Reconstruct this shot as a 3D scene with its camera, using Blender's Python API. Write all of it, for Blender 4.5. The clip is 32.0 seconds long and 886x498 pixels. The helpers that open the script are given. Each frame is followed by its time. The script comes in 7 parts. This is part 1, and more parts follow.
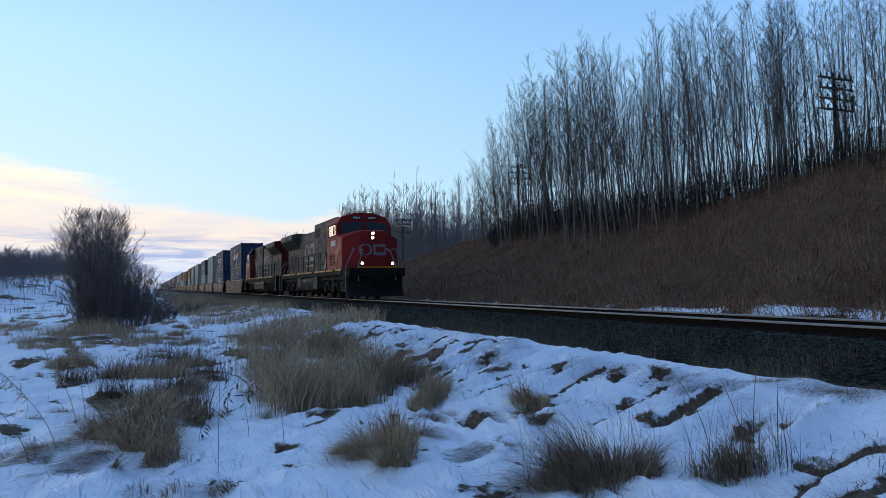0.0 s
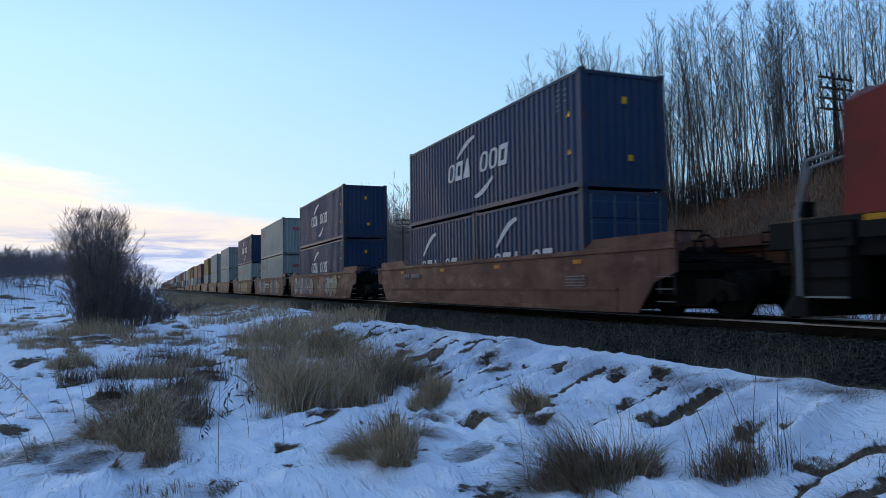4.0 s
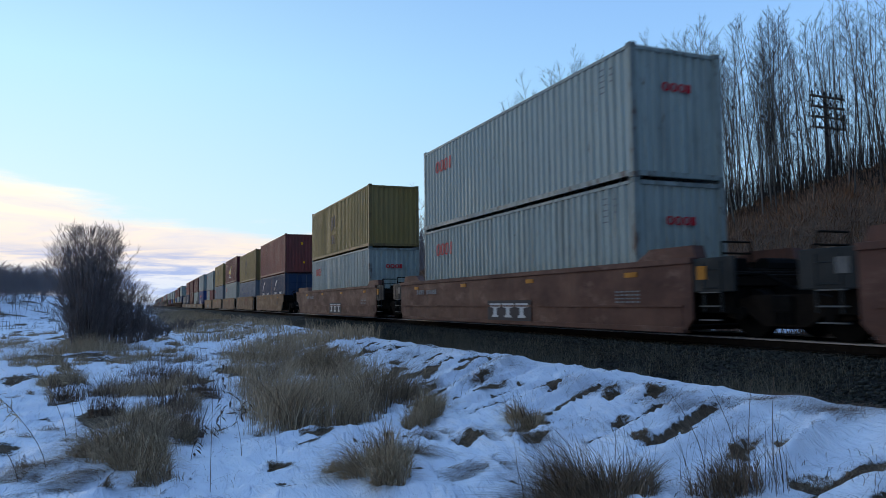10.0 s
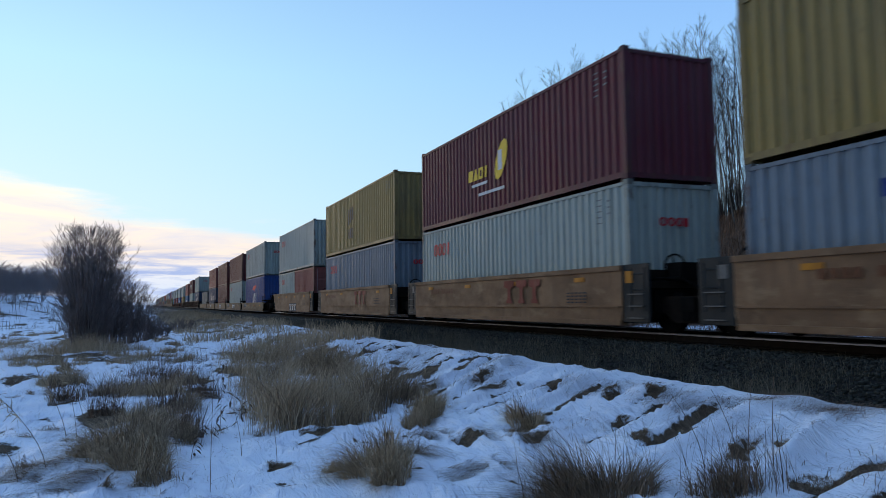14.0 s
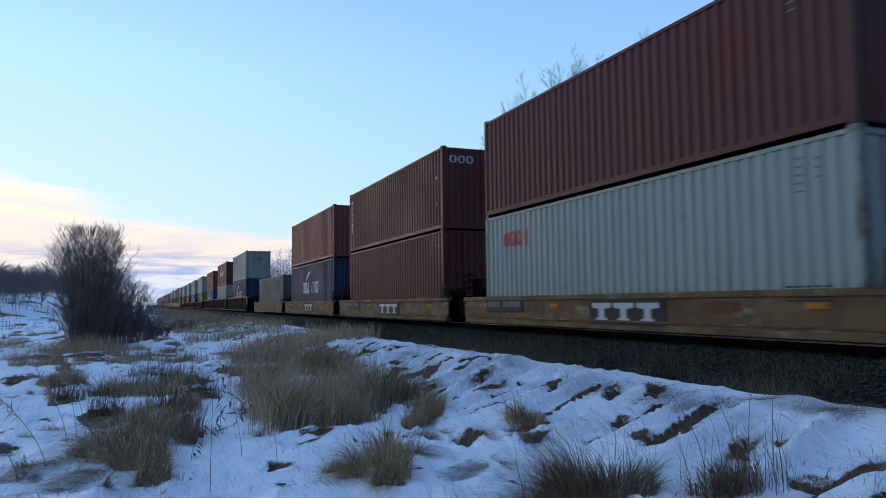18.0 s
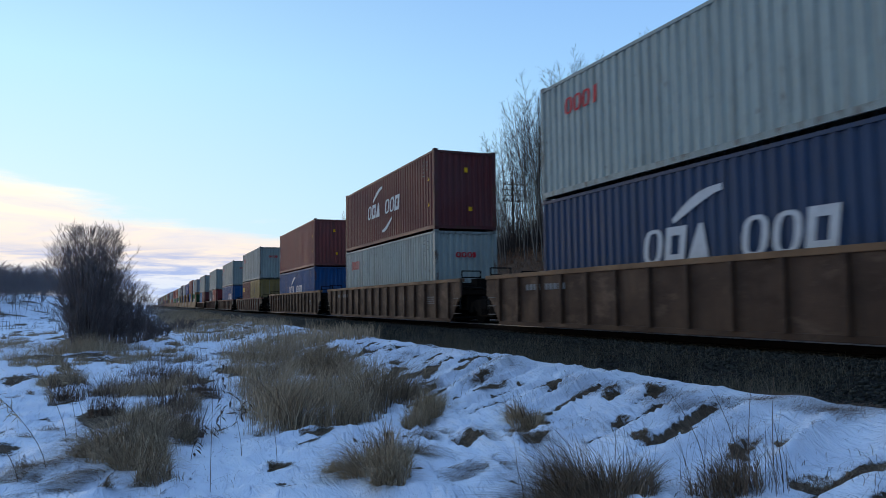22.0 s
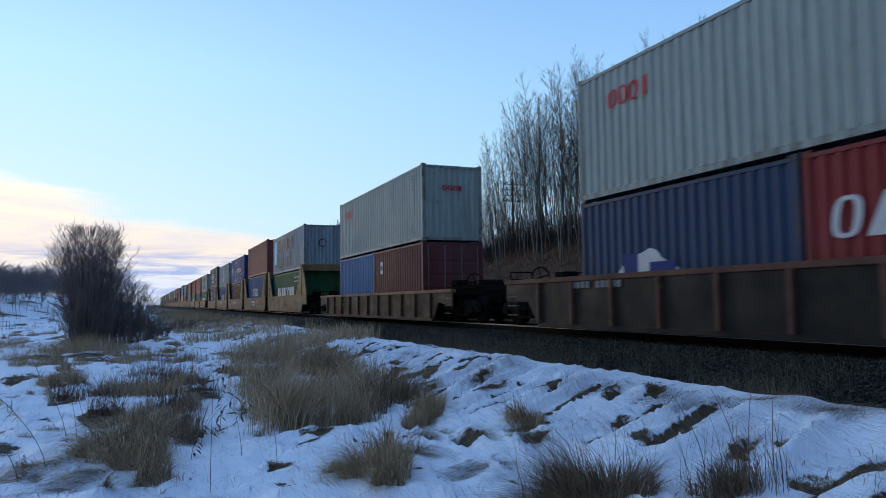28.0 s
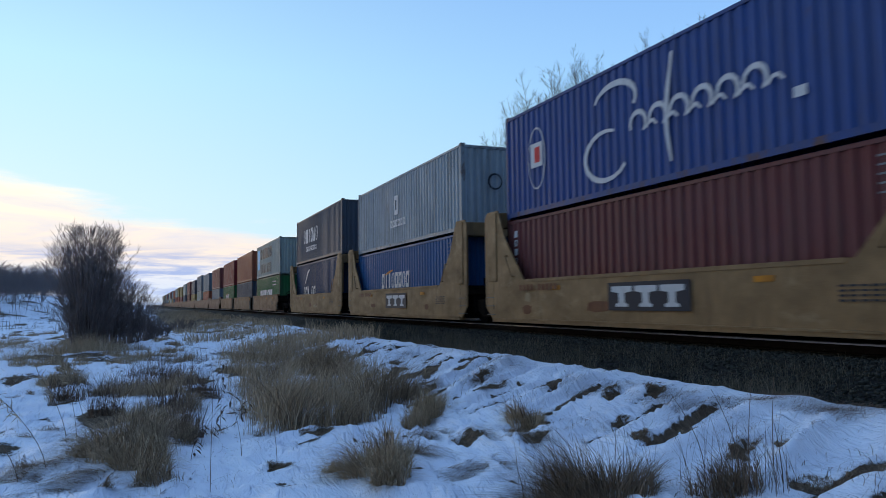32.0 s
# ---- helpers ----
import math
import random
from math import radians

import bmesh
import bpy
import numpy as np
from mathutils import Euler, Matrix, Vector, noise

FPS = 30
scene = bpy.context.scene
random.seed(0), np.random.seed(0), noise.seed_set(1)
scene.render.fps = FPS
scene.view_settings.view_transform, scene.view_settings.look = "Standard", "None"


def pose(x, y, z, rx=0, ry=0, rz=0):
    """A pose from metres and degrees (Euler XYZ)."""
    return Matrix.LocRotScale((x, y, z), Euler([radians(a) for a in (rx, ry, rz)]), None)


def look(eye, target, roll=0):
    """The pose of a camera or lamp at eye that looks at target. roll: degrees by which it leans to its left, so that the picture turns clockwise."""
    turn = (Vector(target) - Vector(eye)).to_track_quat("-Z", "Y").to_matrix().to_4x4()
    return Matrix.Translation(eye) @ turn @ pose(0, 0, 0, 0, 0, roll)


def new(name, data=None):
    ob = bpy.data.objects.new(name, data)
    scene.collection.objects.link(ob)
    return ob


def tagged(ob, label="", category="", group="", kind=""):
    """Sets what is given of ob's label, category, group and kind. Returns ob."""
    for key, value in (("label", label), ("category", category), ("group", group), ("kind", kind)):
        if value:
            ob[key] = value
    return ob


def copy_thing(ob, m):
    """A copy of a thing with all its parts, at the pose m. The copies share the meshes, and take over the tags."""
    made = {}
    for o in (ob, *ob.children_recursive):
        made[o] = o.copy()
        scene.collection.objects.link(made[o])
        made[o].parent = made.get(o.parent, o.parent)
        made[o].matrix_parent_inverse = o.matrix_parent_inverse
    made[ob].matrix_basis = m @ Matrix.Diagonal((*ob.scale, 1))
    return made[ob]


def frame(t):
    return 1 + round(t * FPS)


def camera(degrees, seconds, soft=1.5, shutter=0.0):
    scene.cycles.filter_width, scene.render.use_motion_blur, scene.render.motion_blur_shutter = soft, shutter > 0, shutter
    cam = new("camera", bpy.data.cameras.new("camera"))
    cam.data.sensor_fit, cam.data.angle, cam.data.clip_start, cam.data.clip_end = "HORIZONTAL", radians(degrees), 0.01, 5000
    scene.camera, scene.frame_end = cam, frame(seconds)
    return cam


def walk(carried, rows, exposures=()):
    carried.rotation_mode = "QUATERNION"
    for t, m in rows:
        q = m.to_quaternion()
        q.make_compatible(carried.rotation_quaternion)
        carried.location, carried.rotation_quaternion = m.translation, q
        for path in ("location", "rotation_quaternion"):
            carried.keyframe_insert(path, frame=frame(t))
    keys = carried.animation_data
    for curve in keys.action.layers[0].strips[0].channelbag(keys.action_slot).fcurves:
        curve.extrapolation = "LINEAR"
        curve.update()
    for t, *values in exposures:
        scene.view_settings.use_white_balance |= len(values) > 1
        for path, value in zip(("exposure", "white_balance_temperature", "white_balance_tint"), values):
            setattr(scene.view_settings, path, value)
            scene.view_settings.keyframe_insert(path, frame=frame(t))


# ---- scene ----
# The eye stands 0.68 m above the rail heads beside a single straight track that runs along y.
EYE = (0.0, 0.0, 0.68)


def aim(yaw, pitch, roll):
    a, b = radians(yaw), radians(pitch)
    way = Vector((math.sin(a) * math.cos(b), math.cos(a) * math.cos(b), math.sin(b)))
    return look(EYE, Vector(EYE) + way, roll)


cam = camera(63.375, 32.0, soft=0.7, shutter=0.20)
REST = (22.013, 2.872, -0.698)
LAST = (22.458, 4.211, -0.652)


def between(k):
    return aim(*(a + (b - a) * k for a, b in zip(REST, LAST)))


walk(cam, [
    (0.0, aim(*REST)), (6.5, aim(*REST)), (6.6, between(0.05)), (6.7, between(0.24)), (6.8, between(0.60)),
    (6.9, between(0.92)), (7.0, aim(22.344, 4.243, -0.668)), (7.25, aim(*LAST)), (19.0, aim(*LAST)), (32.0, aim(*LAST)),
], exposures=[(0.0, -0.03), (3.5, 0.0), (5.5, 0.15), (6.2, 0.15), (7.2, 0.04), (8.0, 0.0), (32.0, 0.0)])

# ---- world and light: clear dusk sky, the sun just gone behind thin cloud beyond the field ----
SUN_AZIMUTH, SUN_ELEVATION = -20.0, 4.0
world = bpy.data.worlds.new("dusk_sky")
scene.world = world
world.use_nodes = True


def wire(tree, source, target):
    tree.links.new(source, target)


def rgb(r, g, b):
    """Linear colour from a display colour of 0..255."""
    return tuple(((c / 255 + 0.055) / 1.055) ** 2.4 if c > 10 else c / 255 / 12.92 for c in (r, g, b)) + (1.0,)


def ramp(tree, source, stops, ease=False):
    made = tree.nodes.new("ShaderNodeValToRGB")
    if ease:
        made.color_ramp.interpolation = "EASE"
    els = made.color_ramp.elements
    while len(els) < len(stops):
        els.new(0.5)
    for e, (p, c) in zip(els, stops):
        e.position, e.color = p, (c if isinstance(c, tuple) else (c, c, c, 1.0))
    wire(tree, source, made.inputs[0])
    return made.outputs[0]


def mixed(tree, factor, a, b, blend="MIX"):
    made = tree.nodes.new("ShaderNodeMix")
    made.data_type, made.blend_type = "RGBA", blend
    for value, i in ((factor, 0), (a, 6), (b, 7)):
        socket = made.inputs[i]
        if isinstance(value, (int, float)):
            socket.default_value = value if i == 0 else (value, value, value, 1.0)
        elif isinstance(value, tuple):
            socket.default_value = value
        else:
            wire(tree, value, socket)
    return made.outputs[2]


def calc(tree, op, a, b=0.0, clamp=False):
    made = tree.nodes.new("ShaderNodeMath")
    made.operation, made.use_clamp = op, clamp
    for value, socket in ((a, made.inputs[0]), (b, made.inputs[1])):
        if isinstance(value, (int, float)):
            socket.default_value = value
        else:
            wire(tree, value, socket)
    return made.outputs[0]


def grain(tree, coords, scale, detail=4.0, rough=0.55, stretch=None, distort=0.0):
    if stretch:
        m = tree.nodes.new("ShaderNodeMapping")
        m.inputs["Scale"].default_value = stretch
        wire(tree, coords, m.inputs[0])
        coords = m.outputs[0]
    made = tree.nodes.new("ShaderNodeTexNoise")
    made.inputs["Scale"].default_value, made.inputs["Detail"].default_value = scale, detail
    made.inputs["Roughness"].default_value, made.inputs["Distortion"].default_value = rough, distort
    wire(tree, coords, made.inputs["Vector"])
    return made.outputs["Fac"]


def make_world():
    t = world.node_tree
    t.nodes.clear()
    out = t.nodes.new("ShaderNodeOutputWorld")
    back = t.nodes.new("ShaderNodeBackground")
    sky = t.nodes.new("ShaderNodeTexSky")
    sky.sky_type, sky.sun_disc = "NISHITA", False
    sky.sun_elevation, sky.sun_rotation = radians(SUN_ELEVATION), radians(SUN_AZIMUTH)
    sky.air_density, sky.dust_density, sky.ozone_density = 1.0, 0.4, 2.5
    pos = t.nodes.new("ShaderNodeTexCoord").outputs["Generated"]
    sep = t.nodes.new("ShaderNodeSeparateXYZ")
    wire(t, pos, sep.inputs[0])
    side, up = sep.outputs[0], sep.outputs[2]
    tone = lambda r, g, b: (r * 10.8, g * 10.65, b * 10.45, 1.0)
    # the dusk gradient, paler towards the sunken sun
    pale = ramp(t, up, [(0.0, tone(0.80, 0.96, 1.06)), (0.14, tone(0.70, 0.96, 1.10)), (0.30, tone(0.56, 0.92, 1.10)), (0.50, tone(0.31, 0.58, 1.02)), (1.0, tone(0.37, 0.60, 1.05))])
    deep = ramp(t, up, [(0.0, tone(0.62, 0.86, 1.06)), (0.14, tone(0.48, 0.80, 1.10)), (0.30, tone(0.34, 0.64, 1.08)), (0.50, tone(0.21, 0.44, 0.98)), (1.0, tone(0.37, 0.60, 1.05))])
    turn = calc(t, "ADD", calc(t, "MULTIPLY", side, 0.62), 0.38)
    col = mixed(t, ramp(t, turn, [(0.22, 0.0), (0.85, 1.0)], True), pale, deep)
    col = mixed(t, 0.12, col, sky.outputs[0])
    # a warm bank of cloud low beyond the field, ragged above, with blue-grey streaks under it
    streak = grain(t, pos, 3.2, 8.0, 0.62, (1.0, 1.0, 4.0), 0.3)
    puff = grain(t, pos, 7.0, 7.0, 0.6, (1.0, 1.0, 9.0), 0.3)
    edge = calc(t, "ADD", up, calc(t, "ADD", calc(t, "MULTIPLY", calc(t, "SUBTRACT", streak, 0.5), 0.16), calc(t, "MULTIPLY", side, 0.19)))
    bank = ramp(t, edge, [(0.0, 1.0), (0.110, 1.0), (0.146, 0.0)], True)
    bank = calc(t, "MULTIPLY", bank, ramp(t, up, [(0.0, 0.5), (0.05, 0.9), (0.09, 1.0)]))
    warm = ramp(t, up, [(0.0, tone(0.58, 0.68, 0.95)), (0.035, tone(0.78, 0.80, 0.92)), (0.065, tone(1.0, 0.86, 0.74)), (0.12, tone(1.08, 0.98, 0.82))])
    col = mixed(t, bank, col, warm)
    deck = ramp(t, up, [(0.0, 0.9), (0.030, 1.0), (0.060, 0.75), (0.085, 0.0)], True)
    col = mixed(t, calc(t, "MULTIPLY", ramp(t, puff, [(0.43, 0.0), (0.56, 0.95)]), deck), col, tone(0.34, 0.46, 0.80))
    wisp = grain(t, pos, 5.0, 7.0, 0.62, (1.0, 1.0, 7.0), 0.5)
    high = ramp(t, up, [(0.05, 0.0), (0.085, 1.0), (0.12, 0.8), (0.17, 0.0)], True)
    col = mixed(t, calc(t, "MULTIPLY", calc(t, "MULTIPLY", ramp(t, wisp, [(0.42, 0.0), (0.66, 0.75)]), high), bank), col, tone(0.72, 0.74, 0.88))
    # the sky opposite the sunset lies in the earth's shadow
    away = calc(t, "ADD", calc(t, "MULTIPLY", sep.outputs[1], 0.5), 0.5)
    col = mixed(t, 1.0, col, ramp(t, away, [(0.0, (0.40, 0.46, 0.55, 1.0)), (0.42, (0.62, 0.68, 0.76, 1.0)), (0.66, 1.0)], True), "MULTIPLY")
    wire(t, col, back.inputs[0])
    back.inputs[1].default_value = SKY_STRENGTH
    wire(t, back.outputs[0], out.inputs[0])


SKY_STRENGTH = 0.1
make_world()

sun = new("sun", bpy.data.lights.new("sun", "SUN"))
sun.data.energy, sun.data.angle, sun.data.color = 0.4, radians(16), (1.0, 0.78, 0.58)
a, b = radians(SUN_AZIMUTH), radians(SUN_ELEVATION)
sun.matrix_world = look((math.sin(a) * math.cos(b) * 50, math.cos(a) * math.cos(b) * 50, math.sin(b) * 50), (0, 0, 0))


# ---- materials ----
def surface(name, build, rough=0.7, metal=0.0, bump=0.0, shine=0.15):
    """A node material; build(tree, object coords) gives the colour and, where it has one, the height."""
    m = bpy.data.materials.new(name)
    m.use_nodes = True
    t = m.node_tree
    bsdf = t.nodes["Principled BSDF"]
    coords = t.nodes.new("ShaderNodeTexCoord").outputs["Object"]
    got = build(t, coords)
    colour, height, gloss = (tuple(got) + (None, None))[:3] if isinstance(got, (list,)) else (got, None, None)
    if isinstance(colour, tuple):
        bsdf.inputs["Base Color"].default_value = colour
    else:
        wire(t, colour, bsdf.inputs["Base Color"])
    bsdf.inputs["Roughness"].default_value, bsdf.inputs["Metallic"].default_value = rough, metal
    bsdf.inputs["Specular IOR Level"].default_value = shine
    if gloss is not None:
        wire(t, gloss, bsdf.inputs["Roughness"])
    if height is not None and bump:
        bm = t.nodes.new("ShaderNodeBump")
        bm.inputs["Strength"].default_value, bm.inputs["Distance"].default_value = 1.0, bump
        wire(t, height, bm.inputs["Height"])
        wire(t, bm.outputs[0], bsdf.inputs["Normal"])
    return m


def scale_colour(c, k):
    return (c[0] * k, c[1] * k, c[2] * k, 1.0)


def worn(name, colour, dirt=(0.035, 0.03, 0.027, 1.0), amount=0.45, rough=0.6, metal=0.0, scale=1.4, shine=0.15):
    """Painted metal with streaks, blotches of dirt and a fine grain."""
    def build(t, co):
        blot = ramp(t, grain(t, co, scale, 6.0, 0.6), [(0.36, 0.0), (0.72, 1.0)])
        streak = ramp(t, grain(t, co, 3.0, 4.0, 0.6, (1.0, 2.2, 0.22)), [(0.45, 0.0), (0.75, 1.0)])
        fine = grain(t, co, 40.0, 2.0)
        f = calc(t, "MULTIPLY", calc(t, "MAXIMUM", blot, streak), amount)
        c = mixed(t, f, colour, dirt)
        c = mixed(t, ramp(t, fine, [(0.3, 0.0), (0.8, 0.22)]), c, scale_colour(colour, 0.6))
        return [c, fine, ramp(t, blot, [(0.0, rough - 0.1), (1.0, min(1.0, rough + 0.22))])]
    return surface(name, build, rough, metal, 0.004, shine)


def weathered(name, colour, dirt, bare, amount=0.6):
    """Old car paint: long runs of dirt, sooty blotches and places rubbed through to a paler coat."""
    def build(t, co):
        at = t.nodes.new("ShaderNodeVectorMath")
        at.operation = "MULTIPLY_ADD"
        wire(t, t.nodes.new("ShaderNodeObjectInfo").outputs["Random"], at.inputs[0])
        at.inputs[1].default_value = (0.0, 83.0, 0.0)
        wire(t, co, at.inputs[2])
        at = at.outputs[0]
        blot = ramp(t, grain(t, at, 1.3, 7.0, 0.65, (1.0, 0.7, 1.3)), [(0.36, 0.0), (0.70, 1.0)])
        streak = ramp(t, grain(t, at, 3.0, 5.0, 0.65, (1.0, 2.6, 0.25)), [(0.44, 0.0), (0.72, 1.0)])
        c = mixed(t, calc(t, "MULTIPLY", calc(t, "MAXIMUM", blot, streak), amount), colour, dirt)
        rub = ramp(t, grain(t, at, 1.9, 8.0, 0.7, (1.0, 0.55, 1.1)), [(0.56, 0.0), (0.66, 0.6)])
        c = mixed(t, rub, c, bare)
        fine = grain(t, co, 40.0, 2.0)
        c = mixed(t, ramp(t, fine, [(0.3, 0.0), (0.8, 0.25)]), c, scale_colour(colour, 0.55))
        return [c, fine, ramp(t, blot, [(0.0, 0.55), (1.0, 0.85)])]
    return surface(name, build, 0.6, 0.0, 0.004, 0.15)


def container_paint(name, wear, rusty):
    """Sun-faded paint with runs of grime, soot in blotches and rust that has broken through; each container its own share."""
    def build(t, co):
        info = t.nodes.new("ShaderNodeObjectInfo")
        base, own = info.outputs["Color"], info.outputs["Random"]
        shift = t.nodes.new("ShaderNodeVectorMath")
        shift.operation = "MULTIPLY_ADD"
        wire(t, own, shift.inputs[0])
        shift.inputs[1].default_value = (37.0, 61.0, 17.0)
        wire(t, co, shift.inputs[2])
        at = shift.outputs[0]
        much = calc(t, "ADD", calc(t, "MULTIPLY", own, 0.9), 0.45)
        fade = grain(t, at, 0.5, 3.0, 0.5)
        c = mixed(t, ramp(t, fade, [(0.35, 0.0), (0.75, 0.22)]), base, mixed(t, 0.4, base, 0.34))
        streak = grain(t, at, 2.6, 5.0, 0.62, (1.0, 3.4, 0.13))
        f = calc(t, "MULTIPLY", ramp(t, streak, [(0.46, 0.0), (0.76, 0.75 * wear)]), much, True)
        c = mixed(t, f, c, mixed(t, 0.75, base, (0.05, 0.045, 0.04, 1.0)))
        grime = grain(t, at, 7.0, 7.0, 0.72, (1.0, 1.0, 0.4))
        f = calc(t, "MULTIPLY", ramp(t, grime, [(0.50, 0.0), (0.74, 0.55 * wear)]), much, True)
        c = mixed(t, f, c, mixed(t, 0.6, base, (0.06, 0.052, 0.045, 1.0)))
        rust = grain(t, at, 4.5, 8.0, 0.72, (1.0, 1.0, 0.42))
        low = 0.66 - 0.14 * rusty
        c = mixed(t, ramp(t, rust, [(low, 0.0), (low + 0.09, 0.8)]), c, (0.085, 0.040, 0.022, 1.0))
        return [c, grain(t, co, 60.0, 2.0), ramp(t, fade, [(0.3, 0.5), (0.8, 0.72)])]
    return surface(name, build, 0.6, 0.0, 0.002, 0.25)


def plain(name, colour, rough=0.7, metal=0.0, spread=0.25, scale=12.0, bump=0.0, shine=0.15):
    def build(t, co):
        n = grain(t, co, scale, 5.0, 0.6)
        c = mixed(t, ramp(t, n, [(0.25, 0.0), (0.75, 1.0)]), scale_colour(colour, 1 - spread), scale_colour(colour, 1 + spread))
        return [c, n]
    return surface(name, build, rough, metal, bump, shine)


def blades(name, low, high, rough=0.85):
    """Dry blades and stalks: each its own shade."""
    def build(t, co):
        geo = t.nodes.new("ShaderNodeNewGeometry")
        big = grain(t, co, 0.5, 3.0)
        f = calc(t, "ADD", calc(t, "MULTIPLY", geo.outputs["Random Per Island"], 0.75), calc(t, "MULTIPLY", big, 0.3))
        return ramp(t, f, [(0.1, low), (0.95, high)])
    return surface(name, build, rough, shine=0.08)


def bark(name, pale, dark, mark):
    def build(t, co):
        info = t.nodes.new("ShaderNodeObjectInfo")
        n = grain(t, co, 3.0, 6.0, 0.65, (1.0, 1.0, 0.5))
        c = mixed(t, ramp(t, n, [(0.35, 0.0), (0.75, 1.0)]), pale, dark)
        scar = grain(t, co, 6.0, 3.0, 0.6, (1.0, 1.0, 2.6))
        c = mixed(t, ramp(t, scar, [(0.60, 0.0), (0.68, 0.85)]), c, mark)
        c = mixed(t, calc(t, "MULTIPLY", info.outputs["Random"], 0.75), c, dark)
        return [c, n]
    return surface(name, build, 0.85, 0.0, 0.01, 0.1)


def ground_cover():
    """Snow, dry turf, ballast grit and the rusty grass of the cutting, each where the sheet carries it."""
    def build(t, co):
        def carried(key):
            at = t.nodes.new("ShaderNodeAttribute")
            at.attribute_name = key
            return at.outputs["Fac"]
        soft = grain(t, co, 0.9, 5.0, 0.6)
        fine = grain(t, co, 9.0, 6.0, 0.65)
        grit = t.nodes.new("ShaderNodeTexVoronoi")
        grit.inputs["Scale"].default_value = 24.0
        wire(t, co, grit.inputs["Vector"])
        turf = mixed(t, ramp(t, fine, [(0.3, 0.0), (0.7, 1.0)]), (0.05, 0.036, 0.026, 1.0), (0.18, 0.13, 0.088, 1.0))
        rusty = mixed(t, ramp(t, fine, [(0.3, 0.0), (0.7, 1.0)]), (0.04, 0.024, 0.016, 1.0), (0.15, 0.088, 0.055, 1.0))
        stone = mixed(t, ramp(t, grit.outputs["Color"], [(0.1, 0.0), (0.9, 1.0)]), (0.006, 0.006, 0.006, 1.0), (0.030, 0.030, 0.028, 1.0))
        c = mixed(t, carried("hill"), turf, rusty)
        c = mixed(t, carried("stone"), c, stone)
        edge = calc(t, "ADD", carried("snow"), calc(t, "MULTIPLY", calc(t, "SUBTRACT", calc(t, "ADD", soft, fine), 1.0), 0.9))
        white = mixed(t, ramp(t, soft, [(0.35, 0.0), (0.7, 1.0)]), (0.74, 0.775, 0.865, 1.0), (0.84, 0.87, 0.94, 1.0))
        lies = ramp(t, edge, [(0.46, 0.0), (0.56, 1.0)])
        c = mixed(t, lies, c, white)
        wind = t.nodes.new("ShaderNodeMapping")
        wind.inputs["Rotation"].default_value, wind.inputs["Scale"].default_value = (0.0, 0.0, radians(-37.7)), (6.5, 2.0, 2.0)
        wire(t, co, wind.inputs[0])
        drift = ramp(t, grain(t, wind.outputs[0], 1.0, 4.0, 0.6, None, 0.4), [(0.30, 0.0), (0.50, 1.0), (0.70, 0.1)], True)
        h = calc(t, "ADD", calc(t, "MULTIPLY", lies, 0.5), calc(t, "ADD", calc(t, "MULTIPLY", fine, 0.6), calc(t, "MULTIPLY", drift, 0.5)))
        return [c, h, ramp(t, lies, [(0.0, 0.95), (1.0, 0.6)])]
    return surface("snow_and_dry_grass", build, 0.9, 0.0, 0.05, 0.15)


PAINT = container_paint("container_paint", 1.0, 0.25)
FRAME_PAINT = container_paint("container_frame_paint", 1.25, 0.95)
GROUND = ground_cover()
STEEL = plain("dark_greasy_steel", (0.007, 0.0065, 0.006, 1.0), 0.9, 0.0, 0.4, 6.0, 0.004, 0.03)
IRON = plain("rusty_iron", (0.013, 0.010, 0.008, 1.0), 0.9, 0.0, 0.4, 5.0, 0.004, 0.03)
RAILHEAD = plain("worn_bright_steel", (0.26, 0.255, 0.25, 1.0), 0.36, 0.9, 0.15, 8.0)
RAILWEB = plain("rail_rust", (0.014, 0.011, 0.0095, 1.0), 0.95, 0.0, 0.35, 8.0, 0.003, 0.03)
TIMBER = plain("creosoted_timber", (0.07, 0.058, 0.048, 1.0), 0.9, 0.0, 0.45, 7.0, 0.01)
POLE_WOOD = plain("weathered_pole_timber", (0.075, 0.062, 0.052, 1.0), 0.9, 0.0, 0.4, 7.0, 0.008)
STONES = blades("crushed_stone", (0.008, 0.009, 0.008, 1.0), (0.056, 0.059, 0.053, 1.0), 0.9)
SNOW = plain("loose_snow", (0.78, 0.8, 0.84, 1.0), 0.6, 0.0, 0.05, 5.0, 0.01)
RED = worn("locomotive_red", rgb(142, 24, 24), amount=0.5)
BLACK = worn("locomotive_black", (0.009, 0.009, 0.009, 1.0), (0.022, 0.020, 0.018, 1.0), 0.6, 0.8, 0.0, 1.4, 0.08)
GREY = worn("sooty_hood_grey", (0.082, 0.077, 0.068, 1.0), (0.016, 0.014, 0.012, 1.0), 0.8, 0.7, 0.0, 2.2, 0.12)
TRUCK_DUST = worn("dusty_cast_steel", (0.034, 0.031, 0.028, 1.0), (0.012, 0.011, 0.010, 1.0), 0.6, 0.85, 0.0, 4.0, 0.06)
STRIPE = worn("grimy_reflective_yellow", rgb(196, 138, 22), rgb(70, 52, 34), 0.7, 0.5, 0.0, 2.4)
RED_FADED = worn("chalky_faded_red", rgb(118, 38, 34), rgb(70, 52, 46), 0.75)
# soot, and the shade on the hood's rear faces mixed into the red
RED_SHADE_SOOT = worn("shaded_sooty_red", rgb(86, 16, 18), (0.012, 0.010, 0.009, 1.0), 0.6)
PALE_RAIL = worn("grab_rail_grey", (0.20, 0.20, 0.20, 1.0), amount=0.4)
WHITE = worn("faded_white", (0.22, 0.225, 0.225, 1.0), amount=0.55)
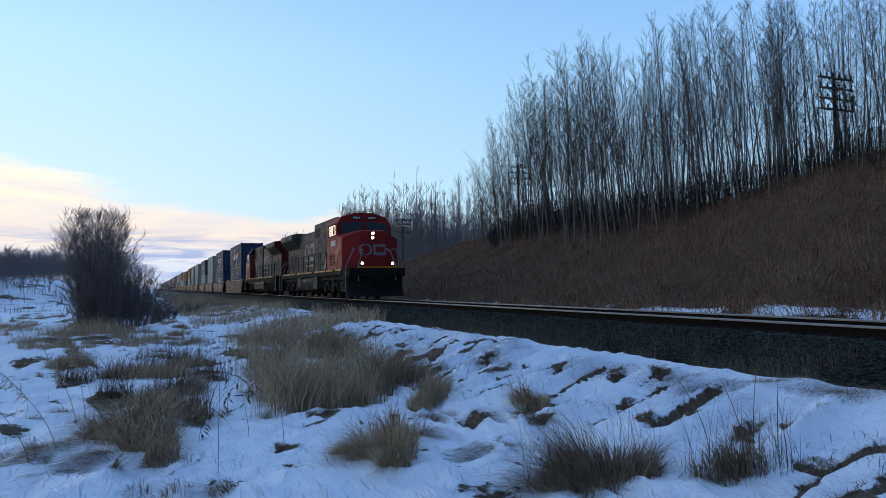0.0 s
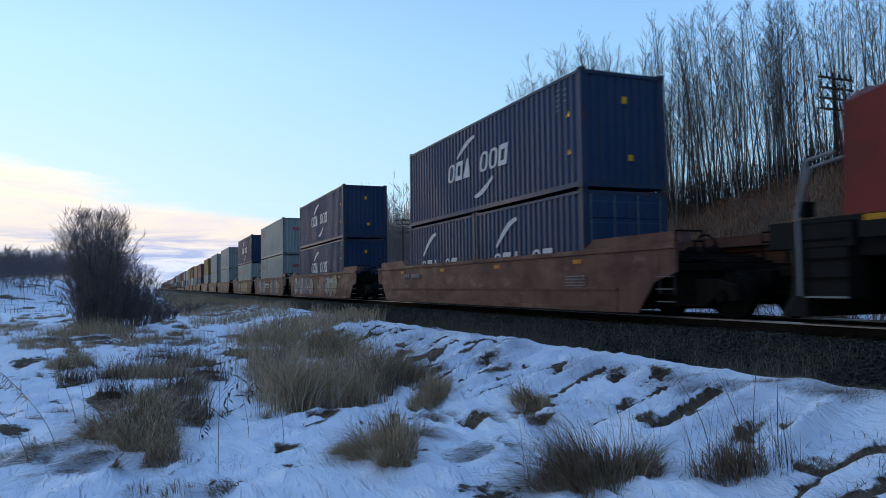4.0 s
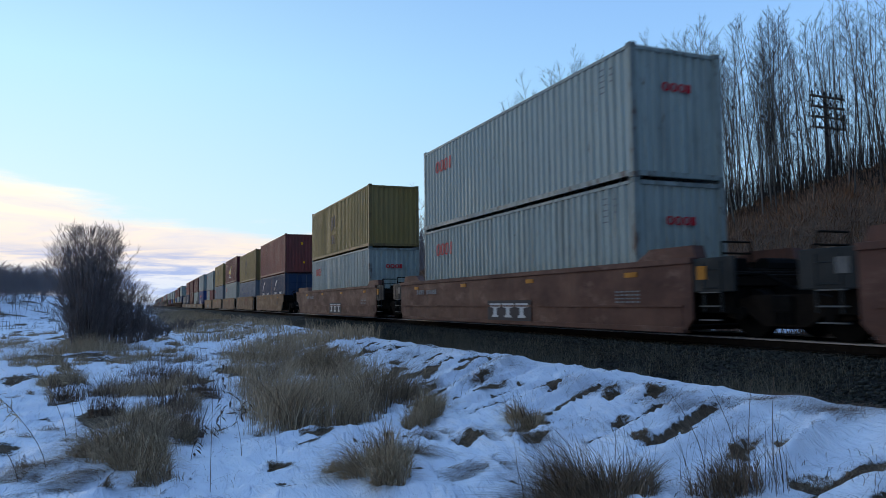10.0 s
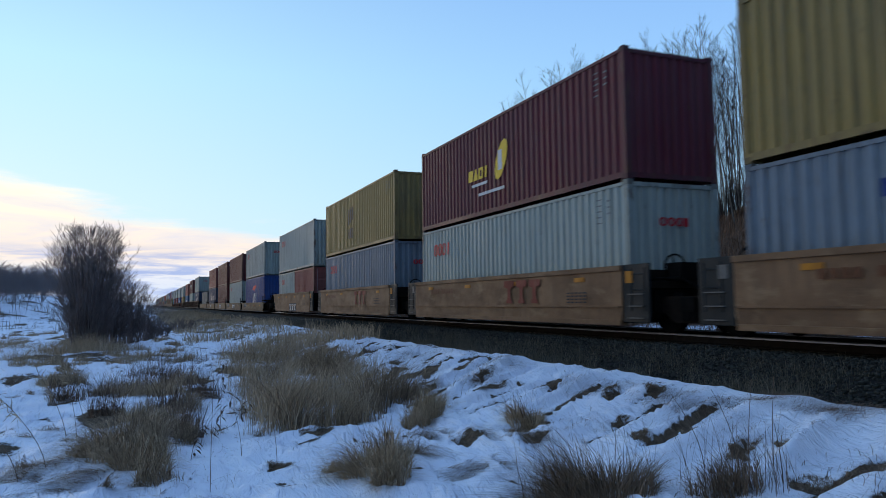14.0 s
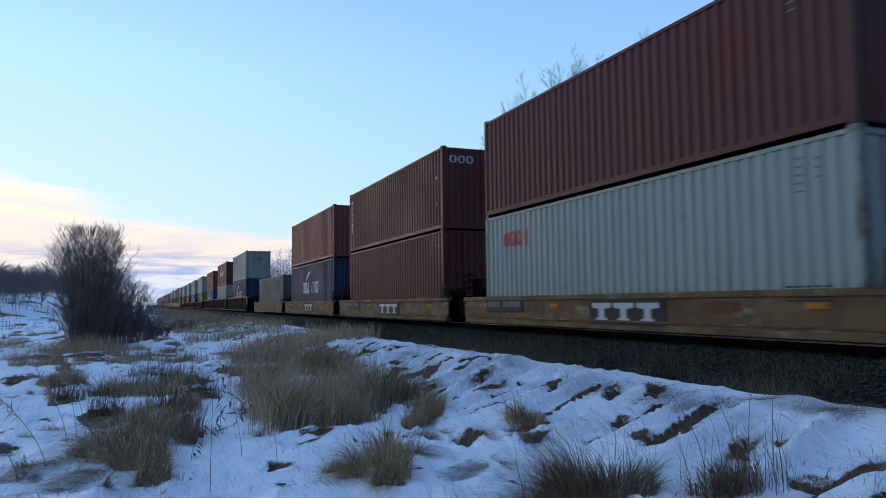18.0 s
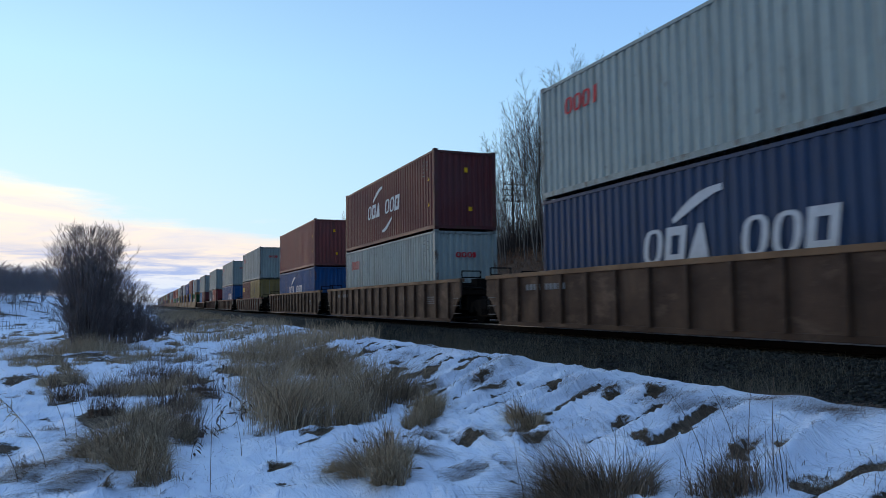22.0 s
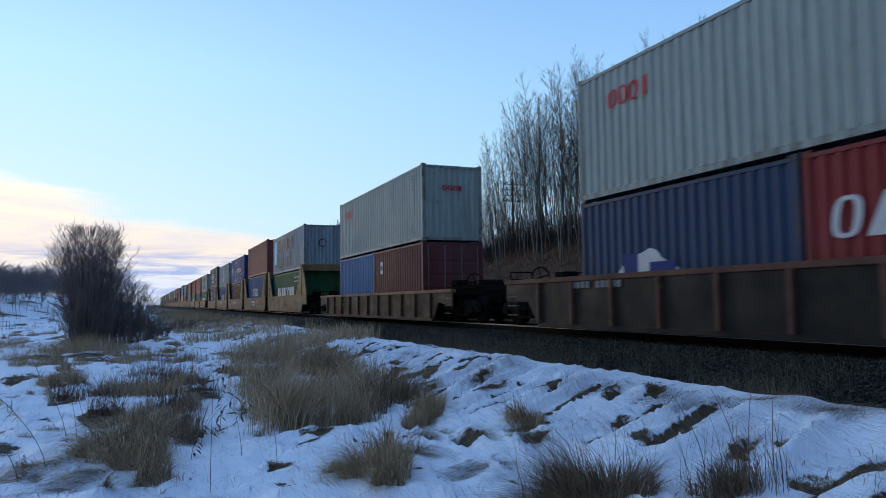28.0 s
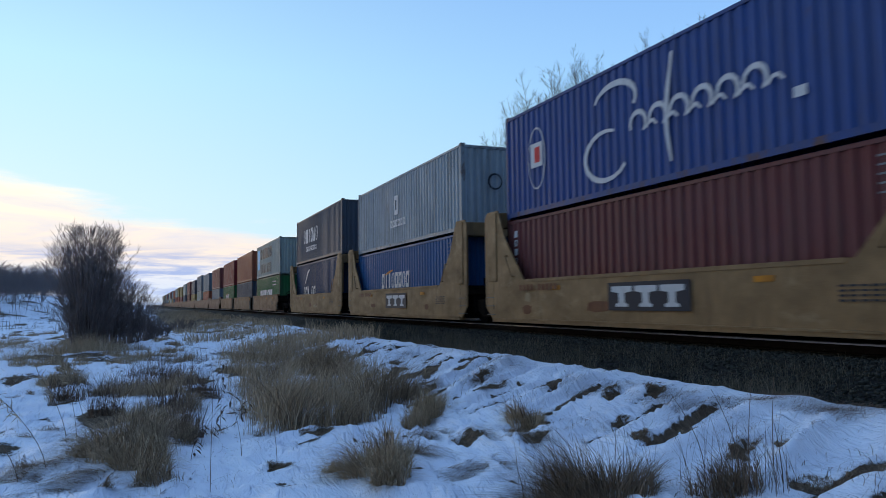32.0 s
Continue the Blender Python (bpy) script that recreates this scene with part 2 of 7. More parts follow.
YELLOW = worn("safety_yellow", rgb(236, 176, 24), amount=0.3)
ORANGE = worn("reflector_orange", rgb(186, 122, 36), amount=0.55)
DULL_RED = worn("faded_red_sign", rgb(120, 44, 38), rgb(96, 70, 54), 0.7)
NET = plain("deep_shade_grille", (0.012, 0.012, 0.012, 1.0), 0.8)
WELL_BROWN = weathered("well_oxide_brown", rgb(98, 67, 57), rgb(50, 41, 38), rgb(122, 96, 84))
WELL_PEACH = weathered("well_faded_orange", rgb(128, 98, 72), rgb(62, 52, 45), rgb(146, 120, 92))
WELL_TAN = weathered("well_dirty_tan", rgb(120, 98, 70), rgb(50, 42, 36), rgb(156, 144, 122), 0.75)
WELL_RIB = weathered("well_brown_ribbed", rgb(80, 61, 49), rgb(38, 32, 29), rgb(108, 88, 74))
WELL_DARK = worn("well_grey_brown", rgb(38, 37, 35), rgb(22, 21, 20), 0.6)
WELL_GOLD = weathered("well_golden_tan", rgb(136, 109, 76), rgb(74, 61, 47), rgb(150, 128, 98))
STEP_GREY = plain("worn_step_steel", (0.11, 0.11, 0.108, 1.0), 0.6, 0.2, 0.3, 8.0)
END_GREY = worn("well_end_dark_grey", rgb(36, 41, 43), rgb(22, 22, 22), 0.5)
PATCH_PALE = worn("primer_patch_pale", rgb(140, 122, 94), rgb(90, 76, 58), 0.5)
PATCH_RUST = worn("rust_patch", rgb(104, 66, 44), rgb(66, 46, 36), 0.5)
LOGO_WHITE = plain("marking_white", (0.46, 0.47, 0.48, 1.0), 0.6, 0.0, 0.12, 5.0)
LOGO_RED = plain("marking_red", rgb(178, 40, 46), 0.6, 0.0, 0.15, 5.0)
LOGO_DARK = plain("marking_dark", rgb(44, 46, 54), 0.6, 0.0, 0.2, 5.0)
LOGO_BLUE = plain("marking_blue", rgb(24, 48, 104), 0.6, 0.0, 0.2, 5.0)
LOGO_GOLD = plain("marking_gold", rgb(206, 172, 58), 0.6, 0.0, 0.15, 5.0)
LOGO_SKY = plain("marking_sky_blue", rgb(110, 180, 220), 0.6, 0.0, 0.15, 5.0)
LOGO_SOFT = plain("marking_faint_grey", (0.17, 0.175, 0.18, 1.0), 0.7, 0.0, 0.2, 5.0)
GRAFFITI = weathered("spray_paint_pale", rgb(146, 146, 142), rgb(86, 76, 70), rgb(118, 100, 90))
GRAFFITI_TINT = weathered("spray_paint_olive", rgb(150, 142, 98), rgb(92, 78, 60), rgb(120, 100, 84))
GRAFFITI_INK = weathered("spray_paint_ink", rgb(62, 58, 62), rgb(74, 60, 54), rgb(96, 74, 64))
GRAFFITI_ROSE = weathered("spray_paint_rose", rgb(128, 92, 86), rgb(84, 62, 56), rgb(140, 112, 102))
GRAFFITI_BLUE = weathered("spray_paint_slate", rgb(88, 94, 104), rgb(66, 60, 58), rgb(116, 108, 104))
ASPEN = bark("aspen_bark", (0.30, 0.275, 0.245, 1.0), (0.055, 0.048, 0.043, 1.0), (0.03, 0.027, 0.024, 1.0))
TWIG = bark("bare_twigs", (0.066, 0.055, 0.05, 1.0), (0.034, 0.028, 0.026, 1.0), (0.02, 0.018, 0.017, 1.0))
# paler than near twigs: haze put into the colour of far woods and brush
HAZE_TWIG = bark("far_twigs_hazed", (0.31, 0.27, 0.265, 1.0), (0.17, 0.145, 0.145, 1.0), (0.05, 0.045, 0.045, 1.0))
WILLOW = bark("willow_stems", (0.27, 0.215, 0.20, 1.0), (0.13, 0.105, 0.10, 1.0), (0.02, 0.018, 0.018, 1.0))
GRASS_TAN = blades("dry_tan_grass", (0.15, 0.108, 0.070, 1.0), (0.68, 0.50, 0.32, 1.0))
GRASS_PALE = blades("bleached_ballast_weeds", (0.045, 0.04, 0.03, 1.0), (0.20, 0.175, 0.13, 1.0))
GRASS_BROWN = blades("dry_brown_grass", (0.06, 0.044, 0.03, 1.0), (0.36, 0.255, 0.17, 1.0))
GRASS_DARK = blades("dead_brown_weeds", (0.045, 0.032, 0.026, 1.0), (0.25, 0.165, 0.115, 1.0))
GRASS_RUST = blades("rusty_hill_grass", (0.06, 0.033, 0.022, 1.0), (0.44, 0.25, 0.155, 1.0))


def glass():
    m = bpy.data.materials.new("cab_glass")
    m.use_nodes = True
    b = m.node_tree.nodes["Principled BSDF"]
    b.inputs["Base Color"].default_value = (0.02, 0.025, 0.03, 1.0)
    b.inputs["Roughness"].default_value = 0.18
    b.inputs["Specular IOR Level"].default_value = 0.22
    return m


def glow(name, colour, power):
    m = bpy.data.materials.new(name)
    m.use_nodes = True
    b = m.node_tree.nodes["Principled BSDF"]
    b.inputs["Emission Color"].default_value, b.inputs["Emission Strength"].default_value = colour, power
    return m


GLASS = glass()
HEADLIGHT = glow("headlight_lens", (1.0, 0.62, 0.30, 1.0), 9.0)


# ---- building helpers ----
def mesh_of(name, bm):
    me = bpy.data.meshes.new(name)
    bm.to_mesh(me)
    bm.free()
    return me


def part(name, bm, material, parent, label=""):
    """One mesh object under a thing or part; bm is a bmesh or a mesh made before."""
    me = mesh_of(name, bm) if isinstance(bm, bmesh.types.BMesh) else bm
    if material and not me.materials:
        me.materials.append(material)
    ob = new(name, me)
    ob.parent = parent
    if label:
        ob["label"] = label
    return ob


def thing(name, label, category, group="", kind=""):
    ob = new(name)
    ob.empty_display_size = 0.3
    return tagged(ob, label, category, group, kind)


def box(bm, x0, x1, y0, y1, z0, z1, bevel=0.0):
    got = bmesh.ops.create_cube(bm, size=1.0, matrix=Matrix.LocRotScale(((x0 + x1) / 2, (y0 + y1) / 2, (z0 + z1) / 2), None, (abs(x1 - x0), abs(y1 - y0), abs(z1 - z0))))
    if bevel:
        edges = list({e for v in got["verts"] for e in v.link_edges})
        bmesh.ops.bevel(bm, geom=edges, offset=bevel, segments=2, affect="EDGES", profile=0.6)
    return bm


def boxed(*args, **kw):
    return box(bmesh.new(), *args, **kw)


def prism(points, x0, x1, axis="x"):
    """A solid from an outline in (y, z), drawn from x0 to x1 (axis x), or in (x, z) from y0 to y1 (axis y)."""
    bm = bmesh.new()
    if axis == "x":
        a = [bm.verts.new((x0, p, q)) for p, q in points]
        b = [bm.verts.new((x1, p, q)) for p, q in points]
    else:
        a = [bm.verts.new((p, x0, q)) for p, q in points]
        b = [bm.verts.new((p, x1, q)) for p, q in points]
    n = len(points)
    bm.faces.new(a)
    bm.faces.new(b[::-1])
    for i in range(n):
        bm.faces.new((a[i], b[i], b[(i + 1) % n], a[(i + 1) % n]))
    bmesh.ops.recalc_face_normals(bm, faces=bm.faces)
    return bm


def rod(bm, p, q, r, sides=6, r2=None):
    p, q = Vector(p), Vector(q)
    d = q - p
    turn = d.to_track_quat("Z", "Y").to_matrix().to_4x4()
    bmesh.ops.create_cone(bm, cap_ends=True, segments=sides, radius1=r, radius2=r if r2 is None else r2, depth=d.length, matrix=Matrix.Translation((p + q) / 2) @ turn)
    return bm


def rods(path, r, sides=6):
    bm = bmesh.new()
    for p, q in zip(path, path[1:]):
        rod(bm, p, q, r, sides)
    return bm


def smooth(x, a, b):
    k = np.clip((x - a) / (b - a), 0.0, 1.0)
    return k * k * (3 - 2 * k)


def quick_mesh(name, verts, faces):
    """A mesh straight from arrays: verts (n, 3), faces (m, 3 or 4)."""
    me = bpy.data.meshes.new(name)
    verts, faces = np.asarray(verts, np.float32), np.asarray(faces, np.int32)
    k = faces.shape[1]
    me.vertices.add(len(verts))
    me.vertices.foreach_set("co", verts.ravel())
    me.loops.add(faces.size)
    me.loops.foreach_set("vertex_index", faces.ravel())
    me.polygons.add(len(faces))
    me.polygons.foreach_set("loop_start", np.arange(0, faces.size, k, dtype=np.int32))
    me.update(calc_edges=True)
    return me


# ---- the ground: one sheet from the field across the track to the cutting and on to the horizon ----
TRACK = 10.567
_lattice = np.random.RandomState(7).rand(256, 256)


def ripple(x, y, size, seed=0):
    """Smooth noise from -1 to 1 with lumps of that size."""
    u, v = np.asarray(x, float) / size + 37.7 * seed + 1000.0, np.asarray(y, float) / size + 11.3 * seed + 1000.0
    i, j = np.floor(u).astype(int), np.floor(v).astype(int)
    f, g = u - i, v - j
    f, g = f * f * (3 - 2 * f), g * g * (3 - 2 * g)
    at = lambda p, q: _lattice[p % 256, q % 256]
    low = at(i, j) * (1 - f) + at(i + 1, j) * f
    high = at(i, j + 1) * (1 - f) + at(i + 1, j + 1) * f
    return (low * (1 - g) + high * g) * 2 - 1


def bed(x):
    """The height of the track bed across the track, over the rail heads."""
    d = np.abs(x - TRACK)
    return np.interp(d, [0, 1.75, 2.1, 3.35, 4.0, 5.0], [-0.19, -0.20, -0.24, -0.60, -0.62, -0.62])


def land(x, y):
    """The height of the ground without the small drifts."""
    x, y = np.asarray(x, float), np.asarray(y, float)
    field = -0.92 + 0.0 * x
    # the bank that carries the snow up to the ballast
    bank = np.interp(x, [1.5, 3.2, 4.6, 5.9, 6.7, 7.2], [0.0, 0.04, 0.22, 0.44, 0.50, 0.36])
    far = smooth(y, 26, 60)
    bank = bank * (1 - 0.35 * far)
    left = field + bank
    # the rise with brush beyond the field
    rise = smooth(y - 0.25 * (x + 12), 60, 92) * smooth(-x, 3, 12) * 2.9 + smooth(y, 120, 500) * smooth(-x, 0, 40) * 2.0
    left = left + rise
    # the cutting
    fall = 1 - 0.62 * smooth(y, 60, 108)
    hill = np.interp(x, [13.6, 15.0, 17, 20, 24, 28, 31, 36, 50, 90, 200], [-0.62, -0.35, 0.25, 1.35, 3.0, 4.6, 5.35, 6.0, 7.2, 8.5, 9.5])
    hill = -0.6 + (hill + 0.6) * fall * (1 + 0.26 * (1 - smooth(y, 16, 36)) * smooth(x, 17, 24))
    h = np.where(x < 7.2, left, np.where(x > 13.6, hill, 0.0))
    mid = bed(x)
    k = smooth(x, 6.9, 7.35)
    h = np.where((x >= 6.9) & (x <= 13.6), np.where(x < 7.35, left * (1 - k) + mid * k, mid), h)
    return h


# the drifts lie slantwise to the track, more square to it near the eye: their bearing along y
_BEND_Y = np.array([-10.0, 4.0, 6.0, 9.5, 13.5, 60.0])
_BEND_A = np.array([16.0, 16.0, 24.0, 42.0, 52.0, 52.0])
_walk_y = np.linspace(-10, 60, 1401)
_walk_x = np.cumsum(0.05 / np.tan(np.radians(np.interp(_walk_y, _BEND_Y, _BEND_A))))
_walk_x -= np.interp(6.0, _walk_y, _walk_x) - 5.0


def lie(x, y):
    """Coordinates along and across the drifts."""
    a = np.radians(np.interp(y, _BEND_Y, _BEND_A))
    return y * 1.25, (x - np.interp(y, _walk_y, _walk_x)) * np.sin(a), np.cos(a), np.sin(a)


# turf that shows through the snow: place, and half sizes along and across the drift
HOLLOWS = [
    (4.48, 5.84, 0.12, 0.10), (4.62, 4.05, 0.15, 0.17), (4.90, 3.78, 0.13, 0.14), (4.61, 9.67, 0.27, 0.10), (4.06, 7.46, 0.24, 0.11),
    (4.96, 12.61, 0.55, 0.10), (5.39, 12.14, 0.5, 0.10), (4.96, 14.70, 0.4, 0.12), (4.86, 4.92, 0.34, 0.07), (5.18, 4.78, 0.13, 0.06), (3.91, 6.88, 0.26, 0.09),
    (1.17, 7.00, 0.13, 0.07), (5.00, 5.75, 0.17, 0.05), (4.91, 9.80, 0.26, 0.10), (6.04, 7.55, 0.3, 0.10), (5.54, 7.82, 0.26, 0.09),
    (1.93, 8.76, 0.3, 0.14), (-1.23, 13.20, 0.3, 0.12), (5.2, 10.9, 0.5, 0.12), (4.3, 10.9, 0.4, 0.14), (3.3, 7.3, 0.3, 0.14), (5.0, 6.9, 0.2, 0.06),
]


def ragged(x, y):
    """Small wanderings that fray the edge of a hollow."""
    return x + 0.07 * ripple(x, y, 0.16, 51) + 0.03 * ripple(x, y, 0.06, 52), y + 0.07 * ripple(x, y, 0.16, 53) + 0.03 * ripple(x, y, 0.06, 54)


def slits(x, y):
    """Where the wind has left grass bare between the ribs of the bank: 0 to 1."""
    along, across, _, _ = lie(x, y)
    far = smooth(y, 6, 11)
    r = ripple(across, along * 0.30, 0.26, 41) + 0.45 * ripple(across, along * 0.4, 0.11, 42) + 0.30 * ripple(x, y, 1.5, 43)
    band = smooth(x, 3.4, 4.3) * (1 - smooth(x, 6.2, 6.7))
    return smooth(r, 0.54 - 0.22 * far, 0.86 - 0.22 * far) * band


def drifts(x, y):
    """Hummocks and wind drifts of the snow over dead grass."""
    x, y = np.asarray(x, float), np.asarray(y, float)
    near = 1 - smooth(x, 6.4, 7.0)
    along, across, ca, sa = lie(x, y)
    k = smooth(x, 2.6, 4.2)
    p, q = (1 - k) * x + k * across, (1 - k) * y * 0.85 + k * along * 0.40
    bump = lambda size, seed: (1 - np.abs(ripple(p, q, size, seed))) ** 2
    d = 0.05 * ripple(x, y, 2.6, 1) + 0.035 * ripple(p, q, 1.15, 2)
    d = d + 0.055 * bump(0.85, 3) + 0.075 * bump(0.42, 13) + 0.028 * bump(0.20, 15) + 0.016 * ripple(p, q, 0.19, 4) + 0.004 * ripple(x, y, 0.10, 14) - 0.064
    # ribs of drifted snow that run slantwise up the bank
    rib = (1 - np.abs(ripple(across, along * 0.25, 0.40, 5))) ** 2
    d = d + (0.13 * rib - 0.05) * smooth(x, 3.6, 4.8) * (1 - smooth(x, 5.8, 6.6)) * (1 - 0.5 * smooth(y, 16, 30))
    d = d - 0.06 * slits(x, y)
    fx, fy = ragged(x, y)
    for hx, hy, ra, rc in HOLLOWS:
        da, dc = ca * (fx - hx) + sa * (fy - hy), sa * (fx - hx) - ca * (fy - hy)
        d = d + 0.05 * np.exp(-((da / (1.5 * ra)) ** 2 + ((dc + 1.2 * rc) / (1.6 * rc)) ** 2)) - 0.05 * np.exp(-((da / ra) ** 2 + (dc / rc) ** 2) ** 2)
    hill = smooth(x, 14.5, 18)
    e = 0.25 * ripple(x, y, 6.0, 6) + 0.12 * ripple(x, y, 2.0, 7)
    return d * near + e * hill


def ground_at(x, y):
    return float(land(x, y) + drifts(x, y))


def snow_at(x, y):
    x, y = np.asarray(x, float), np.asarray(y, float)
    _, _, ca, sa = lie(x, y)
    s = 0.82 + 0.10 * ripple(x, y, 3.0, 8)
    tufted = ripple(x + 0.25 * y, y * 0.6, 1.3, 9) + 0.6 * ripple(x, y * 0.6, 0.5, 10)
    s = s - 0.42 * smooth(tufted, 0.38, 0.92) * (1 - 0.5 * smooth(x, 3.5, 4.5)) - 0.6 * slits(x, y)
    speck = ripple(x + 0.3 * y, y * 0.7, 0.26, 16) + 0.6 * ripple(x, y, 0.11, 17)
    s = s - 0.45 * smooth(speck, 0.62, 1.05) * (1 - smooth(y, 18, 30)) * smooth(ripple(x, y, 1.7, 18), -0.35, 0.4)
    fx, fy = ragged(x, y)
    for hx, hy, ra, rc in HOLLOWS:
        da, dc = ca * (fx - hx) + sa * (fy - hy), sa * (fx - hx) - ca * (fy - hy)
        s = s - 0.60 * np.exp(-((da / (0.80 * ra)) ** 2 + (dc / (0.72 * rc)) ** 2) ** 2)
    # fewer drifts and more grass further along
    s = s - 0.30 * smooth(y, 24, 60) * smooth(x, -3, 4)
    s = s - 0.16 * smooth(y, 30, 70)
    s = np.where(x > 6.9 + 0.16 * ripple(x * 0.0, y, 0.8, 11), 0.0, s)
    # strip of snow at the foot of the cutting, and patches in the four-foot
    strip = smooth(x, 13.6, 14.6) * (1 - smooth(x, 15.6, 17.2)) * (0.60 + 0.42 * ripple(x, y, 1.3, 12)) * (1 - smooth(y, 16, 24) * 0.45)
    s = np.maximum(s, strip)
    back = smooth(y, 85, 105) * smooth(x, 20, 28) * 0.75
    return np.maximum(s, back)


def spaced(stops):
    """Grid lines: (from, to, step) stretches, end to end."""
    out = []
    for a, b, s in stops:
        out.extend(np.linspace(a, b, max(2, int(round((b - a) / s)) + 1))[:-1])
    out.append(stops[-1][1])
    return np.array(out)


def make_ground():
    xs = spaced([(-1500, -200, 130), (-200, -40, 12), (-40, -9, 1.6), (-9, -2.5, 0.16), (-2.5, 3.4, 0.07), (3.4, 7.3, 0.05), (7.3, 13.8, 0.22), (13.8, 34, 0.5), (34, 80, 3), (80, 260, 15), (260, 1500, 140)])
    ys = spaced([(-600, -40, 60), (-40, -6, 3.0), (-6, 2.6, 0.2), (2.6, 12, 0.065), (12, 22, 0.10), (22, 40, 0.22), (40, 110, 0.9), (110, 320, 6), (320, 2600, 120)])
    X, Y = np.meshgrid(xs, ys)
    Z = land(X, Y) + drifts(X, Y)
    n, m = len(ys), len(xs)
    idx = np.arange(n * m).reshape(n, m)
    faces = np.stack([idx[:-1, :-1], idx[:-1, 1:], idx[1:, 1:], idx[1:, :-1]], -1).reshape(-1, 4)
    me = quick_mesh("ground", np.stack([X, Y, Z], -1).reshape(-1, 3), faces)
    for key, values in (("snow", snow_at(X, Y)), ("stone", smooth(X, 7.0, 7.3) * (1 - smooth(X, 13.3, 13.9))), ("hill", smooth(X, 13.4, 14.4))):
        me.attributes.new(key, "FLOAT", "POINT").data.foreach_set("value", values.astype(np.float32).ravel())
    me.polygons.foreach_set("use_smooth", np.ones(len(me.polygons), bool))
    me.materials.append(GROUND)
    tagged(new("ground", me), "snowy field, ballast bed and brown grassy cutting", "ground", kind="structure")


make_ground()


def make_track():
    line = thing("railway_track", "single railway track with rusty rails on timber sleepers", "track", kind="structure")
    w = 0.0365
    head = [(-w, -0.012), (-w + 0.01, 0.0), (w - 0.01, 0.0), (w, -0.012), (w, -0.036), (-w, -0.036)]
    foot = [(-w, -0.036), (w, -0.036), (0.010, -0.055), (0.010, -0.145), (0.070, -0.162), (0.070, -0.172), (-0.070, -0.172), (-0.070, -0.162), (-0.010, -0.145), (-0.010, -0.055)]
    for side in (-1, 1):
        x = TRACK + side * 0.7525
        rail = part("rail", prism([(x + p, q) for p, q in foot], -120, 900, "y"), RAILWEB, line)
        part("rail_head", prism([(x + p, q) for p, q in head], -120, 900, "y"), RAILHEAD, rail, "rail head polished by wheels")
    rnd = random.Random(5)
    tie = mesh_of("sleeper", boxed(-1.3, 1.3, -0.11, 0.11, -0.17, 0.0, bevel=0.012))
    tie.materials.append(TIMBER)
    flake = bmesh.new()
    bmesh.ops.create_icosphere(flake, subdivisions=2, radius=1.0)
    for v in flake.verts:
        v.co.x *= 0.5 + 0.16 * math.sin(v.co.y * 9)
        v.co.y *= 0.085
        v.co.z = max(0.0, v.co.z) * 0.035
    flake = mesh_of("snow_patch", flake)
    flake.materials.append(SNOW)
    for i in range(130):
        y = 3.0 + i * 0.5
        ob = part("sleeper", tie, None, line)
        ob.location = (TRACK + rnd.uniform(-0.03, 0.03), y + rnd.uniform(-0.03, 0.03), -0.188)
        ob.rotation_euler.z = radians(rnd.uniform(-1, 1))
        if rnd.random() < 0.75:
            lump = part("snow_patch", flake, None, ob, "thin snow lying on the sleeper")
            lump.location = (rnd.uniform(-0.12, 0.12), rnd.uniform(-0.03, 0.03), 0.0)
            lump.scale = (rnd.uniform(0.7, 1.15), rnd.uniform(0.7, 1.2), rnd.uniform(0.7, 1.3))
    bm = bmesh.new()
    for i in range(400):
        box(bm, TRACK - 1.3, TRACK + 1.3, 68.0 + i * 0.5 - 0.11, 68.0 + i * 0.5 + 0.11, -0.36, -0.186)
    tagged(part("far_sleepers", bm, TIMBER, line), kind="stuff")


make_track()


def make_ballast():
    """Loose crushed stone of the shoulder, over the sheet."""
    rs = np.random.RandomState(3)
    n = 34000
    near = rs.rand(n) < 0.8
    x = np.where(near, 7.15 + rs.rand(n) * 2.3, 9.3 + rs.rand(n) * 3.2)
    y = 3.0 + 34.0 * rs.rand(n) ** 1.5
    size = 0.010 + 0.018 * rs.rand(n) ** 2
    z = land(x, y) + size * 0.35
    cube = np.array([[i, j, k] for i in (-1, 1) for j in (-1, 1) for k in (-1, 1)], float)
    quads = np.array([[0, 1, 3, 2], [4, 6, 7, 5], [0, 4, 5, 1], [2, 3, 7, 6], [0, 2, 6, 4], [1, 5, 7, 3]])
    v = cube[None] * (0.62 + 0.5 * rs.rand(n, 8, 3)) * size[:, None, None]
    a = rs.rand(n) * 6.28
    c, s = np.cos(a)[:, None], np.sin(a)[:, None]
    vx, vy, vz = v[..., 0] * c - v[..., 1] * s, v[..., 0] * s + v[..., 1] * c, v[..., 2] * 0.75
    verts = np.stack([vx + x[:, None], vy + y[:, None], vz + z[:, None]], -1).reshape(-1, 3)
    faces = (quads[None] + 8 * np.arange(n)[:, None, None]).reshape(-1, 4)
    me = quick_mesh("ballast", verts, faces)
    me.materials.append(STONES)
    tagged(new("ballast", me), "grey crushed stone ballast along the track", "ballast", kind="stuff")


make_ballast()


# ---- the train ----
def gone(t):
    """How far the train has rolled after t seconds, in metres."""
    return 17.6142 * t + 0.012997 * t * t - 0.00022881 * t ** 3


TIMES = [0.0, 4.0, 8.0, 12.0, 16.0, 20.0, 24.0, 28.0, 32.0]
ROLLING = []   # (thing, place along the train)
_meshes = {}


def kept(key, make):
    if key not in _meshes:
        _meshes[key] = mesh_of(key[0], make())
    return _meshes[key]


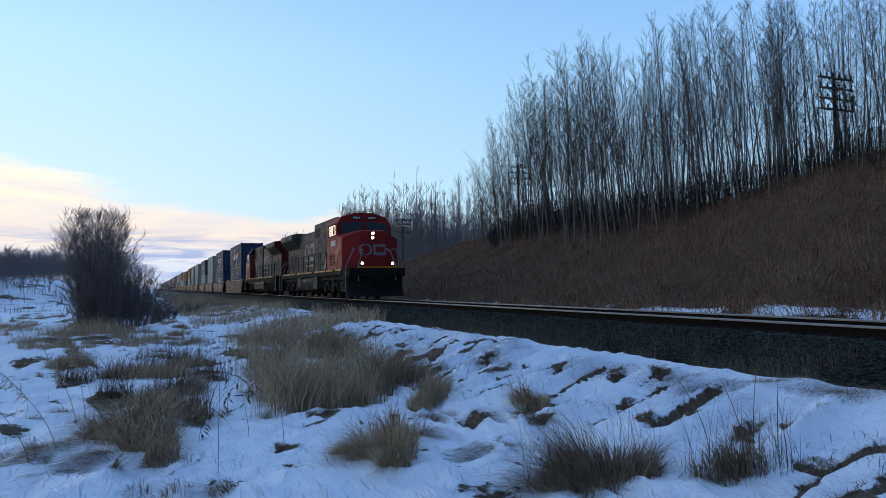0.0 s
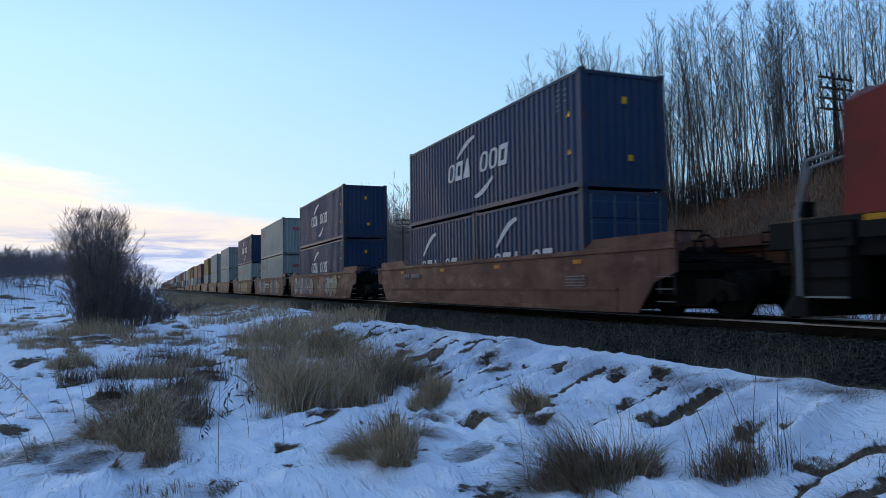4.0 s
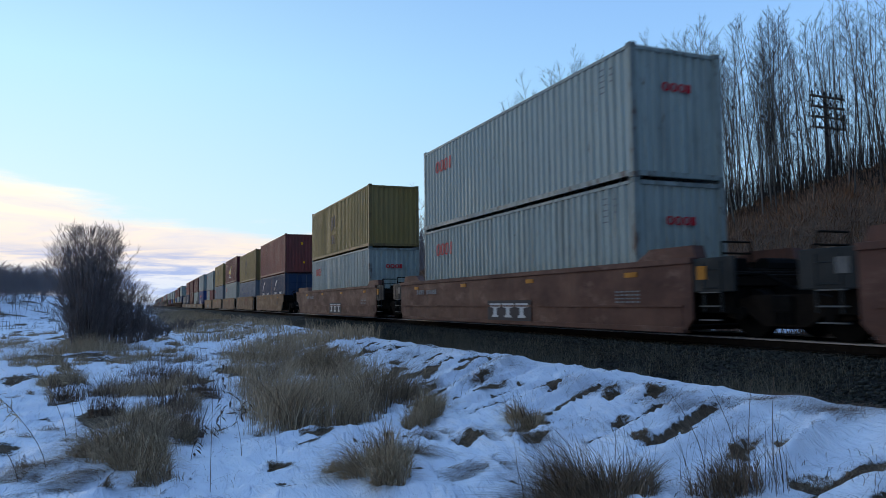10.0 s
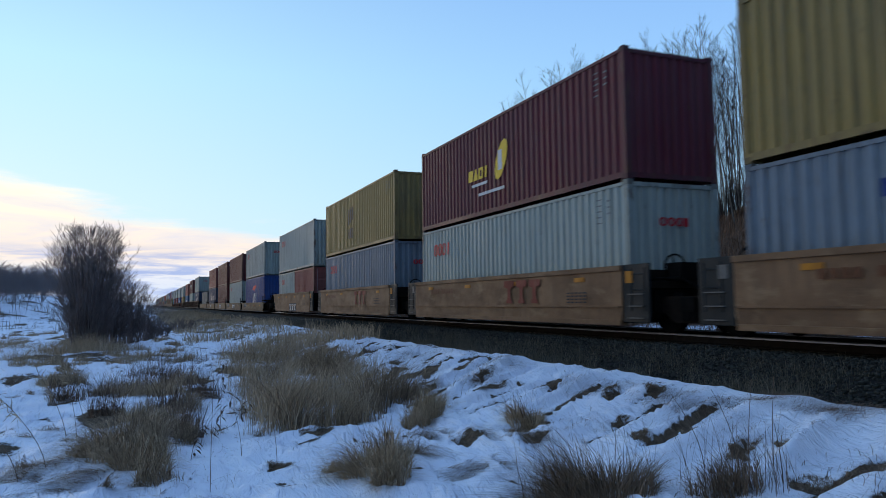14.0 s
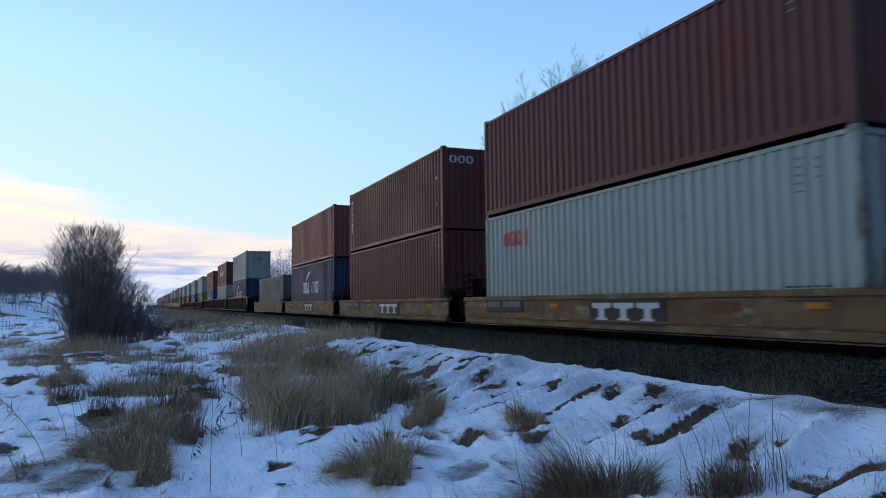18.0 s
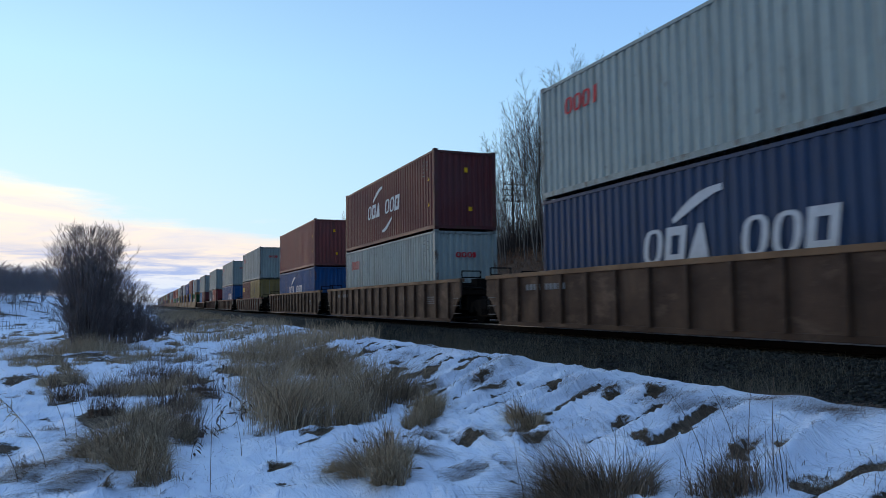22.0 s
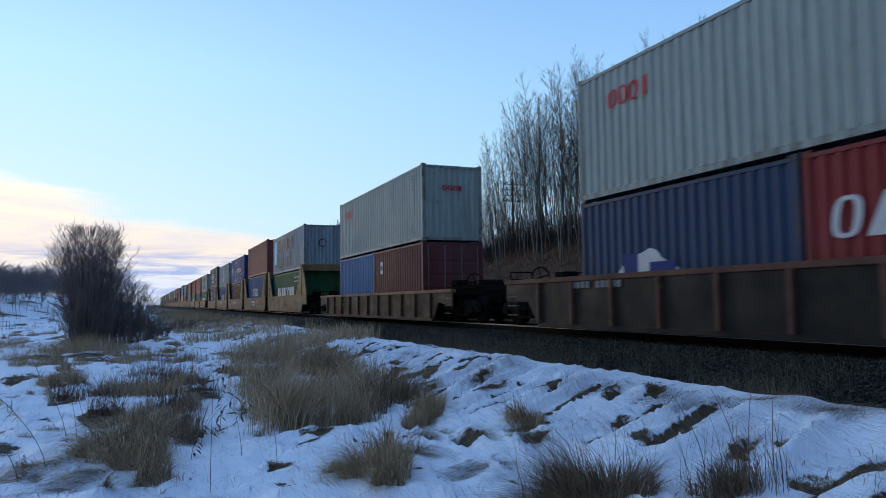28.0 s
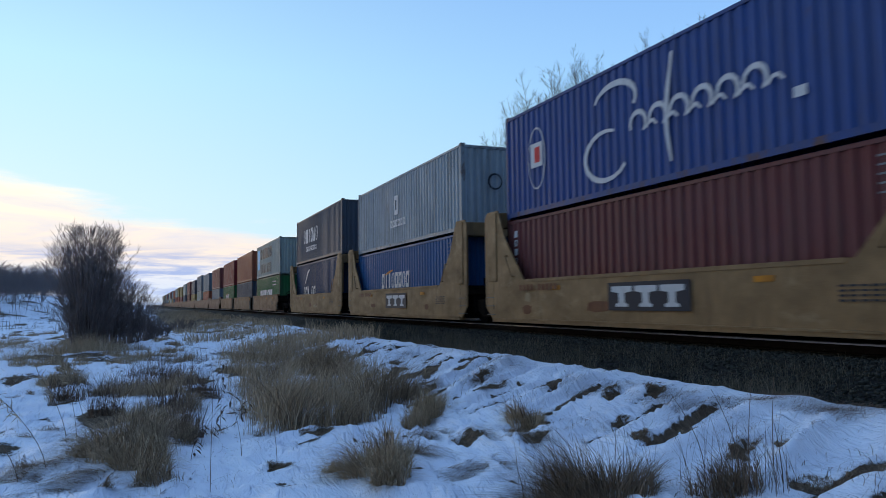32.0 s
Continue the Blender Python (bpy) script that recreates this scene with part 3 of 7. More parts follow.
def corrugated(length, z0, z1, depth=0.036, pitch=0.278, plane="x", sign=-1, start=0.0):
    """A corrugated steel panel along y (plane x), or along x (plane y), with its ribs upright."""
    n = max(3, int(round(length / pitch)))
    step = length / n
    pts = []
    for i in range(n):
        for k, d in ((0.0, 0), (0.36, 0), (0.50, depth), (0.86, depth)):
            pts.append((start + (i + k) * step, d))
    pts.append((start + length, 0))
    bm = bmesh.new()
    rows = []
    for p, d in pts:
        at = (lambda z: (sign * -d, p, z)) if plane == "x" else (lambda z: (p, sign * -d, z))
        rows.append((bm.verts.new(at(z0)), bm.verts.new(at(z1))))
    for a, b in zip(rows, rows[1:]):
        bm.faces.new((a[0], b[0], b[1], a[1]))
    return bm


def moved(bm, x=0.0, y=0.0, z=0.0):
    bmesh.ops.translate(bm, verts=bm.verts, vec=(x, y, z))
    return bm


def arc_shape(bm, x, points, width, t=0.004):
    """A tapering stroke along points (y, z) on the plane x."""
    n = len(points)
    a, b = [], []
    for i, (y, z) in enumerate(points):
        p, q = points[max(0, i - 1)], points[min(n - 1, i + 1)]
        d = Vector((q[0] - p[0], q[1] - p[1]))
        d.normalize()
        w = width * (0.35 + 0.65 * math.sin(math.pi * min(0.85, (i + 0.6) / n)))
        a.append(bm.verts.new((x, y - d.y * w, z + d.x * w)))
        b.append(bm.verts.new((x, y + d.y * w, z - d.x * w)))
    for i in range(n - 1):
        bm.faces.new((a[i], a[i + 1], b[i + 1], b[i]))


def slab(bm, x, y0, y1, z0, z1, lean=0.0):
    """A flat block on the side, leaning like italic capitals; y falls towards the train's front."""
    bm.faces.new([bm.verts.new((x, y, z)) for y, z in ((y0, z0), (y1, z0), (y1 - lean, z1), (y0 - lean, z1))])


def holed(bm, x, y0, y1, z0, z1, lean=0.0, bar=0.28, openings=1):
    """A plain block with a window cut out of it: one ring of four pieces."""
    w, h = y1 - y0, z1 - z0
    def at(y, z):
        return bm.verts.new((x, y - lean * (z - z0) / h, z))
    bw, bh = w * bar, h * 0.24
    out = [at(y0, z0), at(y1, z0), at(y1, z1), at(y0, z1)]
    inn = [at(y0 + bw, z0 + bh), at(y1 - bw, z0 + bh), at(y1 - bw, z1 - bh), at(y0 + bw, z1 - bh)]
    for i in range(4):
        k = (i + 1) % 4
        bm.faces.new((out[i], out[k], inn[k], inn[i]))


def hoop(bm, x, y0, y1, z0, z1, lean=0.0, bar=0.3, sides=14):
    """A plain rounded ring."""
    w, h = (y1 - y0) / 2, (z1 - z0) / 2
    out, inn = [], []
    for i in range(sides):
        a = 2 * math.pi * i / sides
        c, d = math.copysign(abs(math.cos(a)) ** 0.7, math.cos(a)), math.copysign(abs(math.sin(a)) ** 0.7, math.sin(a))
        for kept_, k in ((out, 1.0), (inn, 1.0 - 2 * bar)):
            z = z0 + h + h * (k if k == 1.0 else max(k, 1 - 0.5 * bar * 2 * w / h)) * d
            kept_.append(bm.verts.new((x, y0 + w + w * k * c - lean * (z - z0) / (2 * h), z)))
    for i in range(sides):
        k = (i + 1) % sides
        bm.faces.new((out[i], out[k], inn[k], inn[i]))


def wedge(bm, x, y0, y1, z0, z1, lean=0.0):
    """A plain triangle with its point up."""
    m = (y0 + y1) / 2
    bm.faces.new([bm.verts.new((x, y, z)) for y, z in ((y0, z0), (y1, z0), (m + 0.1 * (y1 - y0) - lean, z1), (m - 0.1 * (y1 - y0) - lean, z1))])


def pieces(name, bm, material, parent, label=""):
    """Each connected piece of bm as a part of its own."""
    todo, n = set(bm.verts), 0
    while todo:
        seed = next(v for v in bm.verts if v in todo)
        island, edge = {seed}, [seed]
        while edge:
            for e in edge.pop().link_edges:
                for v in e.verts:
                    if v not in island:
                        island.add(v)
                        edge.append(v)
        todo -= island
        one = bmesh.new()
        made = {v: one.verts.new(v.co) for v in bm.verts if v in island}
        for f in bm.faces:
            if f.verts[0] in island:
                one.faces.new([made[v] for v in f.verts])
        part(name, one, material, parent, label if n == 0 else "")
        n += 1
    bm.free()


SIDE = -1.2265      # the plane of markings on the near side of a container


def side_marks(kind, L, H):
    """Marks on the near side: pairs of a bmesh and its material. The front of the train is at y = 0, so they read from L to 0."""
    got = []
    bm = bmesh.new()
    def run(y_start, z0, h, n, w, gap, lean=0.0, skip=(), shapes="b", x=SIDE):
        """n plain shapes in a row: o a ring, a a wedge, i a narrow bar, s a block, b a block with a window."""
        y = y_start
        for i in range(n):
            kind_ = shapes[i % len(shapes)]
            if i in skip:
                pass
            elif kind_ == "o":
                hoop(bm, x, y - w, y, z0, z0 + h, lean, 0.26)
            elif kind_ == "a":
                wedge(bm, x, y - w, y, z0, z0 + h, lean)
            elif kind_ == "i":
                slab(bm, x, y - 0.65 * w, y - 0.30 * w, z0, z0 + h, lean)
            elif kind_ == "s":
                slab(bm, x, y - w, y, z0, z0 + h, lean)
            else:
                holed(bm, x, y - w, y, z0, z0 + h, lean, 0.3)
            y -= w + gap
    if kind == "swoosh":        # two words in capitals and two arcs
        run(8.27, H * 0.41, H * 0.21, 7, 0.56, 0.08, 0.12, (3,), "obaooob")
        arc_shape(bm, SIDE, [(7.45 - 1.4 * k, H * (0.66 + 0.17 * math.sin(k * 1.5))) for k in np.linspace(0, 1, 9)], 0.085)
        arc_shape(bm, SIDE, [(6.07 - 1.3 * k, H * (0.17 + 0.17 * (1 - math.cos(k * 1.5)))) for k in np.linspace(0, 1, 9)], 0.085)
        got.append((bm, LOGO_WHITE))
    elif kind == "swoosh_low":  # larger words near the foot, one arc
        run(8.24, H * 0.355, H * 0.24, 7, 0.57, 0.08, 0.10, (3,), "obaooob")
        arc_shape(bm, SIDE, [(7.3 - 1.3 * k, H * (0.63 + 0.17 * math.sin(k * 1.5))) for k in np.linspace(0, 1, 9)], 0.10)
        got.append((bm, LOGO_WHITE))
    elif kind == "swoosh_small":
        run(L * 0.80, H * 0.22, H * 0.26, 6, 0.48, 0.09, 0.1, (3,), "obaoob")
        arc_shape(bm, SIDE, [(L * 0.76 - 1.3 * k, H * (0.55 + 0.28 * math.sin(k * 1.5))) for k in np.linspace(0, 1, 9)], 0.09)
        got.append((bm, LOGO_WHITE))
    elif kind == "red_mark":    # four red blocks near the rear top
        run(L - 1.15, H * 0.665, H * 0.14, 4, 0.32, 0.05, 0.04, (), "oooi")
        got.append((bm, LOGO_RED))
    elif kind == "stack_mark":  # a dark emblem of bars above two blocks
        for i in range(3):
            slab(bm, SIDE, L * 0.60 - i * 0.34 - 0.19, L * 0.60 - i * 0.34, H * 0.46 + 0.1 * i, H * 0.72 + 0.05 * i)
        run(L * 0.60, H * 0.22, H * 0.17, 3, 0.28, 0.06, 0.0, (), "oso")
        got.append((bm, LOGO_DARK))
    elif kind == "blue_word":   # five wide dark blue capitals
        run(L * 0.76, H * 0.36, H * 0.22, 5, 0.56, 0.50, 0.0, (), "o")
        for k in range(3):
            slab(bm, SIDE, L * 0.80 - 0.2 * k - 0.12, L * 0.80 - 0.2 * k, H * 0.66, H * 0.76)
        got.append((bm, LOGO_BLUE))
    elif kind == "gold_fruit":  # a yellow emblem with a word and a line
        run(L * 0.66, H * 0.40, H * 0.12, 4, 0.32, 0.04, 0.04, (), "sabi")
        n = 12
        ring = [(L * 0.475 + 0.34 * math.cos(t) - 0.22 * math.sin(t), H * 0.52 + 0.56 * math.sin(t)) for t in np.linspace(0, 2 * math.pi, n, endpoint=False)]
        bm.faces.new([bm.verts.new((SIDE, y, z)) for y, z in ring])
        got.append((bm, LOGO_GOLD))
        bm2 = bmesh.new()
        slab(bm2, SIDE, L * 0.55, L * 0.64, H * 0.33, H * 0.36)
        slab(bm2, SIDE, L * 0.46, L * 0.60, H * 0.22, H * 0.25)
        slab(bm2, SIDE - 0.002, L * 0.47, L * 0.49, H * 0.42, H * 0.62)
        got.append((bm2, LOGO_WHITE))
    elif kind == "eagle_word":  # red bird shape over three white capitals
        run(7.2, H * 0.06, H * 0.42, 3, 0.76, 0.16, 0.12, (), "abi")
        got.append((bm, LOGO_WHITE))
        bm2 = bmesh.new()
        bm2.faces.new([bm2.verts.new((SIDE, y - 1.75, z)) for y, z in ((L * 0.745, H * 0.60), (L * 0.72, H * 0.70), (L * 0.54, H * 0.74), (L * 0.55, H * 0.66), (L * 0.63, H * 0.60), (L * 0.645, H * 0.54), (L * 0.66, H * 0.60))])
        got.append((bm2, LOGO_RED))
    elif kind == "two_words":   # grey capitals in two lines beside a pale blue square with a star
        run(L * 0.79, H * 0.56, H * 0.30, 6, 0.72, 0.28, 0.0, (), "bassob")
        run(L * 0.79, H * 0.14, H * 0.26, 7, 0.58, 0.26, 0.0, (), "osaiabo")
        got.append((bm, LOGO_DARK))
        bm2 = bmesh.new()
        slab(bm2, SIDE, L * 0.845, L * 0.94, H * 0.26, H * 0.86)
        got.append((bm2, LOGO_SKY))
        bm3 = bmesh.new()
        c = (L * 0.893, H * 0.56)
        star = []
        for i in range(14):
            r = 0.50 if i % 2 == 0 else 0.16
            star.append((c[0] + r * math.cos(i * math.pi / 7), c[1] + r * 1.05 * math.sin(i * math.pi / 7)))
        bm3.faces.new([bm3.verts.new((SIDE - 0.003, y, z)) for y, z in star])
        got.append((bm3, LOGO_WHITE))
    elif kind == "white_word":  # nine white capitals along the foot
        run(L * 0.80, H * 0.22, H * 0.36, 8, 0.72, 0.09, 0.0, (), "sassobss")
        for i in range(2):
            for k in range(4):
                slab(bm, SIDE, 1.6 + 0.42 * k, 1.9 + 0.42 * k, H * (0.80 - 0.1 * i), H * (0.83 - 0.1 * i))
        got.append((bm, LOGO_WHITE))
    elif kind == "white_small":
        run(L * 0.70, H * 0.36, H * 0.24, 8, 0.36, 0.08, 0.05, (), "biiobbob")
        got.append((bm, LOGO_WHITE))
        bm2 = bmesh.new()
        arc_shape(bm2, SIDE, [(L * 0.66 - 1.0 * k, H * (0.58 + 0.06 * k)) for k in np.linspace(0, 1, 5)], 0.05)
        got.append((bm2, ORANGE))
    elif kind == "script":      # a flourish of white strokes beside a ring with a flag
        y0 = 8.0
        arc_shape(bm, SIDE, [(y0 - 0.9 + 0.75 * math.cos(t), H * 0.70 + 0.42 * math.sin(t)) for t in np.linspace(0.3, 3.6, 12)], 0.07)
        arc_shape(bm, SIDE - 0.002, [(y0 - 0.55 + 0.8 * math.cos(t), H * 0.32 + 0.55 * math.sin(t)) for t in np.linspace(2.0, -2.6, 14)], 0.07)
        for i in range(6):
            c = y0 - 1.7 - i * 0.62
            arc_shape(bm, SIDE - 0.004 - 0.002 * (i % 2), [(c - 0.25 * math.cos(t), H * 0.48 + 0.24 * math.sin(t)) for t in np.linspace(-0.9, 3.6, 10)], 0.055)
            arc_shape(bm, SIDE - 0.008 - 0.002 * (i % 2), [(c - 0.25 - 0.35 * k, H * (0.42 + 0.05 * math.sin(3 * k))) for k in np.linspace(0, 1, 4)], 0.04)
        arc_shape(bm, SIDE - 0.012, [(y0 - 2.7 + 0.12 * math.sin(4 * k), H * (0.14 + 0.74 * k)) for k in np.linspace(0, 1, 8)], 0.06)
        arc_shape(bm, SIDE, [(L * 0.86 + 0.42 * math.cos(t), H * 0.50 + 0.80 * math.sin(t)) for t in np.linspace(0, 6.28, 24)], 0.022)
        slab(bm, SIDE, L * 0.835, L * 0.885, H * 0.42, H * 0.64)
        slab(bm, SIDE, 2.2, 2.45, H * 0.30, H * 0.36)
        got.append((bm, LOGO_WHITE))
        bm2 = bmesh.new()
        slab(bm2, SIDE - 0.003, L * 0.845, L * 0.868, H * 0.46, H * 0.60)
        got.append((bm2, LOGO_RED))
    elif kind == "upright":     # small white capitals one above the other at the rear
        for i in range(6):
            (hoop if i % 2 else slab)(bm, SIDE, L - 0.58, L - 0.40, H * (0.80 - 0.095 * i), H * (0.80 - 0.095 * i) + 0.18, 0.03)
        got.append((bm, LOGO_WHITE))
    elif kind == "polar":       # a white mound shape on blue
        pts = [(1.0 * math.cos(t) * (1 + 0.1 * math.sin(5 * t)), 0.9 * math.sin(t) * (1 + 0.08 * math.cos(7 * t))) for t in np.linspace(0, math.pi, 14)]
        bm.faces.new([bm.verts.new((SIDE, L * 0.62 + y, H * 0.22 + z * 0.85)) for y, z in pts])
        got.append((bm, LOGO_WHITE))
        bm2 = bmesh.new()
        slab(bm2, SIDE - 0.003, L * 0.47, L * 0.60, H * 0.30, H * 0.42)
        slab(bm2, SIDE - 0.003, L * 0.66, L * 0.74, H * 0.34, H * 0.50)
        got.append((bm2, LOGO_BLUE))
    elif kind == "two_block":   # two large white capitals near the rear
        run(L * 0.93, H * 0.46, H * 0.24, 3, 0.50, 0.10, 0.1, (2,), "oa")
        got.append((bm, LOGO_WHITE))
    elif kind == "gold_word":
        run(L - 0.5, H * 0.62, H * 0.14, 6, 0.22, 0.03)
        got.append((bm, LOGO_GOLD))
    elif kind == "flag_mark":
        slab(bm, SIDE, L * 0.795, L * 0.85, H * 0.60, H * 0.80)
        got.append((bm, LOGO_WHITE))
        bm2 = bmesh.new()
        slab(bm2, SIDE - 0.003, L * 0.805, L * 0.84, H * 0.66, H * 0.74)
        got.append((bm2, LOGO_BLUE))
    elif kind == "genset":      # a power unit: louvred vents, a hatch, a red sign and a dark mark
        for k in range(9):
            slab(bm, SIDE - 0.012, L * 0.47, L * 0.60, H * 0.36 + 0.14 * k, H * 0.36 + 0.14 * k + 0.07, 0.0)
        slab(bm, SIDE - 0.006, 9.18, 9.52, H * 0.42, H * 0.66)
        slab(bm, SIDE - 0.004, 9.22, 9.34, H * 0.08, H * 0.42)
        slab(bm, SIDE - 0.006, 9.12, 9.44, H * 0.86, H * 0.95)
        slab(bm, SIDE - 0.006, L * 0.33, L * 0.355, H * 0.74, H * 0.90)
        slab(bm, SIDE - 0.006, 8.2, 8.6, H * 0.86, H * 0.93)
        hoop(bm, SIDE, 2.45, 3.15, H * 0.60, H * 0.84, 0.0, 0.2)
        holed(bm, SIDE, 1.65, 2.35, H * 0.60, H * 0.84, 0.1, 0.2)
        for k in range(8):
            slab(bm, SIDE, 3.2 - 0.25 * k, 3.36 - 0.25 * k, H * 0.52, H * 0.55)
        got.append((bm, LOGO_DARK))
        bm2 = bmesh.new()
        bm2.faces.new([bm2.verts.new((SIDE, 10.37 + 0.21 * math.cos(t), H * 0.58 + 0.23 * math.sin(t))) for t in np.linspace(0, 6.28, 12, endpoint=False)])
        got.append((bm2, LOGO_WHITE))
        bm3 = bmesh.new()
        bm3.faces.new([bm3.verts.new((SIDE - 0.004, 10.37 + 0.16 * math.cos(t), H * 0.58 + 0.16 * math.sin(t))) for t in np.linspace(0, 6.28, 12, endpoint=False)])
        got.append((bm3, LOGO_RED))
    elif kind == "small_mark":
        holed(bm, SIDE, L * 0.52, L * 0.56, H * 0.45, H * 0.72)
        run(L * 0.60, H * 0.28, H * 0.10, 6, 0.26, 0.06)
        got.append((bm, LOGO_WHITE))
    elif kind == "china_word":
        run(L * 0.80, H * 0.42, H * 0.30, 6, 0.55, 0.14, 0.0, (), "osiba")
        run(L * 0.74, H * 0.24, H * 0.10, 9, 0.24, 0.10)
        got.append((bm, LOGO_WHITE))
    else:
        bm.free()
    return got


def end_marks(kind, H):
    """Marks on the end that leads."""
    got = []
    bm = bmesh.new()
    if kind == "red_end":
        for i in range(4):
            (hoop if i < 3 else slab)(bm, 0, -0.42 + i * 0.22, -0.22 + i * 0.22 - (0.08 if i == 3 else 0.0), H * 0.66, H * 0.66 + 0.19, 0.0)
        got.append((bm, LOGO_RED))
    elif kind == "yellow_end":
        slab(bm, 0, 0.10, 0.24, H * 0.24, H * 0.29)
        slab(bm, 0, -0.05, 0.08, H * 0.72, H * 0.78)
        got.append((bm, YELLOW))
    elif kind == "white_end":
        for i in range(3):
            hoop(bm, 0, -0.95 + i * 0.32, -0.68 + i * 0.32, H * 0.80, H * 0.80 + 0.26, 0.0, 0.24)
        got.append((bm, LOGO_WHITE))
    elif kind == "ring_end":
        arc_shape(bm, 0, [(0.24 * math.cos(t), H * 0.58 + 0.25 * math.sin(t)) for t in np.linspace(0, 6.28, 20)], 0.035)
        got.append((bm, LOGO_DARK))
    else:
        bm.free()
    for m, _ in got:      # from the plane x = 0 to the plane y = front
        for v in m.verts:
            v.co = Vector((v.co.y, -0.006, v.co.z))
    return got


def fine_marks(L, H):
    """Columns of small code figures near the front edge of the side, as plain bars."""
    bm = bmesh.new()
    for i in range(5):
        slab(bm, SIDE, 0.95, 1.12, H * 0.88 - 0.13 * i, H * 0.88 - 0.13 * i + 0.03)
    for i in range(3):
        slab(bm, SIDE, 0.62, 0.74, H * 0.86 - 0.14 * i, H * 0.86 - 0.14 * i + 0.04)
    return bm


def caution_marks(H, z):
    bm = bmesh.new()
    if z:
        bm.faces.new([bm.verts.new((SIDE, y, z * H + d)) for y, d in ((0.46, 0.0), (0.62, 0.0), (0.54, 0.15))])
    return bm


def container(L, H, colour, label, side="", end="", doors=False, rank=0):
    """A shipping container with its front end at y = 0 and its floor at z = 0. rank 0: seen near; 1: seen far off only."""
    root = thing("shipping_container", label, "container", "containers on the train")
    tint = rgb(*colour)
    dark = scale_colour(tint, 0.82)
    key = (round(L, 1), round(H, 2))
    W = 1.219
    def piece(name, make, extra=(), tone=tint, place=None, material=PAINT, lab=""):
        ob = part(name, kept((name,) + key + tuple(extra), make), material, root, lab)
        ob.color = tone
        if place:
            ob.location = place
        return ob
    p = 0.11
    for s in (-1, 1):
        piece("side_panel", lambda: moved(corrugated(L - 2 * p, 0.16, H - 0.11, 0.046, 0.278, "x", s, p), s * (W - 0.012)), (s,))
        piece("bottom_rail", lambda: box(bmesh.new(), s * (W - 0.055), s * W, p, L - p, 0.045, 0.17), (s,), dark, material=FRAME_PAINT)
        piece("top_rail", lambda: box(bmesh.new(), s * (W - 0.06), s * W, p, L - p, H - 0.12, H - 0.05), (s,), dark)
    piece("roof", lambda: roof_sheet(L, H, W))
    for back in (0, 1):
        y0, y1 = (0.0, p) if back == 0 else (L - p, L)
        for s in (-1, 1):
            piece("corner_post", lambda: box(bmesh.new(), s * (W - 0.14), s * W, y0 + 0.003, y1 - 0.003, 0.115, H - 0.115), (s, back), dark, material=FRAME_PAINT)
            for top in (0, 1):
                if rank == 0:
                    z = 0.0 if top == 0 else H - 0.118
                    piece("corner_casting", lambda: casting(), (), scale_colour(tint, 0.5), (s * (W - 0.079), (0.086 if back == 0 else L - 0.086), z), FRAME_PAINT)
        piece("end_header", lambda: box(bmesh.new(), -W + 0.14, W - 0.14, y0 + 0.01, y1 - 0.01, H - 0.14, H - 0.05), (back,), dark, material=FRAME_PAINT)
        piece("end_sill", lambda: box(bmesh.new(), -W + 0.14, W - 0.14, y0 + 0.01, y1 - 0.01, 0.04, 0.15), (back,), dark, material=FRAME_PAINT)
        is_door = doors if back == 0 else not doors
        yy = 0.03 if back == 0 else L - 0.03
        if is_door:
            for s in (-1, 1):
                leaf = piece("door", lambda: door_leaf(H, W, s, back, L), (s, back))
                if rank == 0 and back == 0:
                    for k in (0.28, 0.82):
                        ob = part("lock_rod", kept(("lock_rod",) + key + (back, s, k), lambda: rods([(s * W * k, (-0.004 if back == 0 else L + 0.004), 0.18), (s * W * k, (-0.004 if back == 0 else L + 0.004), H - 0.14)], 0.019, 5)), PAINT, leaf)
                        ob.color = mixed_tint(tint)
        else:
            piece("end_panel", lambda: moved(corrugated(2 * W - 0.28, 0.15, H - 0.12, 0.04, 0.25, "y", -1 if back == 0 else 1, -W + 0.14), 0, yy), (back,))
    if rank == 0:
        if L > 8:
            pale = sum(tint[:3]) > 0.6
            tagged(part("code_marking", kept(("code_marking", pale) + key, lambda: fine_marks(L, H)), LOGO_SOFT, root), kind="stuff")
        if side in ("swoosh", "upright"):
            for z in (0.30, 0.62):
                part("caution_mark", kept(("caution_mark", z) + key, lambda: caution_marks(H, z)), YELLOW, root)
    for i, (bm, m) in enumerate(side_marks(side, L, H)):
        pieces("marking", bm, m, root)
    for bm, m in end_marks(end, H):
        pieces("marking", bm, m, root)
    return root


def mixed_tint(c):
    """Galvanised rods under a thin coat of the same paint."""
    return tuple(0.45 * v + 0.12 for v in c[:3]) + (1.0,)


def roof_sheet(L, H, W):
    bm = bmesh.new()
    n = max(4, int(L / 0.21))
    pts = []
    for i in range(n):
        for k, d in ((0.0, 0.0), (0.3, 0.0), (0.45, 0.018), (0.85, 0.018)):
            pts.append((0.06 + (L - 0.12) * (i + k) / n, d))
    pts.append((L - 0.06, 0.0))
    rows = [(bm.verts.new((-W + 0.03, y, H - 0.075 + d)), bm.verts.new((W - 0.03, y, H - 0.075 + d))) for y, d in pts]
    for a, b in zip(rows, rows[1:]):
        bm.faces.new((a[0], a[1], b[1], b[0]))
    return bm


def casting():
    bm = boxed(-0.081, 0.081, -0.089, 0.089, 0.0, 0.118, bevel=0.012)
    return bm


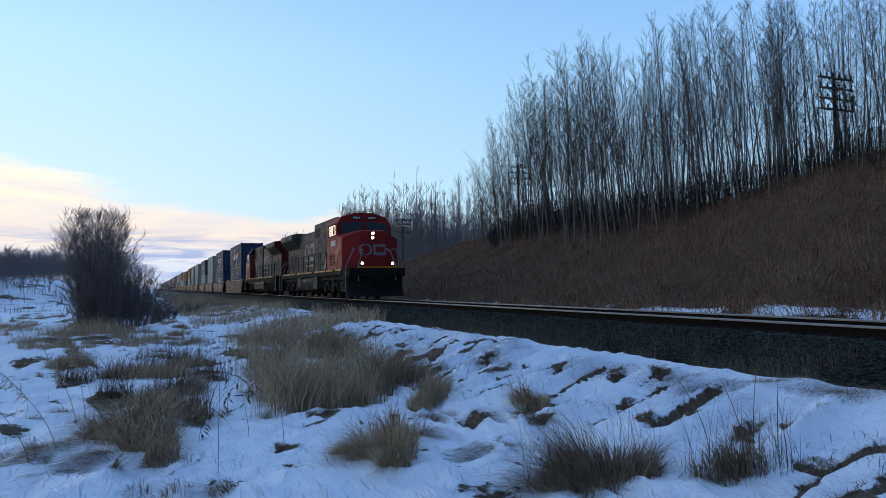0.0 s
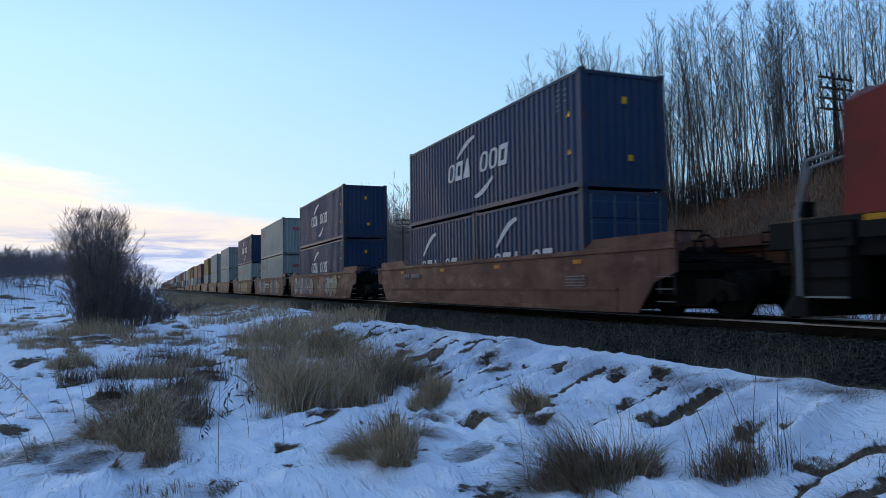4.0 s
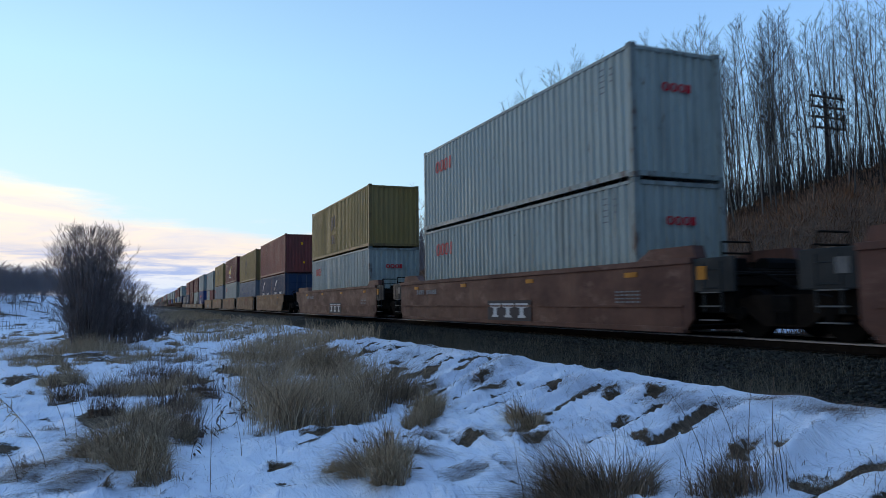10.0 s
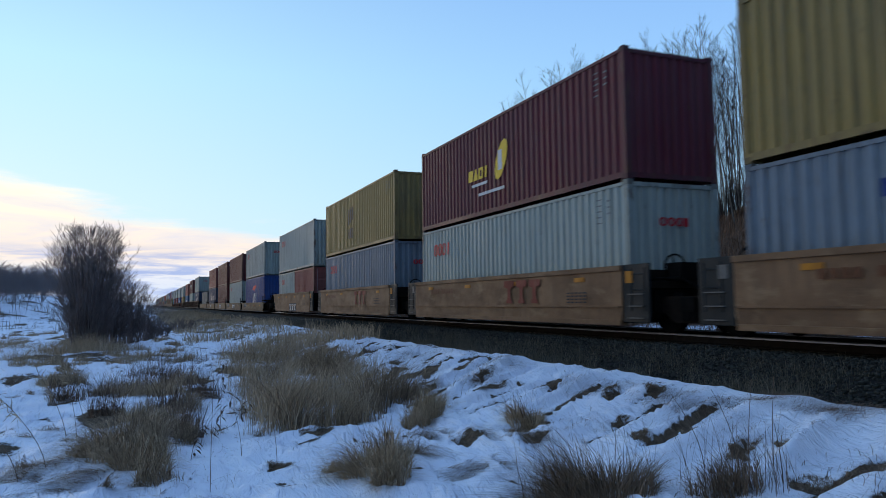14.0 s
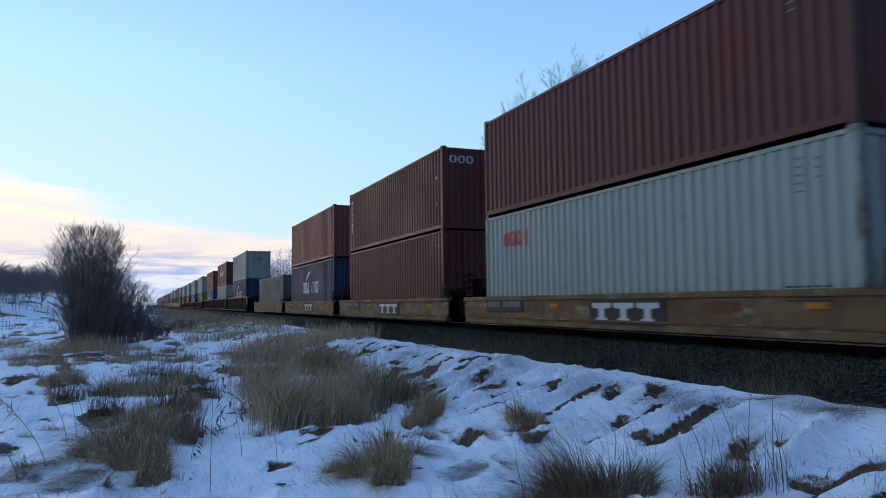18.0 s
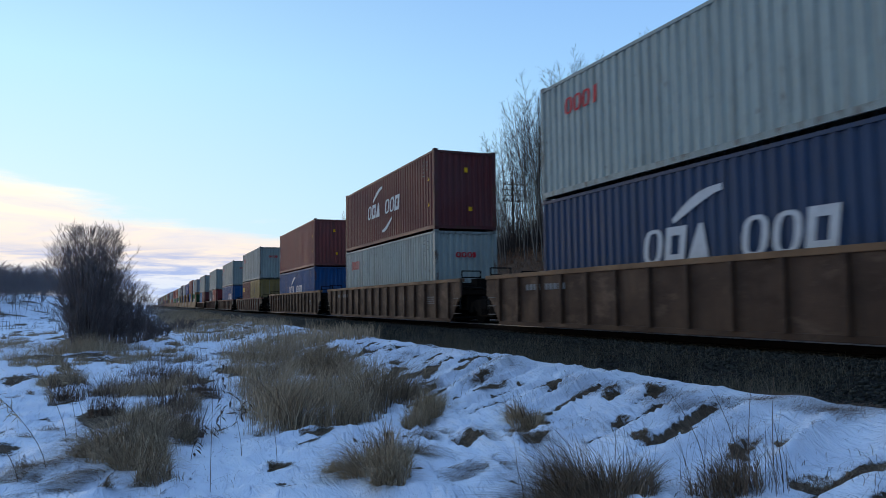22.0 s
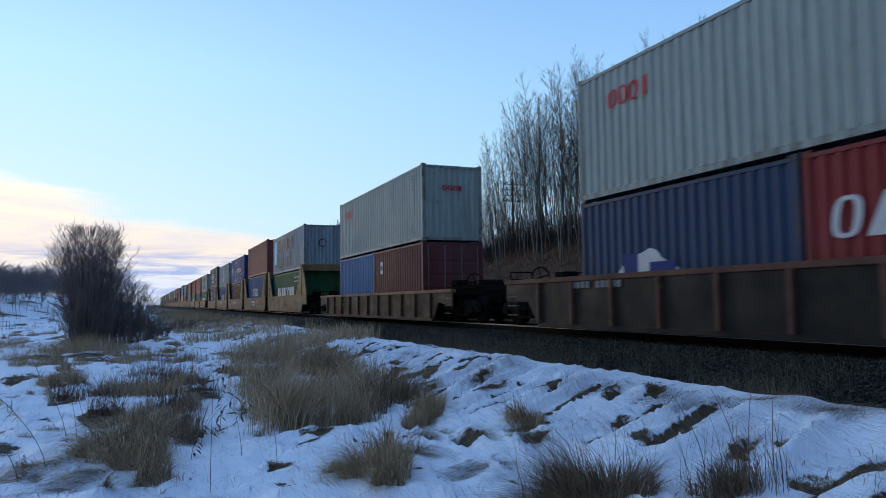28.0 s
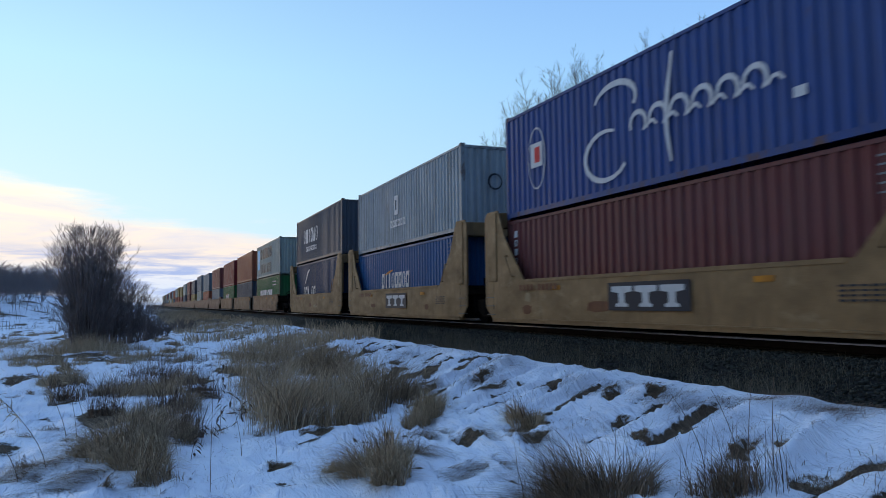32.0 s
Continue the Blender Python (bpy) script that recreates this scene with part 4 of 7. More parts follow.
def door_leaf(H, W, s, back, L):
    """One leaf with four pressed panels, in one skin."""
    y, out = (0.02, -1) if back == 0 else (L - 0.02, 1)
    face, step = [(y, 0.155)], (H - 0.55) / 4
    for k in range(4):
        z = 0.30 + k * step
        face += [(y, z + 0.04), (y + out * 0.014, z + 0.07), (y + out * 0.014, z + step - 0.07), (y, z + step - 0.04)]
    face += [(y, H - 0.125), (y - out * 0.05, H - 0.125), (y - out * 0.05, 0.155)]
    return prism(face, s * 0.006, s * (W - 0.14))


# ---- running gear ----
WHEELS = []    # (wheelset, radius, place along the train)


def wheel_mesh(r):
    def make():
        bm = bmesh.new()
        for s in (-1, 1):
            x = s * 0.755
            rod(bm, (x - 0.065, 0, 0), (x + 0.065, 0, 0), r, 24)
            rod(bm, (x - s * 0.065, 0, 0), (x - s * 0.095, 0, 0), r + 0.028, 24)
            rod(bm, (x + s * 0.05, 0, 0), (x + s * 0.10, 0, 0), r * 0.32, 12)
            for k in range(3):
                a = k * 2.094
                box(bm, x + s * 0.055, x + s * 0.072, -0.03 + r * 0.62 * math.cos(a), 0.03 + r * 0.62 * math.cos(a), -0.05 + r * 0.62 * math.sin(a), 0.05 + r * 0.62 * math.sin(a))
        rod(bm, (-0.98, 0, 0), (0.98, 0, 0), 0.075, 10)
        return bm
    return kept(("wheelset", r), make)


def freight_truck(root, y, at, rank=0):
    """A two-axle truck centred at y on its car."""
    def frame_side(s):
        pts = [(-1.25, 0.36), (-1.12, 0.62), (-0.62, 0.74), (0.62, 0.74), (1.12, 0.62), (1.25, 0.36), (1.05, 0.32), (0.78, 0.44), (0.42, 0.22), (-0.42, 0.22), (-0.78, 0.44), (-1.05, 0.32)]
        return prism(pts, s * 0.93, s * 1.08)
    for s in (-1, 1):
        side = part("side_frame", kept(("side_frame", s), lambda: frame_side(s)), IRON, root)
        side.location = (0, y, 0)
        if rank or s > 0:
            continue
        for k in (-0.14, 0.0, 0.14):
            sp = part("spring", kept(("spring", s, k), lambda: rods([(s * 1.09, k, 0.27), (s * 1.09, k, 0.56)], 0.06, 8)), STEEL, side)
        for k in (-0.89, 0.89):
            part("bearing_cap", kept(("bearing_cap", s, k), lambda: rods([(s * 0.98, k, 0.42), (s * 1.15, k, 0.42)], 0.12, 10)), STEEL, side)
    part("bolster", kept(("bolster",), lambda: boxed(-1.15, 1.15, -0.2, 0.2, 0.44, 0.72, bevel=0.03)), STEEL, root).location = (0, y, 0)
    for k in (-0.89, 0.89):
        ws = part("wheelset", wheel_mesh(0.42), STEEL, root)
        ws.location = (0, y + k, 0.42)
        WHEELS.append((ws, 0.42, at + y + k))


def coupler(root, y, s):
    bm = boxed(-0.09, 0.09, min(y, y + s * 0.55), max(y, y + s * 0.55), 0.76, 0.94, bevel=0.03)
    box(bm, -0.16, 0.16, y + s * 0.48, y + s * 0.75, 0.70, 1.0, bevel=0.05)
    part("coupler", bm, IRON, root)


def sprayed(rnd, y0, y1, z0, z1, x, n, root, fill):
    """A sprayed piece: bulging filled shapes, dark outlines and a few pale strokes over them."""
    w = (y1 - y0) / n
    for i in range(n):
        c, mid, h = y0 + (i + 0.5) * w, (z0 + z1) / 2 + rnd.uniform(-0.06, 0.06), (z1 - z0) / 2
        k0, k1, k2 = rnd.uniform(0, 6), rnd.uniform(0.10, 0.22), rnd.choice((2, 3, 3, 5))
        edge = []
        for t in np.linspace(0, 2 * math.pi, 20, endpoint=False):
            r = 1 + k1 * math.sin(k2 * t + k0) + 0.08 * math.sin(7 * t + k0)
            edge.append((c + 0.62 * w * r * math.cos(t) - 0.25 * (h * math.sin(t)), min(z1 + 0.05, max(z0 - 0.05, mid + h * r * math.copysign(abs(math.sin(t)) ** 0.7, math.sin(t))))))
        bm = bmesh.new()
        d = x - 0.0012 * (i + 1)
        hub = bm.verts.new((d, c, mid))
        rim = [bm.verts.new((d, y, z)) for y, z in edge]
        for p, q in zip(rim, rim[1:] + rim[:1]):
            bm.faces.new((hub, p, q))
        part("spray_fill", bm, fill[(i + rnd.randint(0, 1)) % len(fill)], root, "sprayed pale filling" if i == 0 else "")
        bm = bmesh.new()
        d -= 0.0006
        arc_shape(bm, d, edge[:13], rnd.uniform(0.02, 0.035))
        a, b = rnd.uniform(-0.3, 0.3), rnd.uniform(-0.3, 0.3)
        arc_shape(bm, d - 0.0002, [(c + a * w, mid - 0.7 * h), (c + 0.1 * w, mid), (c + b * w, mid + 0.6 * h)], rnd.uniform(0.02, 0.05))
        if i % 2:
            arc_shape(bm, d - 0.0004, [(c + 0.26 * w * math.cos(t), mid + 0.3 * h * math.sin(t)) for t in np.linspace(0.4, 4.6, 9)], 0.035)
        part("spray_outline", bm, GRAFFITI_INK, root)
        bm = bmesh.new()
        for k in range(3):
            p, q, r = rnd.uniform(-0.9, 0.3), rnd.uniform(-0.2, 0.9), rnd.uniform(-0.8, 0.8)
            arc_shape(bm, d - 0.0005 - 0.0001 * k, [(c + w * (p + (q - p) * f), mid + h * (r * (1 - f) - 0.7 * r * f + 0.35 * math.sin(5 * f + k))) for f in np.linspace(0, 1, 8)], rnd.uniform(0.03, 0.07))
        part("spray_stroke", bm, fill[i % len(fill)] if i % 2 else GRAFFITI, root)


# half lengths of the side at its foot and its top, top and foot heights, ledge, rib spacing, paint
WELLS = {
    "smooth": dict(foot=7.75, outer_foot=8.42, top=8.78, outer=9.6, high=1.42, low=0.07, ledge=0.55, ribs=0, paint=WELL_BROWN, words="oxide brown"),
    "peach": dict(foot=6.1, top=6.95, outer=6.9, high=1.38, low=0.16, ledge=0.54, ribs=0, paint=WELL_PEACH, words="faded orange"),
    "low": dict(foot=7.0, top=7.1, outer=7.3, high=0.80, low=0.07, ledge=0.24, ribs=0, paint=WELL_TAN, words="dirty tan"),
    "ribbed": dict(foot=8.1, top=8.9, outer=9.3, high=1.40, low=0.05, ledge=0.0, ribs=1.05, paint=WELL_RIB, words="rib-sided brown"),
    "grey": dict(foot=7.7, top=9.2, outer=9.4, high=1.22, low=0.04, ledge=0.0, ribs=1.48, paint=WELL_DARK, words="rib-sided grey-brown"),
    "pale": dict(foot=7.7, top=9.2, outer=9.4, high=1.08, low=0.04, ledge=0.0, ribs=1.48, paint=WELL_RIB, words="rib-sided tan"),
    "tower": dict(foot=6.5, top=7.0, outer=7.0, high=1.23, low=0.12, ledge=0.20, ribs=0, paint=WELL_GOLD, words="golden tan"),
}


SHORT_PLATE = {"peach": 6.15, "smooth": 8.0}


def waisted(bm, x, y, w, z0, z1):
    """A plain block, wide at its head and foot and narrow between."""
    h, m = z1 - z0, y - w / 2
    out = [(y, z1), (y - w, z1), (y - w, z1 - 0.26 * h), (m - 0.15 * w, z1 - 0.34 * h), (m - 0.15 * w, z0 + 0.2 * h), (y - 0.8 * w, z0 + 0.12 * h), (y - 0.8 * w, z0), (y - 0.2 * w, z0), (y - 0.2 * w, z0 + 0.12 * h), (m + 0.15 * w, z0 + 0.2 * h), (m + 0.15 * w, z1 - 0.34 * h), (y, z1 - 0.26 * h)]
    bm.faces.new([bm.verts.new((x, p, q)) for p, q in out])


def well_car(kind, at, pitch, front_outer, rear_outer, rank=0, sign="", seed=1):
    """One well unit, centred on its container at y = 0. An outer end has its own truck and coupler; at a joint the truck stands at the front."""
    k = WELLS[kind]
    paint, hi, lo, foot = k["paint"], k["high"], k["low"], k["foot"]
    root = thing("well_car", k["words"] + " steel well car carrying containers low over the rails", "railway car", "well cars of the train")
    W = 1.50
    f_top, r_top = -(k["outer"] if front_outer else k["top"]), (k["outer"] if rear_outer else k["top"])
    key = (kind, front_outer, rear_outer)
    # the painted plate stops short of the dark end panels on two kinds
    edge_f, edge_r = f_top, r_top
    if kind in SHORT_PLATE:
        edge_f, edge_r = (f_top if front_outer else -SHORT_PLATE[kind]), (r_top if rear_outer else SHORT_PLATE[kind])
    if kind == "tower":
        outline = [(-foot, lo), (foot, lo), (edge_r, lo + 0.4), (edge_r, 3.05), (edge_r - 0.15, 3.22), (6.2, 3.22), (5.75, 2.35), (4.75, hi), (-4.75, hi), (-5.75, 2.35), (-6.2, 3.22), (edge_f + 0.15, 3.22), (edge_f, 3.05), (edge_f, lo + 0.4)]
        if front_outer:
            outline = outline[:-2] + [(-6.7, 3.22), (-7.6, 2.2), (-8.15, 1.25), (-8.15, 0.62), (-6.9, 0.62)]
    else:
        step = 0.52
        outer_foot = k.get("outer_foot", foot)
        foot_f, foot_r = (outer_foot if front_outer else foot), (outer_foot if rear_outer else foot)
        outline = [(-foot_f, lo), (foot_r, lo)]
        outline += [(foot_r + step, lo + 0.62), (edge_r, hi - 0.55)] if edge_r - foot_r > 0.6 else [(edge_r, lo + 0.25)]
        outline += [(edge_r, hi), (edge_f, hi)]
        outline += [(edge_f, hi - 0.55), (-foot_f - step, lo + 0.62)] if -edge_f - foot_f > 0.6 else [(edge_f, lo + 0.25)]
    for s in (-1, 1):
        plate = part("side_plate", kept(("side_plate", s) + key, lambda: prism(outline, s * (W - 0.06), s * (W - 0.015))), paint, root)
        if kind != "tower":
            # ribbed and pale kinds: light along the chord is painted as a paler coat
            part("top_chord", kept(("top_chord", s) + key, lambda: boxed(s * (W - 0.16), s * (W + 0.03), edge_f, edge_r, hi - 0.10, hi + 0.012, bevel=0.012)), WELL_BROWN if kind == "grey" else WELL_PEACH if kind in ("ribbed", "pale") else paint, plate)
        else:
            part("top_chord", kept(("top_chord", s) + key, lambda: boxed(s * (W - 0.14), s * (W + 0.0), -4.6, 4.6, hi - 0.07, hi + 0.012, bevel=0.01)), paint, plate)
            for e in (-1, 1):
                part("tower_post", kept(("tower_post", s, e) + key, lambda: boxed(s * (W - 0.2), s * (W + 0.015), e * 6.25, e * 6.75, hi, 3.16, bevel=0.02)), paint, plate)
                part("hand_hold", kept(("hand_hold", s, e) + key, lambda: rods([(s * (W + 0.01), e * 5.2, 1.34), (s * (W + 0.1), e * 5.2, 1.34), (s * (W + 0.1), e * 5.55, 1.9), (s * (W + 0.01), e * 5.55, 1.9)], 0.018, 5)), paint, plate)
        part("foot_chord", kept(("foot_chord", s) + key, lambda: boxed(s * (W - 0.18), s * (W + 0.01), -foot, foot, lo - 0.012, lo + 0.10, bevel=0.01)), paint, plate)
        if k["ledge"]:
            part("ledge", kept(("ledge", s) + key, lambda: boxed(s * (W - 0.02), s * (W + 0.028), -foot, foot, k["ledge"] - 0.018, k["ledge"] + 0.018)), paint, plate)
            part("strake", kept(("strake", s) + key, lambda: boxed(s * (W - 0.02), s * (W - 0.004), -foot + 0.02, foot - 0.02, lo + 0.1, k["ledge"] - 0.018)), paint, plate)
        if k["ribs"]:
            n = int(2 * foot / k["ribs"])
            rib = kept(("rib", kind, s), lambda: boxed(s * (W - 0.02), s * (W + 0.075), -0.05, 0.05, lo + 0.09, hi - 0.095, bevel=0.008))
            for i in range(n + 1):
                part("rib", rib, WELL_BROWN if kind == "grey" else paint, plate).location = (0, -foot + 0.1 + i * (2 * foot - 0.2) / n, 0)
        if rank == 0 and not k["ribs"]:       # reflectors along the chord
            for i in range(4 if kind != "tower" else 2):
                y = -foot + 1.5 + i * (2 * foot - 3) / 3 if kind != "tower" else 6.3 * i - 3.15
                part("reflector", kept(("reflector",), lambda: boxed(-0.006, 0.006, -0.20, 0.20, -0.05, 0.05)), ORANGE, plate, "faded orange reflector").location = (s * (W - 0.003), y, hi - 0.24)
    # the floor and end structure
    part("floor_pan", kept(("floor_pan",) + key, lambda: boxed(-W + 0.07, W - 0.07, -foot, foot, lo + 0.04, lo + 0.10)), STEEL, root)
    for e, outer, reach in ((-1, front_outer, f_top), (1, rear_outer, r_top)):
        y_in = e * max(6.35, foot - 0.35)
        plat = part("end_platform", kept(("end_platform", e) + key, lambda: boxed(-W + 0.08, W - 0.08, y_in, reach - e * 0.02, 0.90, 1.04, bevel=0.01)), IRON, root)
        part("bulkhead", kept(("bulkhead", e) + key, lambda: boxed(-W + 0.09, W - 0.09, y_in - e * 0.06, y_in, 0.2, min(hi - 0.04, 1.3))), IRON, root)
        if kind == "tower":
            part("tower_beam", kept(("tower_beam", e) + key, lambda: boxed(-W + 0.2, W - 0.2, e * 6.25, e * 6.65, 2.75, 3.18, bevel=0.03)), paint, root)
        if kind in SHORT_PLATE and not outer:
            y_a, y_b, z_a = (6.17, 7.0, 0.22) if kind == "peach" else (8.02, 9.0, 0.80)
            for s in (-1, 1):
                panel = part("end_panel", kept(("end_panel", e, s) + key, lambda: boxed(s * (W - 0.09), s * (W - 0.03), e * y_a, e * y_b, z_a, 1.40, bevel=0.015)), END_GREY, root, "dark grey steel end panel")
                if rank == 0 and s < 0:
                    part("end_reflector", kept(("end_reflector", e, kind), lambda: boxed(-W + 0.012, -W + 0.03, e * (y_a + 0.22) - 0.11, e * (y_a + 0.22) + 0.11, 1.02, 1.26)), ORANGE if e < 0 else STEP_GREY, panel, "faded reflector plate")
        if kind == "smooth":
            for s in (-1, 1):
                part("end_cheek", kept(("end_cheek", e, s) + key, lambda: prism([(e * 6.25, hi + 0.01), (e * 6.7, hi + 0.24), ((edge_f if e < 0 else edge_r) - e * 0.1, hi + 0.24), ((edge_f if e < 0 else edge_r) - e * 0.02, hi + 0.01)], s * 1.10, s * 1.36)), paint, root)
        joint = e * pitch / 2
        tongue_end = joint if not outer else e * (abs(reach) + 1.1)
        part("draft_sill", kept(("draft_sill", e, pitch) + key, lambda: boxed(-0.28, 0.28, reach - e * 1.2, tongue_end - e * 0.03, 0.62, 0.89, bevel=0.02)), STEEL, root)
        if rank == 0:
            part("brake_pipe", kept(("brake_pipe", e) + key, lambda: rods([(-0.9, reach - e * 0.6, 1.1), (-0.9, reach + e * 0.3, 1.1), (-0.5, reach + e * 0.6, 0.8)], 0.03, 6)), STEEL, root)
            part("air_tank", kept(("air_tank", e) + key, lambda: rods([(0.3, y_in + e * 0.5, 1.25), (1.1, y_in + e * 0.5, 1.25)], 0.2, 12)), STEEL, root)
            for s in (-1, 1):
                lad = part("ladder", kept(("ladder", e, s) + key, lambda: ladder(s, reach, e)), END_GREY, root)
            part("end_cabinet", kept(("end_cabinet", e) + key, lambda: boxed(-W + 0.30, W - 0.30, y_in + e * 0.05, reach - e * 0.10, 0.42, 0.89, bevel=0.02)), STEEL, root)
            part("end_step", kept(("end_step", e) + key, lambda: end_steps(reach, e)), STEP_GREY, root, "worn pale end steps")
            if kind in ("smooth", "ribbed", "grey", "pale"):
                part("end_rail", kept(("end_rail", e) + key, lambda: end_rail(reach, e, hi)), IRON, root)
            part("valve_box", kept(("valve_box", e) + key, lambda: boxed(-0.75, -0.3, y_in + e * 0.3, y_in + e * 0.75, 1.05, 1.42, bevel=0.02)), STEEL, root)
            if outer or kind in ("peach", "low"):
                hw = part("hand_brake", kept(("hand_brake", e) + key, lambda: hand_wheel(reach - e * 0.25)), IRON, root)
        if outer:
            tc = e * (max(foot, abs(reach) - 0.9) + 0.72)
            freight_truck(root, tc, at, rank)
            coupler(root, e * (abs(reach) + 1.05), e)
        elif e < 0:
            freight_truck(root, joint, at, rank)
    # markings on the near side
    x = -W - 0.02
    if sign == "panel":         # three white blocks on a dark plate
        bm = bmesh.new()
        c = -0.25 if kind == "tower" else -0.92
        z0, z1 = ((0.54, 0.96) if kind == "tower" else (0.24, 0.62))
        slab(bm, x, c - 1.25, c + 1.25, z0 - 0.08, z1 + 0.08)
        part("sign_plate", bm, LOGO_DARK, root, "dark plate with worn white capitals")
        bm = bmesh.new()
        for i in range(3):
            waisted(bm, x - 0.004, 1.12 + c - i * 0.77, 0.68, z0, z1)
        pieces("sign_capital", bm, LOGO_WHITE, root)
    elif sign == "red":         # three large red blocks
        bm = bmesh.new()
        for i in range(3):
            y = -0.93 - i * 0.68
            waisted(bm, x, y, 0.57, 0.62, 1.22)
        pieces("sign_capital", bm, DULL_RED, root, "faded red capitals")
    elif sign == "white":
        bm = bmesh.new()
        for i in range(3):
            y = 2.4 - i * 0.62
            waisted(bm, x, y, 0.5, 0.74, 1.12)
        pieces("sign_capital", bm, LOGO_WHITE, root, "worn white capitals")
    rnd = random.Random(seed)
    if kind in ("low", "tower") and rank == 0:      # repainted and rusted patches
        for n in range(3):
            y, w, h = rnd.uniform(-4.6, 4.6), rnd.uniform(0.15, 0.7), rnd.uniform(0.10, 0.26)
            z = rnd.uniform(lo + 0.2, hi - 0.15 - h)
            bm = bmesh.new()
            ring = [(y + w * rnd.uniform(0.8, 1.1) * math.cos(t), z + h / 2 + h / 2 * rnd.uniform(0.8, 1.1) * math.copysign(abs(math.sin(t)) ** 0.5, math.sin(t))) for t in np.linspace(0.3, 6.5, 9)[:-1]]
            bm.faces.new([bm.verts.new((-W + 0.008, p, q)) for p, q in ring])
            part("paint_patch", bm, PATCH_PALE if n % 2 else PATCH_RUST, root)
    if sign.startswith("spray"):
        pale, tints = (GRAFFITI, GRAFFITI, GRAFFITI_BLUE), (GRAFFITI_ROSE, GRAFFITI_TINT, GRAFFITI, GRAFFITI_BLUE)
        spans = {"spray1": ((-5.8, -1.4, tints, 5), (0.4, 6.4, pale, 6)), "spray2": ((-6.2, -1.9, tints, 5), (1.4, 5.6, pale, 5)), "spray3": ((-4.8, 0.2, (GRAFFITI_TINT,), 4), (1.4, 3.4, pale, 3))}[sign]
        for y0, y1, fill, n in spans:
            sprayed(rnd, y0, y1, 0.22, 1.26, x, n, root, fill)
    if sign == "spray2":        # a plate left clear between the sprayed pieces
        bm = bmesh.new()
        slab(bm, x - 0.03, -1.2, 1.0, 0.58, 1.02)
        part("sign_plate", bm, LOGO_DARK, root, "dark plate with worn white capitals")
        bm = bmesh.new()
        for i in range(3):
            waisted(bm, x - 0.034, 0.88 - i * 0.68, 0.60, 0.64, 0.96)
        pieces("sign_capital", bm, LOGO_WHITE, root)
    if rank == 0:
        bm = bmesh.new()        # reporting marks as plain bars
        y, z = foot - 1.6, (0.95 if hi > 1.1 else 0.52)
        for i in range(10):
            if i != 4:
                slab(bm, x - 0.002, y - 0.14 - 0.19 * i, y - 0.19 * i, z, z + 0.15)
        tagged(part("number_marking", bm, LOGO_SOFT if kind in ("smooth", "ribbed", "grey", "low") else PATCH_RUST, root), kind="stuff")
        if kind == "low":
            bm = bmesh.new()
            slab(bm, x + 0.004, y - 2.0, y + 0.12, z - 0.12, z + 0.22)
            part("number_plate_ground", bm, LOGO_DARK, root, "dark painted ground of the car number")
        bm = bmesh.new()        # capacity lines
        for r in range(4):
            for i in range(5):
                slab(bm, x - 0.002, -foot + 1.2 + i * 0.17, -foot + 1.32 + i * 0.17, 0.62 + 0.07 * r, 0.65 + 0.07 * r)
        tagged(part("data_marking", bm, LOGO_SOFT if kind in ("smooth", "ribbed", "grey") else LOGO_DARK, root), kind="stuff")
    return root


def end_steps(reach, e):
    """Sill steps under the near corner, each a bent strap with two treads."""
    bm = bmesh.new()
    for x in (-1.46, 1.46):
        for k in range(3):
            z, y = 0.30 + 0.24 * k, reach - e * 0.12
            box(bm, x - 0.05, x + 0.05, min(y, y - e * 0.45), max(y, y - e * 0.45), z, z + 0.022)
    return bm


def end_rail(reach, e, hi):
    """A hand rail, its posts and the brake pipes across the end."""
    bm = bmesh.new()
    y = reach - e * 0.10
    for x in (-1.40, -0.75, 0.75, 1.40):
        rod(bm, (x, y, 0.95), (x, y, hi + 0.24), 0.022, 5)
    for z in (hi + 0.04, hi + 0.24):
        rod(bm, (-1.40, y, z), (-0.75, y, z), 0.02, 5)
        rod(bm, (0.75, y, z), (1.40, y, z), 0.02, 5)
    for k in range(3):
        rod(bm, (-1.2, y - e * (0.2 + 0.2 * k), 1.08 + 0.06 * k), (1.2, y - e * (0.2 + 0.2 * k), 1.08 + 0.06 * k), 0.035, 6)
    return bm


def ladder(s, reach, e):
    bm = bmesh.new()
    x, y = s * 1.47, reach - e * 0.08
    for d in (0.0, 0.42):
        rod(bm, (x, y - e * d, 0.45), (x, y - e * d, 1.32), 0.02, 5)
    for k in range(3):
        rod(bm, (x, y, 0.55 + 0.32 * k), (x, y - e * 0.42, 0.55 + 0.32 * k), 0.016, 5)
    return bm


def hand_wheel(y):
    """A brake wheel on its post, in one skin."""
    bm = bmesh.new()
    n, m = 14, 5
    ring = [[bm.verts.new((-0.55 + (0.28 + 0.022 * math.cos(b)) * math.cos(a), y + 0.022 * math.sin(b), 1.32 + (0.28 + 0.022 * math.cos(b)) * math.sin(a))) for b in [2 * math.pi * k / m for k in range(m)]] for a in [2 * math.pi * i / n for i in range(n)]]
    for i in range(n):
        for k in range(m):
            bm.faces.new((ring[i][k], ring[(i + 1) % n][k], ring[(i + 1) % n][(k + 1) % m], ring[i][(k + 1) % m]))
    rod(bm, (-0.55, y, 0.9), (-0.55, y, 1.33), 0.05, 6)
    for a in (0.3, 1.87):
        rod(bm, (-0.55 - 0.28 * math.cos(a), y, 1.32 - 0.28 * math.sin(a)), (-0.55 + 0.28 * math.cos(a), y, 1.32 + 0.28 * math.sin(a)), 0.016, 5)
    return bm


